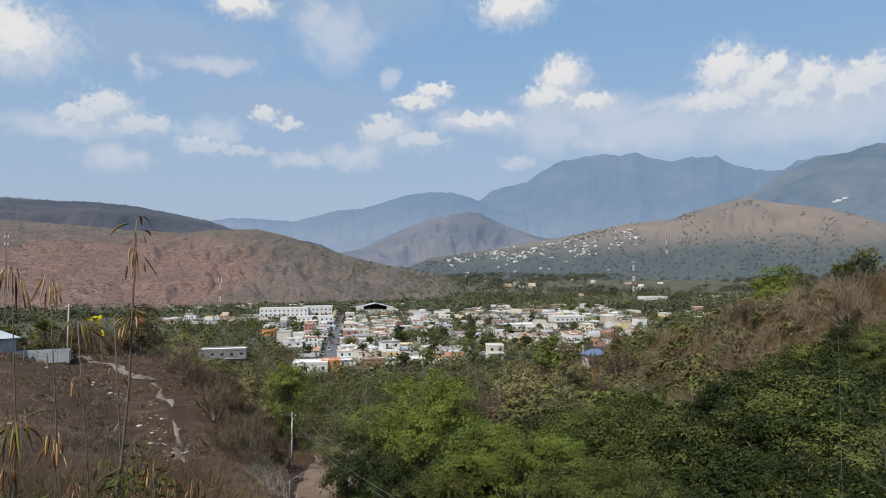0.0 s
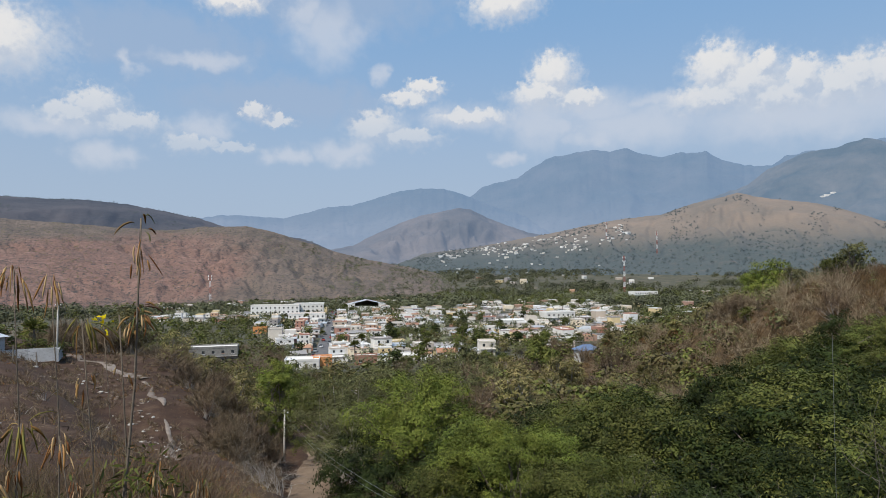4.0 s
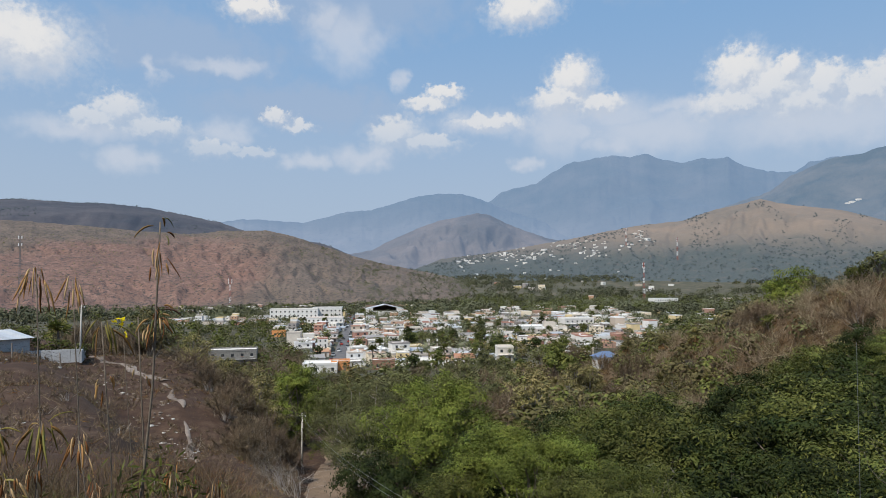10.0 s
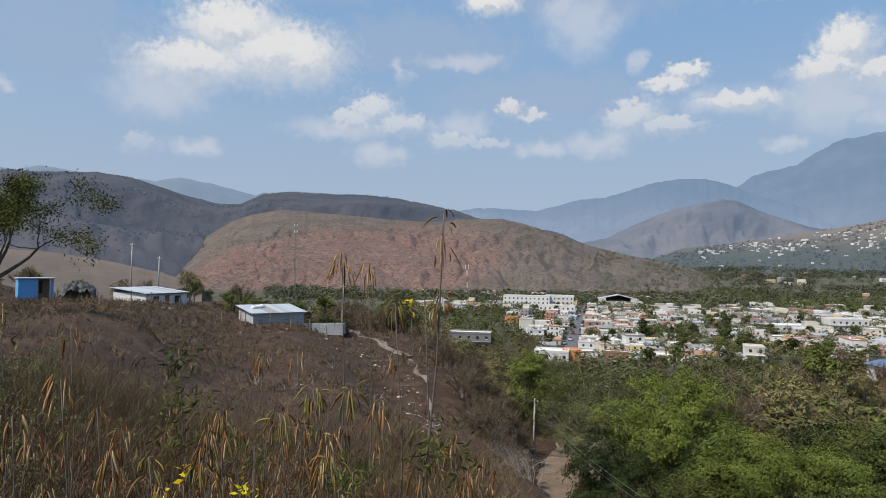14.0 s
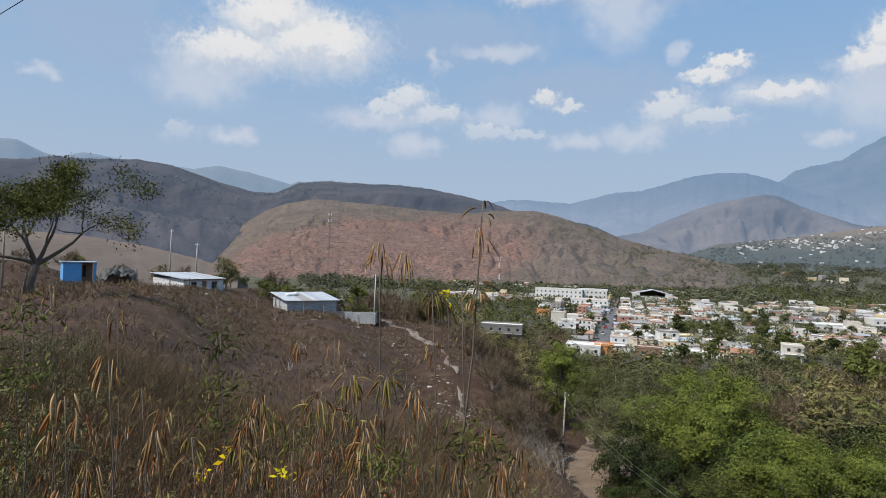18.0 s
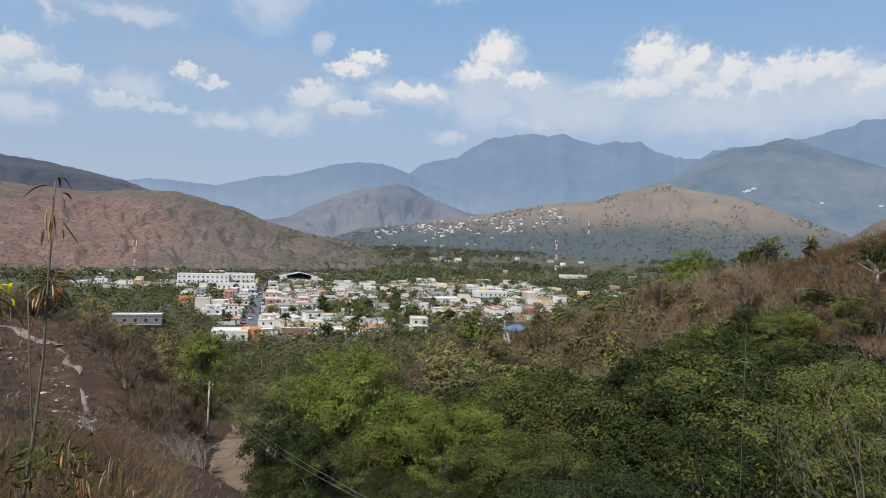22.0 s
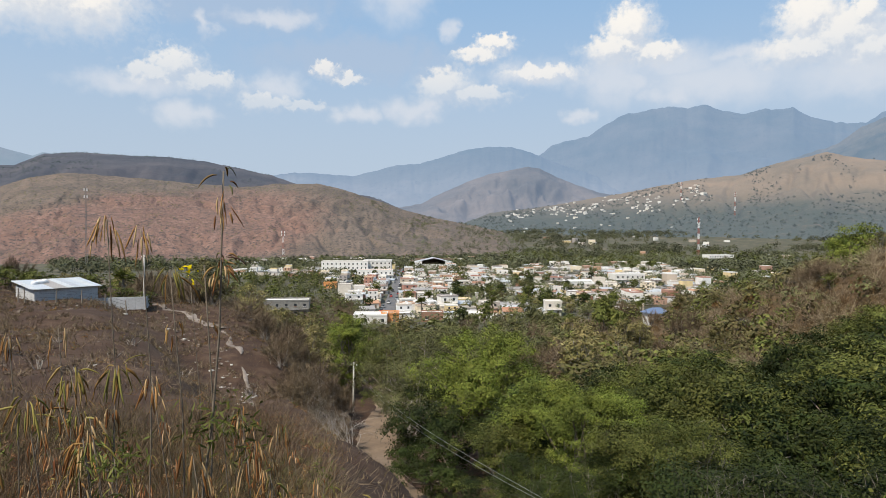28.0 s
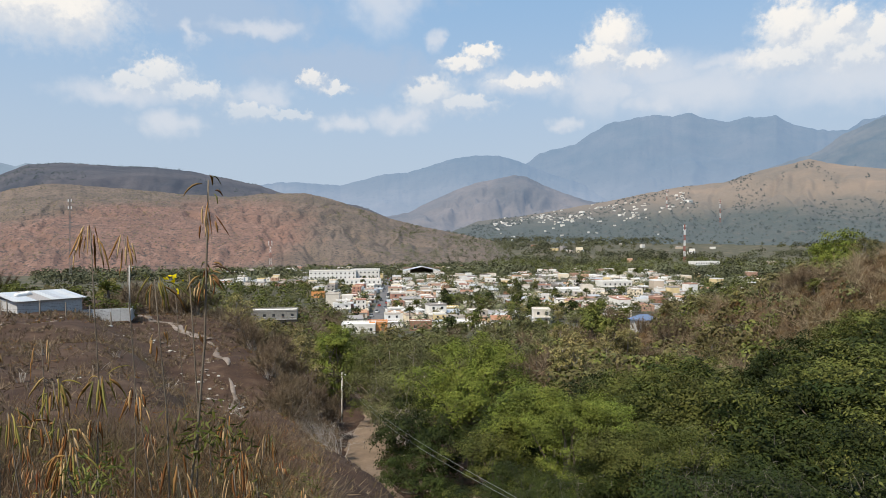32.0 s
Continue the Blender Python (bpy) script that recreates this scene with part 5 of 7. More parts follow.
# woods of the valley floor: one sheet of clumps
def woods(name, label, n, b0, b1, r0, r1, mat, seed, size=(5, 9), keep=None, land=None, per=44, leaf=0.25):
    q = rnd(seed)
    b, rr = q.uniform(b0, b1, n), np.sqrt(q.uniform(r0 * r0, r1 * r1, n))
    if keep is not None:
        ok = keep(b, rr)
        b, rr = b[ok], rr[ok]
    x, y = polar(b, rr)
    z = (land(b, rr) if land else ground_z(x, y)) + (q.uniform(0, 0.45, len(b)) if size[1] < 0.3 else 0)
    s = q.uniform(*size, len(b))
    d = unit(q.normal(0, 1, (len(b), per, 3)) + np.array([0, 0, 0.5]))
    lump = q.uniform(0.6, 1.1, (len(b), per, 1))
    c = np.stack([x, y, z + s * 0.3], -1)[:, None, :] + d * lump * (s[:, None, None] * np.array([0.55, 0.55, 0.5]))
    L = np.repeat(s * leaf, per)
    c, d = c.reshape(-1, 3), d.reshape(-1, 3)
    quad = leaves(q, c, d, 1.0, 0.95, 0.1, 0.45)
    quad = c[:, None, :] + (quad - c[:, None, :]) * L[:, None, None]
    return tagged(new(name, quads_mesh(name, quad, mat)), label, "woods", "", "stuff")


woods("valley_woods", "dark green woods across the valley floor", 9000, -36, 40, 600, 1750, M_VALLEY, 101, (7, 13), patchy(0.008, -0.03), None, 52, 0.2)
woods("olive_woods", "dusty olive trees across the valley floor", 1300, -36, 38, 420, 1500, M_GREY, 102, (5, 8), patchy(0.009, -0.03))
woods("green_woods", "green trees round the edges of the town", 2000, -32, 28, 240, 1000, M_GREEN, 103, (5, 8), lambda b, rr: ((b < -13.5) & (rr < 500)) | ((b > 18) & (rr > 330)) | (rr > 640))
woods("hill_scrub", "dark scrub dotted over the red hill", 4200, -44, -5, 775, 1295, M_GREY, 104, (1.0, 2.8), patchy(0.012, 0.02), RED_HILL.z, 20)
woods("flank_trees", "green trees on the red hill's long foot, paled for haze", 1500, -14, 2, 775, 1290, M_VALLEY, 107, (3, 6.5), lambda b, rr: fbm(b * 0.8, rr * 0.008, 4) > np.interp(b, [-14, -8, -2], [0.2, 0.05, -0.15]), RED_HILL.z, 30, 0.2)
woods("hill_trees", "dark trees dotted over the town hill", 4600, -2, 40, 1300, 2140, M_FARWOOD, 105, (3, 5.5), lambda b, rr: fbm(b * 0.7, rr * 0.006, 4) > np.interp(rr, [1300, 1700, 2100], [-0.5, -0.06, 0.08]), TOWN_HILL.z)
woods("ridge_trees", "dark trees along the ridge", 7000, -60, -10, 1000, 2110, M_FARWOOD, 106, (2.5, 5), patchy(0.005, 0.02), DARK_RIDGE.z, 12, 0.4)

def scrub(name, label, n, b0, b1, r0, r1, mat, seed, size, keep=None, per=15, thick=0.022):
    """Low clumps of twigs or straw that fan out from the ground."""
    q = rnd(seed)
    b, rr = q.uniform(b0, b1, n), np.sqrt(q.uniform(r0 * r0, r1 * r1, n))
    if keep is not None:
        ok = keep(b, rr)
        b, rr = b[ok], rr[ok]
    x, y = polar(b, rr)
    s = np.repeat(q.uniform(*size, len(b)), per)
    c = np.repeat(np.stack([x, y, ground_z(x, y) - 0.04], -1), per, 0)
    base = c + q.normal(0, 1, c.shape) * (s * 0.16)[:, None] * np.array([1, 1, 0])
    base = base + np.array([0, 0, 1.0]) * (s * q.uniform(0, 0.35, len(s)))[:, None]
    tip = base + unit(q.normal(0, 0.7, c.shape) + np.array([0, 0, 0.55])) * (s * q.uniform(0.35, 0.9, len(s)))[:, None]
    w = thick * np.repeat(rr / 60, per).clip(0.25, 1.6) * q.uniform(0.5, 1.2, len(s))
    return tagged(new(name, quads_mesh(name, blades(q, base, tip, w), mat)), label, "scrub", "", "stuff")


scrub("slope_scrub", "low grey-brown scrub over the dry slope", 2600, 8, 62, 44, 185, M_TWIG, 111, (0.8, 2.2), lambda b, rr: rr < 70 + (62 - b) * 3, 34, 0.018)
woods("slope_tussocks", "olive bushes over the dry slope", 1500, 8, 62, 44, 150, M_GREY, 112, (0.4, 1.3), lambda b, rr: (rr < 66 + (62 - b) * 2.6) & patchy(0.05, 0.0)(b, rr), None, 70, 0.14)
scrub("rusty_tussocks", "rusty grass tussocks over the dry slope", 7500, 8, 62, 44, 150, M_REDSTRAW, 117, (0.6, 1.5), lambda b, rr: rr < 66 + (62 - b) * 2.6, 26, 0.02)
scrub("hillside_scrub", "low dark dry scrub over the bare hillside", 5600, -66, -14, 5.5, 118, M_TWIG, 118, (0.3, 0.9), patchy(0.09, -0.12), 16)
scrub("weed_tangle", "tangled clumps of dead brown weeds", 700, -68, -19, 3.2, 13, M_WEED, 120, (0.6, 1.2), patchy(0.3, -0.08), 44, 0.012)
scrub("straw_tangle", "tangled clumps of straw-coloured weeds", 420, -66, -20, 2.8, 10, M_STRAW, 128, (0.4, 0.9), patchy(0.3, -0.08), 40, 0.011)
scrub("hillside_tussocks", "small straw tussocks over the bare hillside", 2200, -66, -14, 9, 110, M_STRAW, 119, (0.25, 0.6), patchy(0.1, -0.02), 12)
woods("gully_wood", "olive and green trees below the spur", 220, -27, -11.8, 150, 540, M_GREY, 123, (4, 7), None, None, 70, 0.15)
woods("gully_greenery", "green trees below the spur", 110, -27, -11.8, 190, 540, M_GREEN, 124, (4, 7.5), None, None, 70, 0.15)
woods("weed_leaves", "small olive and yellowed leaves among the weeds", 900, -66, -16, 2.4, 11, M_OLIVE, 125, (0.05, 0.12))
woods("weed_greenery", "small grey-green leaves of the taller weeds", 700, -68, -52, 3.5, 15, M_GREY, 127, (0.1, 0.3), patchy(0.35, -0.02), lambda b, rr: ground_z(*polar(b, rr)) + 0.45, 30, 0.11)
woods("weed_litter", "curled brown leaves among the weeds", 500, -66, -16, 2.4, 10, M_POD_BROWN, 126, (0.05, 0.11))


def beside_house(b, rr):
    return (rr < 62 + (60 - b) * 2.6) & ~((b > 12.4) & (b < 14.8) & (rr > 100))


woods("slope_thicket", "olive bushes and small trees on the lower slope", 210, 3, 26, 66, 165, M_OLIVE, 131, (2.2, 4.6), beside_house, None, 120, 0.15)
woods("slope_greenery", "green bushes and small trees on the lower slope", 130, 3, 26, 66, 165, M_GREEN, 132, (2.2, 4.8), beside_house, None, 120, 0.15)
woods("slope_thorns", "grey-green thorn bushes on the lower slope", 150, 3, 30, 62, 150, M_GREY, 133, (2.0, 4.2), beside_house, None, 120, 0.13)
scrub("slope_brush", "tall tan leafless brush on the lower slope", 620, 5, 34, 60, 160, M_DRYBRUSH, 134, (2.0, 4.0), beside_house, 110, 0.016)
scrub("gully_brush", "tall grey-brown leafless brush beside the gully", 900, -30, -12.5, 74, 330, M_TWIG, 135, (3.0, 5.6), lambda b, rr: rr > 82 + (b + 14) * -1.4, 100, 0.02)

# ---- the town ----
def slab(x0, x1, y0, y1, z0, z1):
    return Build().box(x0, x1, y0, y1, z0, z1)


def gable(w, d, z, rise, over=0.35, thick=0.12):
    b = Build()
    for s in (-1, 1):
        vs = []
        for t in (0, thick):
            vs += [(-w / 2 - over, s * (d / 2 + over), z - over * rise / (d / 2) + t), (w / 2 + over, s * (d / 2 + over), z - over * rise / (d / 2) + t), (w / 2 + over, 0, z + rise + t), (-w / 2 - over, 0, z + rise + t)]
        b.add(vs, [(0, 1, 2, 3), (7, 6, 5, 4), (0, 4, 5, 1), (1, 5, 6, 2), (2, 6, 7, 3), (3, 7, 4, 0)])
    return b


def shed(w, d, z, rise, over=0.3, thick=0.08, ribs=0):
    """A tin roof that falls towards the front."""
    b = Build()
    n = ribs or 1
    for i in range(n):
        x0, x1 = -w / 2 - over + (w + 2 * over) * i / n, -w / 2 - over + (w + 2 * over) * (i + 1) / n
        up = 0.035 if ribs and i % 2 else 0.0
        vs = [(x, y, z + (0 if y < 0 else rise) + t + up) for t in (0, thick) for x, y in ((x0, -d / 2 - over), (x1, -d / 2 - over), (x1, d / 2 + over), (x0, d / 2 + over))]
        b.add(vs, [(3, 2, 1, 0), (4, 5, 6, 7), (0, 1, 5, 4), (1, 2, 6, 5), (2, 3, 7, 6), (3, 0, 4, 7)])
    return b


def flat_house(label, w, d, floors, roof="flat", wall=None, name="town_house", windows=True, tank=False, group="houses of the town", floor_h=2.9):
    e = thing(name, label, "house", group)
    wall = wall or M_WALL
    h = floors * floor_h
    body = Build().box(-w / 2, w / 2, -d / 2, d / 2, -2.5, h)
    if roof == "gable":
        body.add([(-w / 2, -d / 2, h), (-w / 2, d / 2, h), (-w / 2, 0, h + d * 0.2), (w / 2, -d / 2, h), (w / 2, d / 2, h), (w / 2, 0, h + d * 0.2)], [(0, 2, 1), (3, 4, 5)])
    part("wall_shell", body.mesh("house_walls", wall), e)
    if roof == "flat":
        part("roof", slab(-w / 2 + 0.2, w / 2 - 0.2, -d / 2 + 0.2, d / 2 - 0.2, h + 0.004, h + 0.15).mesh("house_roof", M_ROOF), e)
        pb = Build()
        for x0, x1, y0, y1 in ((-w / 2 - 0.1, w / 2 + 0.1, -d / 2 - 0.1, -d / 2 + 0.15), (-w / 2 - 0.1, w / 2 + 0.1, d / 2 - 0.15, d / 2 + 0.1), (-w / 2 - 0.1, -w / 2 + 0.15, -d / 2 + 0.15, d / 2 - 0.15), (w / 2 - 0.15, w / 2 + 0.1, -d / 2 + 0.15, d / 2 - 0.15)):
            pb.box(x0, x1, y0, y1, h - 0.12, h + 0.65)
        if windows:
            part("parapet", pb.mesh("house_parapet", wall), e)
    elif roof == "gable":
        part("roof", gable(w, d, h, d * 0.2).mesh("house_roof", M_TILE), e)
    else:
        part("roof", shed(w, d, h, 0.7).mesh("house_roof", M_TIN), e)
    if windows:
        pane = Build().box(-0.55, 0.55, -0.03, 0.02, 0, 1.2).mesh("pane", M_GLASS)
        sill = Build().box(-0.7, 0.7, -0.14, 0.02, -0.14, -0.02).mesh("sill", M_ROOF)
        n = max(2, int(w / 3.2))
        for f in range(floors):
            for i in range(n):
                x = -w / 2 + w * (i + 0.5) / n
                if f == 0 and i == n // 2:
                    o = part("door", Build().box(-0.5, 0.5, -0.04, 0.02, 0, 2.1).mesh("door", M_DOOR), e)
                    o.location = (x, -d / 2 - 0.02, 0)
                    continue
                o = part("window", pane, e)
                o.location = (x, -d / 2 - 0.02, f * floor_h + 1.0)
                if group != "houses of the town":
                    part("sill", sill, o)
    if floors > 1:
        part("balcony_slab", slab(-w / 2, w / 2, -d / 2 - 0.9, -d / 2 - 0.004, floor_h - 0.15, floor_h + 0.02).mesh("balcony", M_ROOF), e)
    if tank:
        t = Build()
        t.tube([(w * 0.25, d * 0.2, h), (w * 0.25, d * 0.2, h + 1.2), (w * 0.25, d * 0.2, h + 1.45)], [0.55, 0.55, 0.2], 10)
        part("water_tank", t.mesh("tank", M_GLASS if floors == 1 else M_WHITE_PAINT), e, "round rooftop water tank")
    return Kind(e)


STREET = (STREET_B - STREET_A).normalized()
CROSS = Vector((STREET.y, -STREET.x))
TURN_TOWN = math.degrees(math.atan2(-STREET.x, STREET.y))
HOUSES = [
    flat_house("one-storey house with a flat concrete roof", 7.5, 7.5, 1),
    flat_house("wide one-storey house with a flat roof", 9.5, 7, 1, tank=True),
    flat_house("two-storey house with a flat roof and balcony", 7, 8, 2, name="two_storey_house"),
    flat_house("two-storey house with a rooftop water tank", 8.5, 7, 2, name="two_storey_house", tank=True),
    flat_house("low house under a corrugated tin roof", 8.5, 8, 1, "tin", name="tin_roofed_house"),
    flat_house("small house under a rusty tin roof", 6, 6.5, 1, "tin", name="tin_roofed_house"),
    flat_house("house with a clay tile gable roof", 8.5, 7, 1, "gable", name="tile_roofed_house"),
    flat_house("three-storey house with a flat roof", 7, 8.5, 3, name="three_storey_house"),
    flat_house("long low shop with a flat roof", 13, 7, 1, name="shop"),
    flat_house("low workshop under a pale tin roof", 12, 9, 1, "tin", name="workshop"),
]
FAR_HOUSES = [
    flat_house("distant flat-roofed house among the trees", 9, 8, 1, name="distant_house", windows=False),
    flat_house("distant two-storey house among the trees", 8, 8, 2, name="distant_house", windows=False),
    flat_house("distant tin-roofed house among the trees", 10, 8, 1, "tin", name="distant_house", windows=False),
]


def town_pose(p, turn=0.0):
    return pose(p[0], p[1], float(ground_z(p[0], p[1])) + 0.1, 0, 0, TURN_TOWN + turn)


def bearing_of(x, y):
    return math.degrees(math.atan2(x, y)), math.hypot(x, y)


# larger buildings by name
def long_block(name, label, bearing, r, w, d, floors, mat, turn=0.0):
    x, y = polar(bearing, r)
    k = flat_house(label, w, d, floors, "flat", mat, name, True, False, "", 3.3)
    k.put(town_pose((float(x), float(y)), turn))
    return (float(x), float(y), max(w, d) / 2 + 3)


taken = [
    long_block("white_school", "long white three-storey building with rows of windows", -13.2, 545, 38, 14, 3, M_WHITE),
    long_block("white_market", "large white two-storey market hall", -10.4, 556, 24, 20, 3, M_WHITE),
    long_block("cream_hall", "cream two-storey building beside the main street", -10.6, 486, 26, 12, 2, M_WHITE),
    long_block("orange_house", "orange house at the edge of the town", -9.3, 262, 7, 7, 1, M_ORANGE),
    long_block("white_depot", "white flat-roofed depot at the edge of the town", -11.0, 258, 13, 10, 1, M_WHITE),
    long_block("tiled_shop", "clay-coloured shop among the trees", -5.6, 264, 9, 6, 1, M_TILE),
    long_block("yellow_house", "ochre house among the trees", -14.5, 420, 8, 6, 1, M_ORANGE),
    long_block("grey_school", "long grey school with an open gallery", -18.2, 285, 19, 9, 2, M_DULL, 6),
    long_block("white_warehouse", "white warehouse with a pale roof", 7.6, 440, 24, 14, 1, M_WHITE, 10),
    long_block("white_terrace", "white terrace of houses", 11.2, 470, 22, 12, 2, M_WHITE, 8),
    long_block("white_stores", "white stores beside the mast", 18.4, 860, 34, 14, 2, M_WHITE, 10),
]


def arena(bearing, r):
    """A covered court: a gabled tin roof on columns, open at the front."""
    x, y = polar(bearing, r)
    e = thing("covered_court", "covered court under a low gabled pale tin roof", "hall", "", town_pose((float(x), float(y))))
    w, d, h, n = 36.0, 24.0, 5.5, 16
    for i in range(n):
        a0, a1 = math.pi * i / n, math.pi * (i + 1) / n
        p = [(-math.cos(a) * w / 2, (1 - abs(math.cos(a))) * 4.0 + h) for a in (a0, a1)]
        vs = [(px, yy, pz + t) for t in (0, 0.25) for (px, pz), yy in ((p[0], -d / 2), (p[1], -d / 2), (p[1], d / 2), (p[0], d / 2))]
        part("roof_panel", Build().add(vs, [(3, 2, 1, 0), (4, 5, 6, 7), (0, 1, 5, 4), (1, 2, 6, 5), (2, 3, 7, 6), (3, 0, 4, 7)]).mesh("roof_panel", M_TIN), e)
    for sx in (-1, 1):
        for k in range(5):
            yy = -d / 2 + 1 + (d - 2) * k / 4
            part("column", slab(sx * (w / 2 - 0.6) - 0.25, sx * (w / 2 - 0.6) + 0.25, yy - 0.25, yy + 0.25, -2, h + 0.6).mesh("column", M_CONCRETE), e)
    part("front_wall", slab(-w / 2, w / 2, -d / 2 - 3, -d / 2 - 2.6, -2, 4.2).mesh("front_wall", M_WHITE), e)
    for sx in (-1, 1):
        vs = [(sx * px, yy, pz) for yy in (-d / 2, -d / 2 + 0.3) for px, pz in ((w / 2, -1), (w * 0.3, -1), (w * 0.3, h + 1.5), (w / 2, h - 0.05))]
        part("gable_wing", Build().add(vs, [(0, 1, 2, 3), (7, 6, 5, 4), (0, 4, 5, 1), (1, 5, 6, 2), (2, 6, 7, 3), (3, 7, 4, 0)]).mesh("gable_wing", M_WHITE), e)
    part("back_wall", slab(-w / 2 + 1, w / 2 - 1, d / 2 - 0.5, d / 2 - 0.1, -2, h + 3.2).mesh("back_wall", M_DOOR), e)
    return (float(x), float(y), 24)


taken.append(arena(-5.5, 618))

R6 = rnd(66)


def in_town(b, r):
    near = np.interp(b, [-24, -15, -12.5, -11, 0, 3, 9, 12, 17, 24], [560, 500, 300, 248, 250, 280, 290, 310, 400, 560])
    return near < r < 930


def free(x, y, rad):
    return all((x - a) ** 2 + (y - b) ** 2 > (c + rad) ** 2 for a, b, c in taken)


houses = far_houses = trees = 0
home = []
spots = []
for i in range(-28, 41):
    for j in range(0, 70):
        p = STREET_A + CROSS * (i * 9.2 + (8.5 if i >= 0 else 0) + R6.uniform(-1.2, 1.2)) + STREET * (j * 9.0 + R6.uniform(-1, 1))
        b, rr = bearing_of(p.x, p.y)
        if in_town(b, rr) and -23 < b < 23 and free(p.x, p.y, 5):
            spots.append((rr + R6.uniform(-120, 120), b, rr, p))
for _, b, rr, p in sorted(spots, key=lambda s: s[0]):
    dense = np.interp(abs((p - STREET_A).dot(CROSS)), [0, 60, 140, 260], [0.95, 0.62, 0.55, 0.42]) * np.interp(rr, [250, 500, 640, 900], [0.95, 0.85, 0.5, 0.3]) * np.interp(b, [-16, -13, 6, 10], [1.8, 1.0, 1.0, 1.8])
    clump = fbm(np.array(p.x * 0.02), np.array(p.y * 0.02), 3)
    if R6.rand() < dense * (0.62 if rr > 560 else 1.1) + clump * 2.6 and houses < 720:
        tall = abs((p - STREET_A).dot(CROSS)) < 40
        if rr > 560:
            if far_houses == 250:
                continue
            far_houses += 1
            k = FAR_HOUSES[R6.randint(3)]
        else:
            k = HOUSES[R6.choice(10, p=[0.14, 0.14, 0.16, 0.14, 0.13, 0.06, 0.06, 0.07, 0.05, 0.05] if tall else [0.18, 0.16, 0.10, 0.08, 0.17, 0.11, 0.09, 0.02, 0.04, 0.05])]
        s = R6.uniform(0.62, 1.0)
        k.put(town_pose((p.x, p.y), R6.choice([0, 0, 0, 90, 180]) + R6.uniform(-5, 5) + 26 * noise.noise((p.x * 0.012, p.y * 0.012, 2.0))), (s * R6.uniform(0.9, 1.2), s, R6.uniform(0.6, 0.88)))
        houses += 1
        home.append((p.x, p.y))
    elif trees < 90:
        k = FAR_KINDS[R6.choice(4, p=[0.35, 0.3, 0.2, 0.15])]
        s = R6.uniform(0.6, 1.05)
        k.put(pose(p.x, p.y, float(ground_z(p.x, p.y)) - 0.2, 0, 0, R6.uniform(0, 360)), (s, s, s * R6.uniform(0.85, 1.1)))
        trees += 1
# street trees and gardens behind the houses
for i in range(40):
    b, rr = R6.uniform(-20, 20), R6.uniform(250, 900)
    x, y = polar(b, rr)
    if in_town(b, rr) and abs((Vector((float(x), float(y))) - STREET_A).dot(CROSS)) > 12 and free(float(x), float(y), 3):
        s = R6.uniform(0.45, 0.9)
        FAR_KINDS[R6.randint(4)].put(spot(b, rr, R6.uniform(0, 360), 0.2), (s, s, s))
for i in range(16):
    b, rr = R6.uniform(-12, 14), R6.uniform(260, 620)
    s = R6.uniform(0.9, 1.4)
    PALM_B.put(spot(b, rr, R6.uniform(0, 360), 0.2), (s, s, s * 1.2))

home = np.array(home + [(a, b) for a, b, c in taken])


def gardens(b, rr):
    x, y = polar(b, rr)
    d = np.min((x[:, None] - home[:, 0]) ** 2 + (y[:, None] - home[:, 1]) ** 2, 1)
    inside = np.array([in_town(bb, q) for bb, q in zip(b, rr)])
    off = np.abs((x - STREET_A.x) * CROSS.x + (y - STREET_A.y) * CROSS.y) > 9
    return (d > 4.0 ** 2) & inside & off


woods("garden_trees", "dark leafy garden trees packed between the houses", 2900, -22, 22, 245, 930, M_VALLEY, 121, (4.0, 8.0), gardens, None, 64, 0.15)
woods("garden_greenery", "green and olive garden trees between the houses", 2300, -22, 22, 245, 930, M_GREEN, 122, (3.0, 6.5), gardens, None, 60, 0.15)

# houses scattered over the town hill
HILL_HOUSES = [flat_house("small white house on the far hillside", 11, 9, 1, "flat", M_WHITE, "hill_house", False, False, "houses of the far hill"), flat_house("two-storey pale house on the far hillside", 12, 10, 2, "flat", M_WHITE, "hill_house", False, False, "houses of the far hill"), flat_house("tin-roofed house on the far hillside", 13, 10, 1, "tin", M_WHITE, "hill_house", False, False, "houses of the far hill")]
made = 0
while made < 210:
    b, rr = R6.uniform(1.0, 18.5), R6.uniform(1310, 2130)
    e_hill = math.degrees(math.atan2(float(TOWN_HILL.z(np.array(b), np.array(rr))) - EYE, rr))
    mid = np.interp(b, [1, 2.7, 8.2, 11, 13.7, 17.1], [0.75, 0.95, 1.75, 2.1, 2.4, 3.0])
    ok = abs(e_hill - mid) < 0.75 and fbm(np.array(b * 0.9), np.array(rr * 0.006), 3) > 0.0
    if not ok and R6.rand() > 0.04:
        continue
    x, y = polar(b, rr)
    z = float(TOWN_HILL.z(np.array(b), np.array(rr)))
    s = R6.uniform(0.3, 0.62)
    HILL_HOUSES[R6.choice(3, p=[0.3, 0.4, 0.3])].put(pose(float(x), float(y), z, 0, 0, R6.uniform(-40, 40)), (s, s, s * 1.1))
    made += 1
for b, rr, s in ((32.1, 3050, 1.7), (32.5, 3060, 1.5), (31.8, 3040, 1.3), (41.0, 3000, 1.2), (37.2, 2950, 1.1)):
    x, y = polar(b, rr)
    HILL_HOUSES[0].put(pose(float(x), float(y), float(SLOPE_RANGE.z(np.array(b), np.array(rr))), 0, 0, 10), (s, s, s))
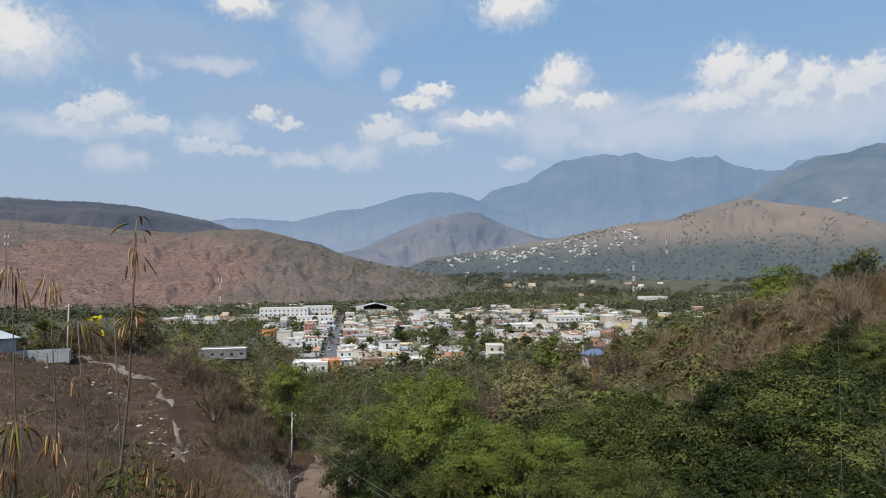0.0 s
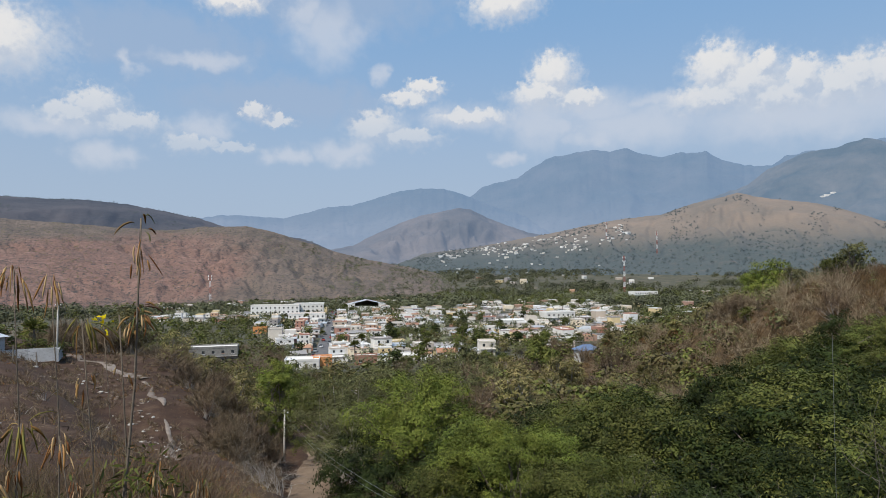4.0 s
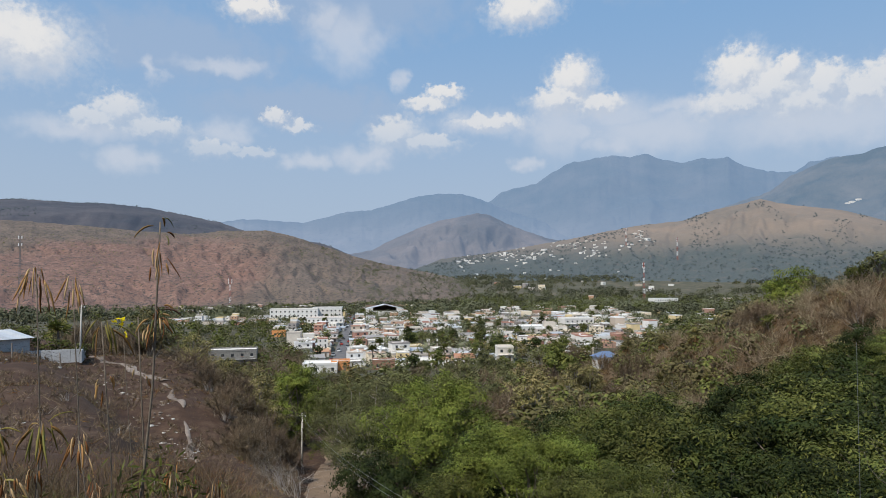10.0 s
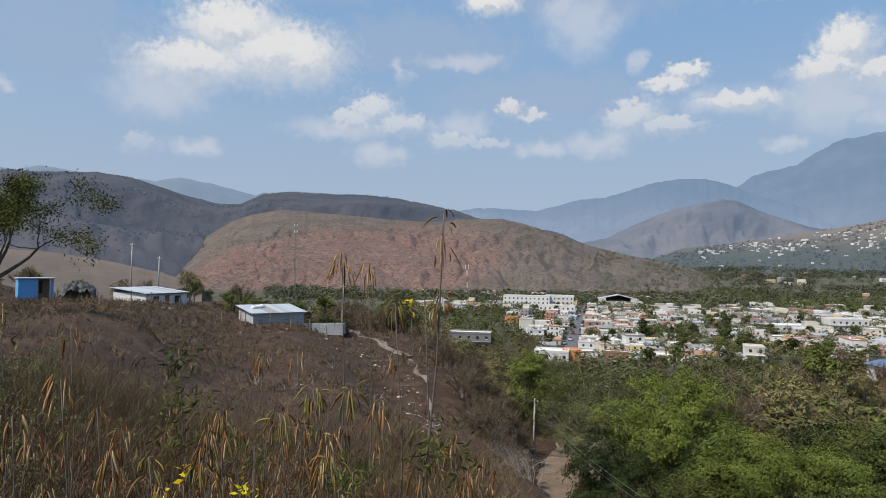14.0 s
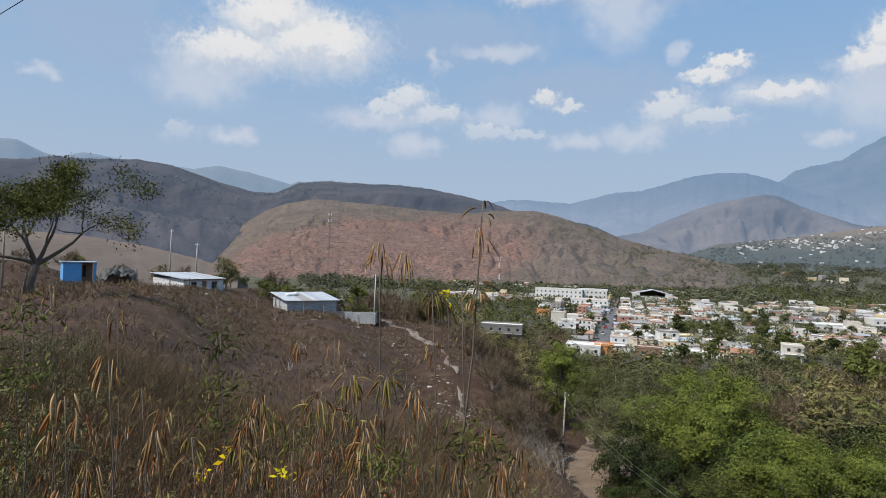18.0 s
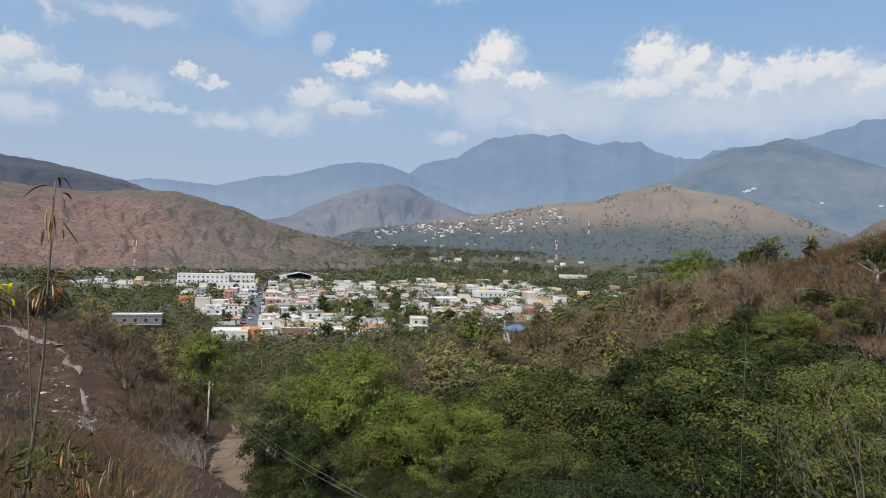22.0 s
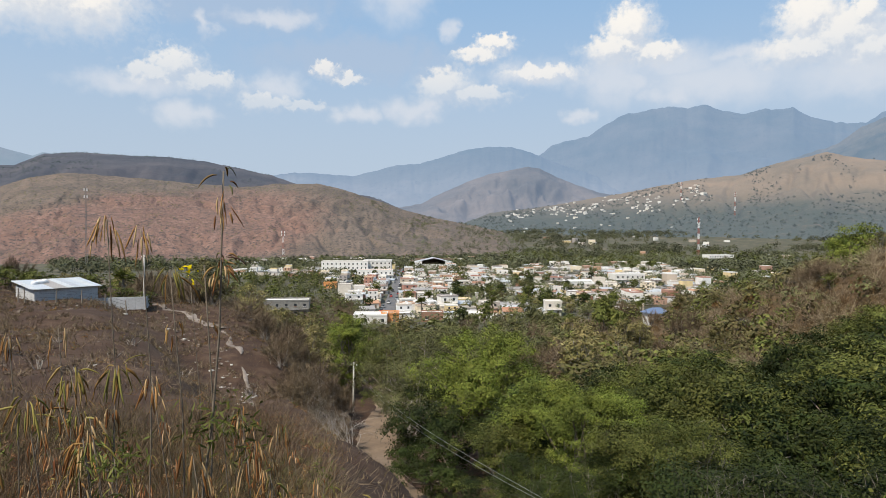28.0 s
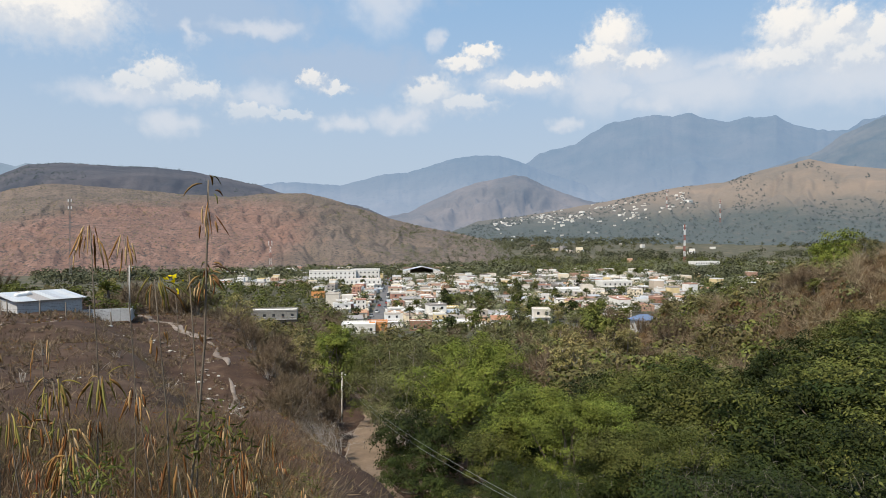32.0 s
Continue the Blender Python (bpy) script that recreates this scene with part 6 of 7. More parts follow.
for i in range(5):
    b, rr = R6.uniform(-52, -34), R6.uniform(1250, 1950)
    x, y = polar(b, rr)
    HILL_HOUSES[R6.randint(3)].put(pose(float(x), float(y), float(DARK_RIDGE.z(np.array(b), np.array(rr))), 0, 0, R6.uniform(0, 90)), (0.5, 0.5, 0.5))

# houses among the groves beyond the town
for i in range(46):
    b, rr = R6.uniform(-6, 24), R6.uniform(900, 1290)
    if fbm(np.array(b * 0.5), np.array(rr * 0.01), 3) < -0.05:
        continue
    s = R6.uniform(0.7, 1.2)
    FAR_HOUSES[R6.randint(3)].put(town_pose([float(v) for v in polar(b, rr)], R6.uniform(-30, 30)), (s * 1.2, s, s * 1.3))

# a house with a blue roof on the slope below
x, y = polar(13.6, 150)
e = thing("blue_roofed_house", "small house with a blue-grey hipped tin roof among bushes", "house", "", pose(float(x), float(y), float(ground_z(x, y)) + 0.3, 0, 0, 18) @ Matrix.Scale(0.62, 4))
part("walls", slab(-3.6, 3.6, -2.8, 2.8, -3, 1.6).mesh("walls", M_WASHED), e)
hip = Build().add([(-4.4, -3.5, 1.5), (4.4, -3.5, 1.5), (4.4, 3.5, 1.5), (-4.4, 3.5, 1.5), (-1.6, 0, 3.3), (1.6, 0, 3.3)], [(0, 1, 5, 4), (1, 2, 5), (2, 3, 4, 5), (3, 0, 4), (3, 2, 1, 0)])
part("roof", hip.mesh("hip_roof", M_BLUETIN), e)
for k in range(4):
    part("post", slab(-3.9 + 2.6 * k, -3.75 + 2.6 * k, -3.2, -3.05, -2, 1.5).mesh("post", M_WOOD), e)


# ---- masts ----
def mast(name, label, bearing, r, foot, top, width, bands, steel=False):
    x, y = polar(bearing, r)
    base = EYE + r * math.tan(radians(foot))
    h = r * (math.tan(radians(top)) - math.tan(radians(foot)))
    e = thing(name, label, "radio mast", "", pose(float(x), float(y), base - 1, 0, 0, 20))
    for k in range(bands):
        z0, z1 = h * k / bands, h * (k + 1) / bands
        b = Build()
        steps = max(2, int((z1 - z0) / (width * 1.2)))
        half = lambda z: width / 2 * (1 - 0.55 * z / h)
        for sx, sy in ((-1, -1), (1, -1), (1, 1), (-1, 1)):
            b.tube([(sx * half(z0), sy * half(z0), z0), (sx * half(z1), sy * half(z1), z1)], [width * 0.05] * 2, 4)
        for i in range(steps):
            a, c = z0 + (z1 - z0) * i / steps, z0 + (z1 - z0) * (i + 1) / steps
            for (sx, sy), (tx, ty) in (((-1, -1), (1, -1)), ((1, -1), (1, 1)), ((1, 1), (-1, 1)), ((-1, 1), (-1, -1))):
                b.tube([(sx * half(a), sy * half(a), a), (tx * half(c), ty * half(c), c)], [width * 0.028] * 2, 3)
                b.tube([(tx * half(a), ty * half(a), a), (sx * half(c), sy * half(c), c)], [width * 0.028] * 2, 3)
        red = (bands - 1 - k) % 2 == 0
        part("lattice_section", b.mesh("lattice", M_STEEL if steel else M_RED_PAINT if red else M_WHITE_PAINT), e, "grey lattice section" if steel else "red lattice section" if red else "white lattice section")
    for k, zz in enumerate((0.95, 0.86)):
        for s in (-1, 1):
            part("antenna", slab(s * width * 0.75 - 0.3, s * width * 0.75 + 0.3, -0.35, 0.35, h * zz - 1.2, h * zz + 1.2).mesh("antenna", M_WHITE_PAINT), e, "white panel antenna")


mast("radio_mast", "tall red and white lattice mast beyond the town", 16.9, 950, -1.9, 1.2, 2.6, 7)
mast("hill_mast", "red and white lattice mast at the red hill's foot", -18.5, 740, -2.6, 0.0, 2.2, 5)
mast("slim_mast", "tall slim grey mast before the red hill", -33.5, 640, -2.6, 3.4, 1.5, 7, True)
mast("ridge_mast", "small red and white mast on the brown hill", 19.6, 1550, 1.3, 3.2, 2.8, 5)
mast("village_mast", "small mast among the hillside houses", 15.5, 1700, 2.6, 4.1, 2.6, 5)

# parked vehicles along the main street
M_CAR = varied_mat("car_paint", [(0.75, 0.75, 0.74), (0.08, 0.08, 0.09), (0.45, 0.06, 0.05), (0.30, 0.32, 0.34), (0.12, 0.2, 0.4)], 0.35, 0.1, 0.2)
car = thing("parked_car", "small parked car on the main street", "car", "cars on the street")
cb = Build().box(-0.85, 0.85, -2.1, 2.1, 0.35, 0.95, 0.12)
part("body", cb.mesh("car_body", M_CAR), car)
part("cabin", Build().box(-0.75, 0.75, -1.2, 1.3, 0.954, 1.5, 0.2).mesh("car_cabin", M_GLASS), car)
wheel = Build().tube([(-0.1, 0, 0), (0.1, 0, 0)], [0.32, 0.32], 10).mesh("wheel", M_WIRE)
for sx in (-0.8, 0.8):
    for sy in (-1.3, 1.35):
        part("wheel", wheel, car).location = (sx, sy, 0.32)
CAR = Kind(car)
for i in range(24):
    d = 20 + i * 16 + R6.uniform(-2, 2)
    p = STREET_A + STREET * d + CROSS * R6.choice([-2.9, 2.9, -0.9])
    CAR.put(pose(p.x, p.y, float(ground_z(p.x, p.y)) + 0.27, 0, 0, TURN_TOWN + R6.choice([0, 180])))

# ---- the houses on the spur, their fence, poles and wires ----
def at_eye(bearing, r, el):
    x, y = polar(bearing, r)
    return Vector((float(x), float(y), EYE + r * math.tan(radians(el))))


def block_wall(parent, name, x0, x1, y0, y1, z0, z1, mat):
    """A rendered block wall."""
    return part(name, slab(x0, x1, y0, y1, z0, z1).mesh(name, mat), parent)


def window_in(parent, x, y, z, w, h, facing):
    """A framed window set in a wall that faces along -y ('front') or -x ('side')."""
    o = part("window", None, parent)
    o.location = (x, y, z)
    if facing == "side":
        o.rotation_euler = (0, 0, radians(-90))
    part("pane", slab(-w / 2, w / 2, -0.012, 0.05, 0, h).mesh("pane", M_GLASS), o)
    f = Build()
    for a, b, c, d in ((-w / 2 - 0.07, w / 2 + 0.07, -0.07, 0.0), (-w / 2 - 0.07, w / 2 + 0.07, h, h + 0.07), (-w / 2 - 0.07, -w / 2, 0, h), (w / 2, w / 2 + 0.07, 0, h), (-0.025, 0.025, 0, h)):
        f.box(a, b, -0.05, 0.03, c, d)
    part("frame", f.mesh("window_frame", M_WOOD), o)


def tin_roof(parent, w, d, z, rise, mat, over=0.45):
    for i in range(int((w + 2 * over) / 0.85)):
        n = int((w + 2 * over) / 0.85)
        x0, x1 = -w / 2 - over + (w + 2 * over) * i / n, -w / 2 - over + (w + 2 * over) * (i + 1) / n
        b = Build()
        k = 6
        vs, fs = [], []
        for j in range(k + 1):
            x = x0 + (x1 - x0) * j / k
            up = 0.025 if j % 2 else 0.0
            vs += [(x, -d / 2 - over, z + up), (x, d / 2 + over, z + rise + up), (x, -d / 2 - over, z + up - 0.012), (x, d / 2 + over, z + rise + up - 0.012)]
        for j in range(k):
            a = j * 4
            fs += [(a, a + 4, a + 5, a + 1), (a + 2, a + 3, a + 7, a + 6), (a, a + 2, a + 6, a + 4), (a + 1, a + 5, a + 7, a + 3)]
        part("roof_sheet", b.add(vs, fs).mesh("roof_sheet", mat), parent)


# white house
p = at_eye(-44.95, 108, -3.9)
e = thing("white_house", "low white block house with a pale tin roof and dark windows", "house", "", pose(p.x, p.y, p.z, 0, 0, 84) @ Matrix.Scale(0.88, 4))
block_wall(e, "wall_front", -4.2, 4.2, -4.0, -3.8, -2, 2.35, M_WASHED)
block_wall(e, "wall_side", -4.2, -4.0, -3.8, 3.8, -2, 2.4, M_WASHED)
block_wall(e, "wall_back", -4.2, 4.2, 3.8, 4.0, -2, 3.05, M_WASHED)
block_wall(e, "wall_end", 4.0, 4.2, -3.8, 3.8, -2, 2.4, M_WASHED)
tin_roof(e, 8.4, 8.0, 2.42, 0.75, M_TIN)
window_in(e, -2.2, -4.0, 0.7, 0.95, 1.15, "front")
window_in(e, 2.2, -4.0, 0.7, 1.1, 1.15, "front")
part("door", slab(-0.45, 0.45, -4.05, -3.99, 0, 2.05).mesh("door", M_DOOR), e, "dark wooden door")
part("eave_beam", slab(-4.4, 4.4, -4.3, -4.15, 2.2, 2.36).mesh("eave", M_WOOD), e)

# grey house
p = at_eye(-35.5, 98, -5.7)
e = thing("grey_house", "grey concrete-block house with a pale tin roof", "house", "", pose(p.x, p.y, p.z, 0, 0, 58))
block_wall(e, "wall_front", -3.8, 3.8, -2.8, -2.6, -2, 2.2, M_BLOCK)
block_wall(e, "wall_side", -3.8, -3.6, -2.6, 2.6, -2, 2.35, M_BLOCK)
block_wall(e, "wall_back", -3.8, 3.8, 2.6, 2.8, -2, 2.5, M_BLOCK)
block_wall(e, "wall_end", 3.6, 3.8, -2.6, 2.6, -2, 2.35, M_BLOCK)
tin_roof(e, 7.6, 5.6, 2.28, 0.8, M_TIN)
part("door", slab(-2.6, -1.7, -2.85, -2.79, -0.2, 1.9).mesh("door", M_BLOCK), e, "grey sheet-metal door")
sack = Build()
for i, (x, y, z, q) in enumerate(((-2.0, 0.4, 2.72, 0.55), (-1.3, 0.6, 2.8, 0.5), (-2.6, 0.2, 2.68, 0.4))):
    sack.tube([(x - q, y, z), (x - q * 0.6, y, z + 0.1), (x, y, z + 0.16), (x + q * 0.6, y, z + 0.08), (x + q, y, z)], [0.1, 0.28, 0.34, 0.28, 0.1], 8)
part("roof_bundle", sack.mesh("bundle", M_WHITE_PAINT, True), e, "white bundle lying on the roof")

# yard wall beside the grey house
p = at_eye(-32.0, 97, -6.1)
e = thing("yard_wall", "low grey block wall round a yard", "wall", "", pose(p.x, p.y, p.z, 0, 0, 24))
for k in range(8):
    for c in range(5):
        x0 = -4.2 + k * 1.05
        part("block", slab(x0 + 0.01, x0 + 1.04, -0.1 - 0.004 * ((k + c) % 2), 0.1, -0.5 + c * 0.34, -0.17 + c * 0.34).mesh("block", M_BLOCK), e)
part("return_wall", slab(4.22, 4.42, -0.1, 5.0, -0.6, 1.0).mesh("return_wall", M_BLOCK), e)

# blue house
p = at_eye(-52.9, 112, -2.85)
e = thing("blue_house", "small bright blue house with an open brown porch", "house", "", pose(p.x, p.y, p.z, 0, 0, 62) @ Matrix.Diagonal((0.5, 0.6, 0.88, 1)))
block_wall(e, "wall_front", -4.4, 0.4, -2.0, -1.8, -2, 2.5, M_BLUE)
block_wall(e, "wall_side", -4.4, -4.2, -1.8, 2.0, -2, 2.5, M_BLUE)
block_wall(e, "wall_inner", 0.4, 0.6, -2.0, 2.0, -2, 2.5, M_BROWNWALL)
block_wall(e, "porch_back", 0.6, 4.2, 1.8, 2.0, -2, 2.5, M_BROWNWALL)
block_wall(e, "porch_pillar", 3.6, 4.4, -2.0, -1.7, -2, 2.5, M_BLUE)
part("roof", slab(-4.8, 4.8, -2.5, 2.5, 2.504, 2.66).mesh("blue_roof", M_TIN), e, "thin weathered tin roof")
part("porch_door", slab(1.4, 2.3, 1.72, 1.79, 0, 2.0).mesh("porch_door", M_GLASS), e)

# red-roofed house behind
p = at_eye(-44.9, 132, -4.0)
e = thing("red_roofed_house", "low house with a red tile roof behind the white one", "house", "", pose(p.x, p.y, p.z, 0, 0, 40))
part("wall_shell", slab(-4, 4, -3, 3, -2, 2.2).mesh("walls", M_WASHED), e)
part("roof", gable(8, 6, 2.2, 1.2).mesh("roof", M_TILE), e, "red clay tile roof")

# shelter of tarp and poles
p = at_eye(-50.15, 108, -3.3)
e = thing("tarp_shelter", "collapsed lean-to covered with crumpled grey tarpaulin", "shelter", "", pose(p.x, p.y, p.z, 0, 0, 50) @ Matrix.Scale(0.85, 4))
q = rnd(5)
U, V = np.meshgrid(np.linspace(-1, 1, 26), np.linspace(-1, 1, 18))
Z = 2.2 - 0.9 * np.abs(U) ** 2.2 - 1.1 * np.clip(-V, 0, 1) ** 1.5 + fbm(U * 4, V * 4, 5) * 3.0 + fbm(U * 11, V * 11, 3) * 1.3
part("tarpaulin", grid_mesh("tarp", np.stack([U * 3.1, V * 2.0, np.maximum(Z, 0)], -1), M_TARP), e)
for x, y, h in ((-2.9, -1.8, 1.6), (2.9, -1.6, 2.3), (2.8, 1.7, 2.5), (-2.8, 1.7, 1.8), (0.2, -1.8, 1.7)):
    part("pole", Build().tube([(x, y, -0.6), (x + 0.05, y, h)], [0.07, 0.055], 6).mesh("pole", M_WOOD), e)
part("rear_board", slab(-2.4, 2.2, 1.75, 1.83, -0.3, 1.3).mesh("rear_board", M_DOOR), e)

# fence along the yard
POST = Build().tube([(0, 0, -0.4), (0.02, 0.01, 0.9), (0.0, 0.03, 1.8)], [0.085, 0.075, 0.06], 7).mesh("fence_post", M_WOOD)
rails = []
for k, (b, rr) in enumerate(((-51.5, 96), (-48.8, 97), (-46.4, 97), (-44.9, 96), (-42.8, 95), (-40.1, 96), (-39.5, 95), (-38.0, 92), (-37.6, 91), (-35.6, 90), (-33.9, 90), (-32.3, 90), (-30.8, 90))):
    o = thing("fence_post", "weathered wooden fence post on the hillside", "post", "fence posts", spot(b, rr, k * 40, 0.05, (k % 3 - 1) * 2.0), POST)
    rails.append(o.matrix_basis.translation.copy())
for z in (0.7, 1.2, 1.6):
    wb = Build().tube([tuple(v + Vector((0, 0, z))) for v in rails], [0.012] * len(rails), 3, False)
    thing("fence_wire", "slack rusty wire between fence posts", "wire", "fence wires", None, wb.mesh("fence_wire", M_WIRE))


def utility_pole(bearing, r, foot, top, mat=M_CONCRETE, rad=0.13, arm=True):
    p = at_eye(bearing, r, foot)
    h = r * (math.tan(radians(top)) - math.tan(radians(foot)))
    e = thing("utility_pole", "slim grey utility pole with an insulator bracket", "pole", "utility poles", pose(p.x, p.y, p.z))
    part("shaft", Build().tube([(0, 0, -2.5), (0, 0, h * 0.5), (0.04, 0, h)], [rad, rad * 0.85, rad * 0.65], 9).mesh("shaft", mat, True), e)
    if arm:
        part("bracket", slab(-0.35, 0.45, -0.04, 0.04, h - 0.45, h - 0.38).mesh("bracket", M_WIRE), e)
        for x in (-0.3, 0.0, 0.4):
            part("insulator", Build().tube([(x, 0, h - 0.376), (x, 0, h - 0.3), (x, 0, h - 0.22)], [0.05, 0.07, 0.03], 7).mesh("insulator", M_WHITE_PAINT), e)
    return p + Vector((0, 0, h - 0.3))


A1 = utility_pole(-46.4, 120, -2.4, 1.12)
A2 = utility_pole(-44.4, 116, -2.4, 0.1)
A3 = utility_pole(-29.5, 98, -6.5, -2.06)
A4 = utility_pole(-12.6, 76, -16.9, -11.5)
A5 = utility_pole(-57.8, 70, -3.2, 0.9, M_WOOD, 0.11)


def cable(a, b, sag, rad, label, mat=M_WIRE):
    a, b = Vector(a), Vector(b)
    pts = [tuple(a.lerp(b, t) - Vector((0, 0, sag * 4 * t * (1 - t)))) for t in np.linspace(0, 1, 25)]
    thing("cable", label, "cable", "cables", None, Build().tube(pts, [rad] * 25, 4, False).mesh("cable", mat))


HOOK = at_eye(7.5, 11.5, -24.0)
cable(A4, HOOK, 0.9, 0.0055, "thin cable from the pole over the treetops", M_PALEWIRE)
cable(A4 + Vector((0.3, 0, -0.35)), HOOK + Vector((0.35, 0, -0.2)), 1.2, 0.0055, "second thin cable over the treetops", M_PALEWIRE)
cable(A3, A4, 0.8, 0.012, "long slack cable across the gully")
cable(A2, A3, 0.8, 0.010, "long slack cable along the spur")
cable(A1, A2, 0.3, 0.010, "short cable between two poles")
cable(HOOK, at_eye(62, 11, -18.0), 0.12, 0.004, "taut pale cable before the bushes", M_PALEWIRE)
cable(at_eye(31.5, 10.6, -22.6), at_eye(31.6, 10.6, -5.0), 0, 0.0025, "thin upright wire before the trees", M_PALEWIRE)
cable(at_eye(-66, 22, 9), at_eye(-48, 14, 25.5), 0.1, 0.012, "black overhead cable high above the slope")
for k in range(3):
    q = HOOK + Vector((0.12 * k - 0.1, 0, 0.02))
    thing("insulator", "small white insulator on a taut cable", "insulator", "insulators", pose(q.x, q.y, q.z), Build().tube([(0, 0, -0.07), (0, 0, -0.02), (0, 0, 0.05), (0, 0, 0.08)], [0.03, 0.05, 0.045, 0.015], 8).mesh("insulator", M_WHITE_PAINT, True))

# a pale dish half hidden in the brush
p = at_eye(-18.2, 78, -10.7)
dish = Build()
rings = [(0.0, 0.12), (0.25, 0.09), (0.45, 0.02), (0.5, -0.02)]
vs = [(rr * math.cos(a), -dz, rr * math.sin(a)) for rr, dz in rings[1:] for a in np.linspace(0, 2 * math.pi, 16, endpoint=False)]
fs = [(k * 16 + i, k * 16 + (i + 1) % 16, (k + 1) * 16 + (i + 1) % 16, (k + 1) * 16 + i) for k in range(2) for i in range(16)] + [tuple(range(16))]
thing("pale_dish", "round pale dish half hidden in dry brush", "dish", "", pose(p.x, p.y, p.z, 20, 0, -15), dish.add(vs, fs).mesh("dish", M_WHITE_PAINT, True))

# stones and rubble
R7 = rnd(77)


def stone_mesh(seed, mat):
    q = rnd(seed)
    bm = bmesh.new()
    bmesh.ops.create_icosphere(bm, subdivisions=1, radius=1.0)
    for v in bm.verts:
        v.co *= q.uniform(0.65, 1.1)
        v.co.z *= 0.6
    me = bpy.data.meshes.new("stone")
    bm.to_mesh(me)
    bm.free()
    me.materials.append(mat)
    return me


STONES = [stone_mesh(i, M_PATH if i % 3 else M_CONCRETE) for i in range(6)]


def stone(b, rr, s):
    m = spot(b, rr, R7.uniform(0, 360), 0.02)
    o = thing("stone", "pale rough stone lying on the bare hillside", "stone", "stones of the hillside", None, STONES[R7.randint(6)])
    o.matrix_basis = m @ Matrix.Diagonal((s, s * R7.uniform(0.7, 1.2), s * R7.uniform(0.6, 1.0), 1))


for i in range(70):
    stone(R7.uniform(-52, -29), R7.uniform(72, 100), R7.uniform(0.12, 0.38))
for i in range(45):
    stone(R7.uniform(-49.5, -46.5), R7.uniform(97, 106), R7.uniform(0.2, 0.5))
for i in range(130):
    t = R7.uniform(0, 1)
    stone(-21 - 8 * t + R7.normal(0, 0.7), 50 + 42 * t + R7.normal(0, 2), R7.uniform(0.1, 0.32))
for i in range(50):
    stone(R7.uniform(-46, -18), R7.uniform(30, 72), R7.uniform(0.08, 0.25))
stone(-34.7, 82, 0.5)

# ---- dry stalks with hanging pods, at the viewer's feet ----
R8 = rnd(88)


def pod(b, p, d, length, rad, curl):
    """One long curved pod that hangs from p."""
    pts, radii = [Vector(p)], [rad * 0.35]
    d = Vector(d).normalized()
    for i in range(5):
        d = (d + Vector((0, 0, -0.34 * curl)) + Vector(R8.normal(0, 0.10, 3))).normalized()
        pts.append(pts[-1] + d * (length / 5))
        radii.append(rad * (1.0, 1.1, 1.0, 0.75, 0.15)[i])
    b.tube(pts, radii, 4)


def cluster(parent, p, count, length, mat, spread=0.45, name="seed_head", rad=0.0034):
    b = Build()
    for i in range(int(count * 1.15) + 1):
        a = R8.uniform(0, 6.28)
        d = (math.cos(a) * spread, math.sin(a) * spread, (R8.uniform(-1.7, -0.4) if mat is M_POD_BROWN else R8.uniform(-1.2, 0.3)) if spread < 0.8 else R8.uniform(-0.2, 0.8))
        pod(b, p + Vector((math.cos(a) * 0.03, math.sin(a) * 0.03, R8.uniform(-0.06, 0.02))), d, length * R8.uniform(0.3, 0.72), rad * R8.uniform(0.7, 1.4), R8.uniform(0.5, 1.4))
    part(name, b.mesh(name, mat, True), parent)["kind"] = "stuff"


def stem(parent, pts, r0, r1):
    n = len(pts)
    part("stem", Build().tube(pts, [r0 + (r1 - r0) * i / (n - 1) for i in range(n)], 6).mesh("stem", M_STEM, True), parent)


def leaf_spray(parent, p, n, size, mat, rad=0.1):
    c = np.array(p) + R8.normal(0, rad, (n, 3)) * np.array([1, 1, 0.6])
    part("foliage", quads_mesh("foliage", leaves(R8, c, R8.normal(0, 1, (n, 3)), size * 0.7, size * 0.13, 0.5), mat), parent)


def stalk(bearing, r, el, kinds, lean=0.0, curve=0.12, label="dry weed stalk with hanging brown pods", fat=0.0045, drop=None):
    """A stalk that rises from the bank to the height angle el; kinds: (share of height, count, length, 'b' or 'y' or 'g')."""
    top = at_eye(bearing, r, el)
    foot = on_ground(bearing + lean, r * 1.02, 0.1)
    if top.z - foot.z < 0.15:
        return
    e = thing("pod_plant", label, "plant", "pod plants of the bank", pose(foot.x, foot.y, foot.z))
    up = top - foot
    side = Vector((math.cos(radians(bearing)), -math.sin(radians(bearing)), 0))
    pts = []
    for t in np.linspace(0, 1, 9):
        pts.append(up * t + side * (curve * math.sin(t * 3.14) * 0.6 + 0.01 * math.sin(t * 11)))
    stem(e, pts, fat, fat * 0.45)
    for share, count, length, k in kinds:
        q = pts[0].lerp(pts[-1], share) if share < 0.98 else pts[-1]
        i = min(7, int(share * 8))
        q = pts[i].lerp(pts[i + 1], share * 8 - i) if share < 1 else pts[-1]
        if k == "g":
            leaf_spray(e, q, int(count * 4), length * 0.6, M_GREEN, length * 0.6)
        elif k == "o":
            leaf_spray(e, q, count, length, M_POD_YELLOW, length * 0.5)
        elif k == "f":
            c = np.array(q) + R8.normal(0, 0.02, (count, 3))
            part("flower_head", quads_mesh("flower", leaves(R8, c, R8.normal(0, 1, (count, 3)), length * 0.8, length * 0.5, 0.0), M_FLOWER), e, "bright yellow trumpet flowers")["kind"] = "stuff"
        else:
            cluster(e, q, count, length, M_POD_YELLOW if k == "y" else M_STRAW if k == "s" else M_POD_BROWN, 0.9 if k == "s" else R8.uniform(0.3, 0.6))
    return e


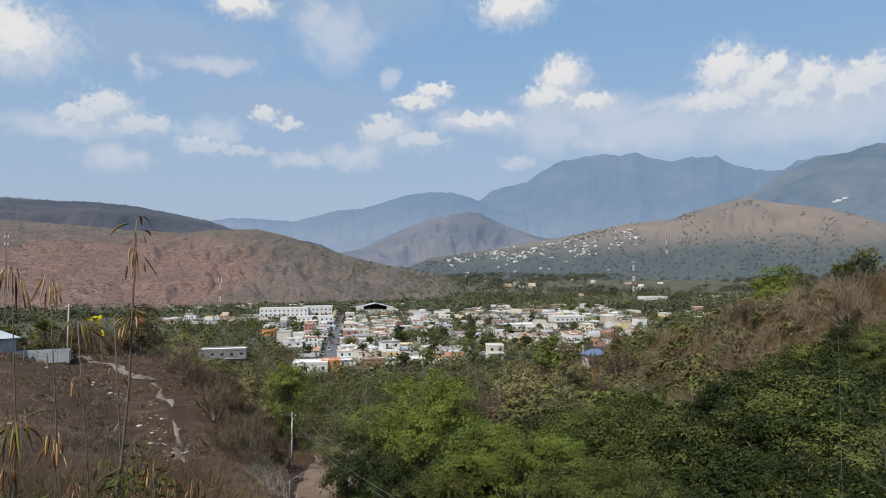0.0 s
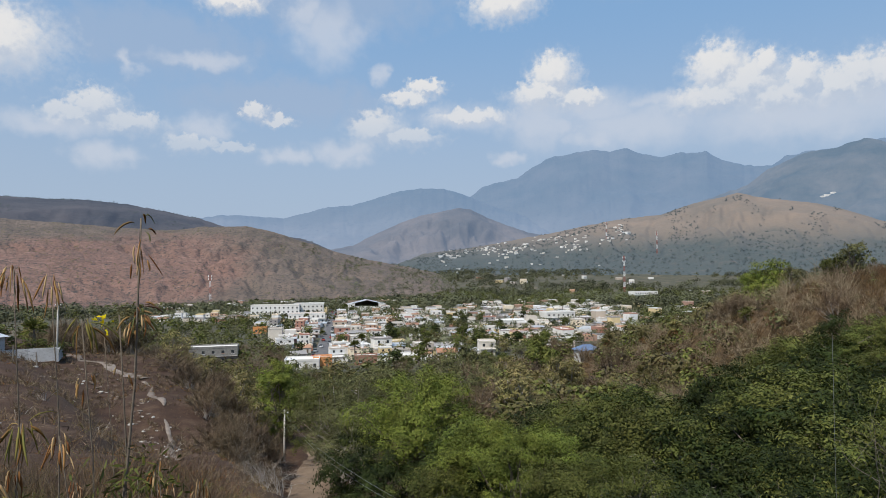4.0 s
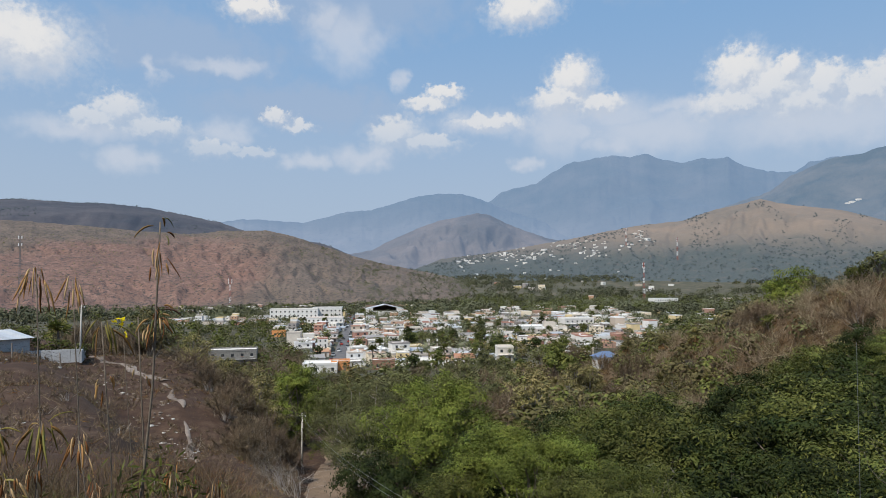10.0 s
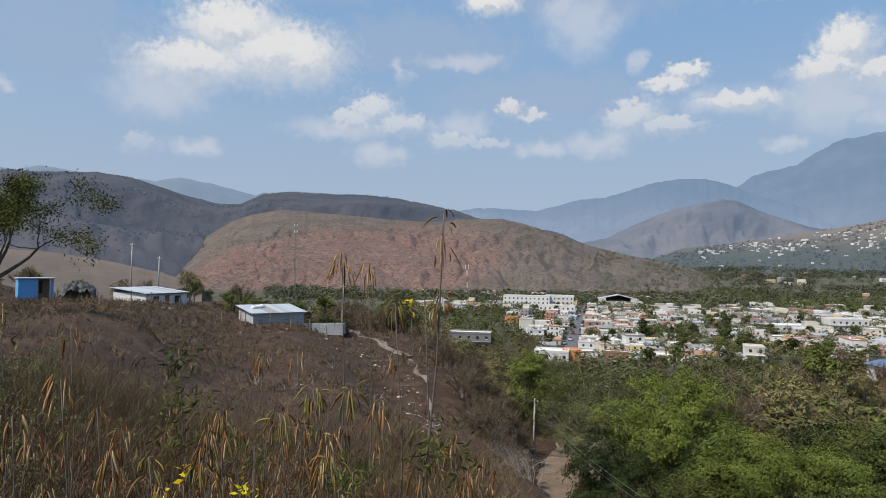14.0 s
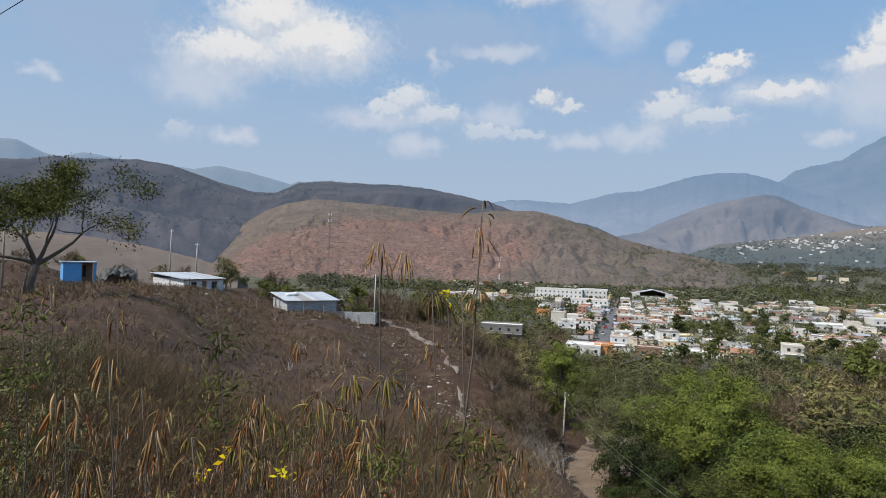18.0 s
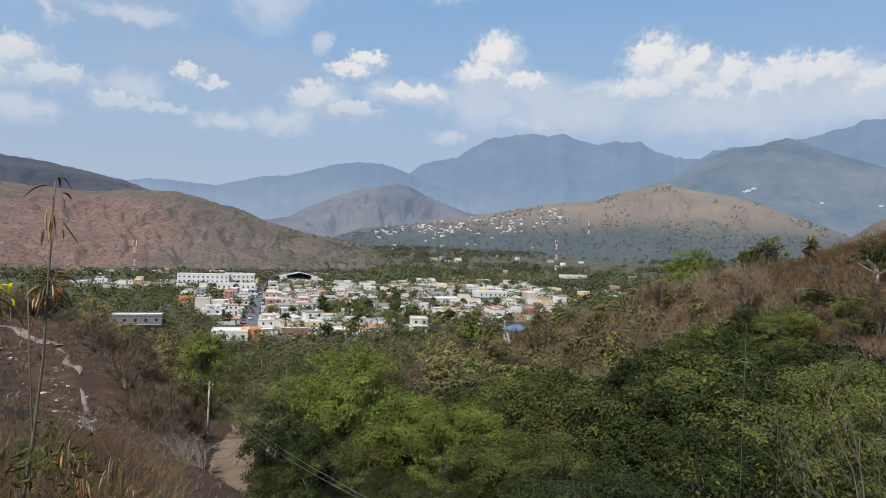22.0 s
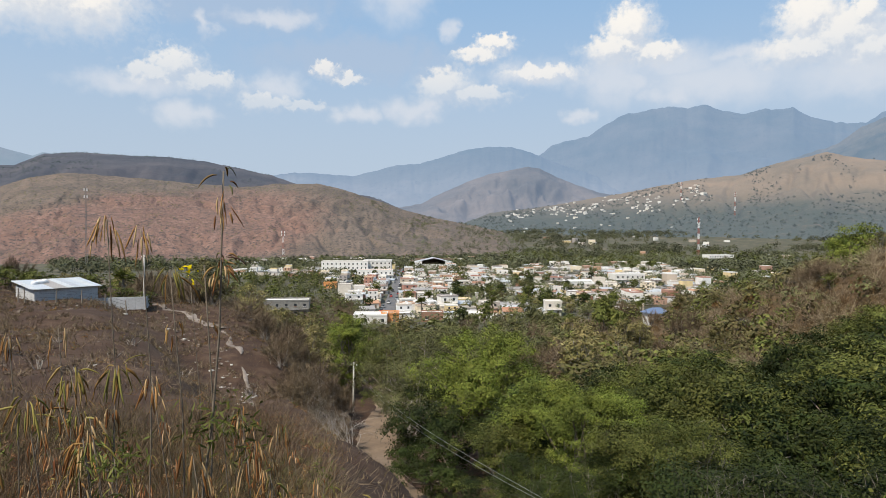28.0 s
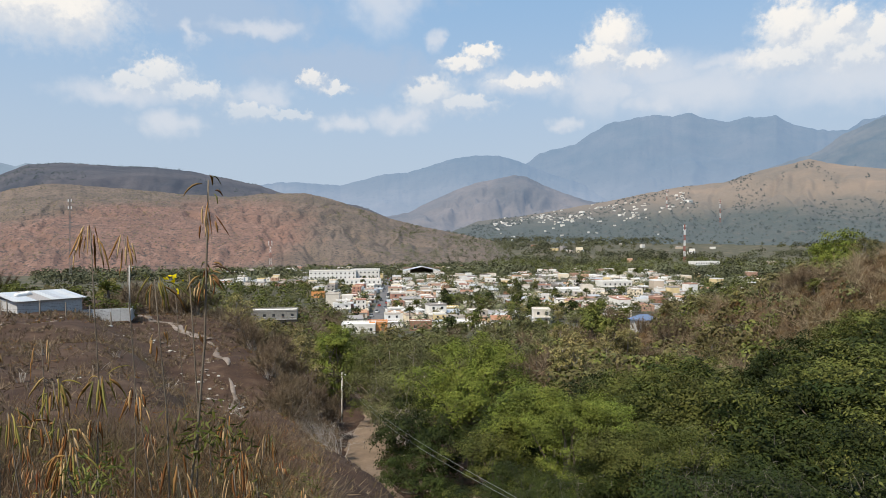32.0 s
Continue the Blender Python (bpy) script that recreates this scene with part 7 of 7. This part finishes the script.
# the tall stalk with its ragged head
stalk(-25.3, 3.03, 4.5, [(1.0, 4, 0.15, "s"), (0.965, 6, 0.16, "b"), (0.945, 4, 0.14, "b"), (0.87, 12, 0.13, "s"), (0.85, 8, 0.13, "b"), (0.52, 5, 0.10, "b"), (0.35, 10, 0.09, "g")], -4.5, 0.05, "tall thin stalk with a ragged head of dry pods", 0.0085)
stalk(-26.8, 3.05, -3.0, [(0.9, 3, 0.1, "b")], -2.2, 0.10, "thin bent side stalk with few dry pods", 0.006)
stalk(-33.5, 3.4, 0.6, [(1.0, 13, 0.24, "b")], -0.4, 0.03, "stalk with a drooping tuft of brown pods", 0.005)
stalk(-31.1, 3.6, -0.1, [(1.0, 9, 0.19, "b")], 0.3, 0.03, "stalk with a narrow tuft of brown pods", 0.005)
stalk(-29.3, 3.1, -3.3, [(1.0, 9, 0.26, "y"), (0.9, 5, 0.12, "b")], 0.4, 0.05, "stalk with long drooping yellow-green pods", 0.005)
stalk(-27.8, 3.2, -3.6, [(1.0, 12, 0.035, "f")], 0.8, 0.03, "thin stalk with a yellow flower head", 0.003)
stalk(-36.6, 3.8, -7.4, [(1.0, 4, 0.22, "b")], 0.3, 0.02, "stalk with two broad dry pods", 0.004)
stalk(-39.7, 3.6, -7.7, [(1.0, 8, 0.16, "b")], -0.3, 0.04)
stalk(-57.6, 3.8, -3.2, [(1.0, 4, 0.16, "b")], 0.5, 0.04)
stalk(-53.2, 3.8, -5.3, [(1.0, 5, 0.17, "b")], -0.5, 0.04)
stalk(-54.5, 3.0, -8.5, [(1.0, 8, 0.20, "b")], 0.2, 0.03)
stalk(-51.8, 3.3, -10.9, [(1.0, 4, 0.14, "b")], 0.2, 0.03)
stalk(-44.5, 3.0, -13.4, [(1.0, 12, 0.18, "b"), (0.9, 6, 0.14, "b")], 0.2, 0.05)
stalk(-51.4, 2.8, -13.9, [(1.0, 9, 0.17, "b")], 0.4, 0.05)
stalk(-23.8, 2.7, -18.3, [(1.0, 8, 0.19, "b")], -0.6, 0.04)
stalk(-24.0, 3.1, -14.4, [(1.0, 6, 0.16, "b"), (0.9, 10, 0.12, "g")], 0.5, 0.04)
stalk(-36.2, 3.0, -10.4, [(1.0, 15, 0.22, "y"), (0.92, 8, 0.15, "y")], 0.3, 0.10, "bowed stalk hung with yellow-green pods")
stalk(-33.1, 3.0, -10.4, [(1.0, 14, 0.20, "y"), (0.9, 8, 0.15, "b")], -0.4, -0.08, "bowed stalk hung with yellow-green pods")
stalk(-39.0, 2.9, -12.2, [(1.0, 12, 0.20, "y")], 0.3, 0.06, "stalk hung with yellow-green pods")
stalk(-35.6, 2.7, -15.4, [(1.0, 12, 0.18, "b"), (0.85, 8, 0.15, "y")], 0.1, 0.05)
stalk(-30.8, 2.9, -11.6, [(1.0, 9, 0.17, "b")], 0.6, 0.08)
stalk(-42.5, 2.9, -13.0, [(1.0, 8, 0.17, "b"), (0.8, 6, 0.13, "y")], 0.2, 0.05)
stalk(-49.0, 2.7, -14.5, [(1.0, 8, 0.15, "y")], 0.2, 0.05, "stalk hung with yellow-green pods")
stalk(-46.3, 3.3, -6.8, [(0.98, 26, 0.12, "g"), (0.88, 26, 0.13, "g"), (0.78, 18, 0.12, "g"), (0.72, 10, 0.05, "f")], 0.2, 0.04, "leafy green weed with small yellow flowers", 0.005)
stalk(-59.4, 3.6, -4.6, [(0.98, 30, 0.12, "g"), (0.85, 30, 0.13, "g"), (0.7, 20, 0.12, "g")], 0.2, 0.04, "leafy green weed on the bank", 0.005)
stalk(-42.0, 2.6, -17.4, [(1.0, 16, 0.035, "f")], 0.1, 0.02, "low weed with a bright yellow flower", 0.003)
stalk(-48.1, 2.7, -17.0, [(1.0, 10, 0.026, "f")], 0.1, 0.02, "low weed with a small yellow flower", 0.003)
stalk(-25.5, 3.0, -15.3, [(1.0, 40, 0.13, "g")], 0.1, 0.02, "tuft of narrow green leaves", 0.004)
stalk(-33.7, 2.5, -16.9, [(1.0, 30, 0.10, "g")], 0.1, 0.02, "tuft of narrow green leaves", 0.004)

# the rest of the thicket
for i in range(150):
    b, rr = R8.uniform(-64, -15), R8.uniform(2.3, 6.5)
    el = R8.uniform(-24, -12.5) + np.interp(b, [-60, -35, -24, -15], [3.0, 0.5, -2.0, -6.5])
    if el > -9.0:
        el -= 4
    k = R8.choice(["b", "b", "y", "b", "y", "b", "g"])
    if k == "g":
        stalk(b, rr, el, [(0.98, 14, 0.09, "g"), (0.8, 12, 0.09, "g")], R8.uniform(-2, 2), R8.uniform(-0.1, 0.1), "small leafy green weed on the bank", 0.003)
    else:
        stalk(b, rr, el, [(1.0, int(R8.randint(4, 11)), R8.uniform(0.10, 0.2), k), (R8.uniform(0.75, 0.92), int(R8.randint(4, 9)), 0.14, R8.choice(["b", "y"])), (R8.uniform(0.5, 0.7), int(R8.randint(3, 7)), 0.13, "b")], R8.uniform(-3, 3), R8.uniform(-0.14, 0.14), "dry weed stalk with small hanging pods" if k == "b" else "dry weed stalk with yellowish pods", 0.0035)
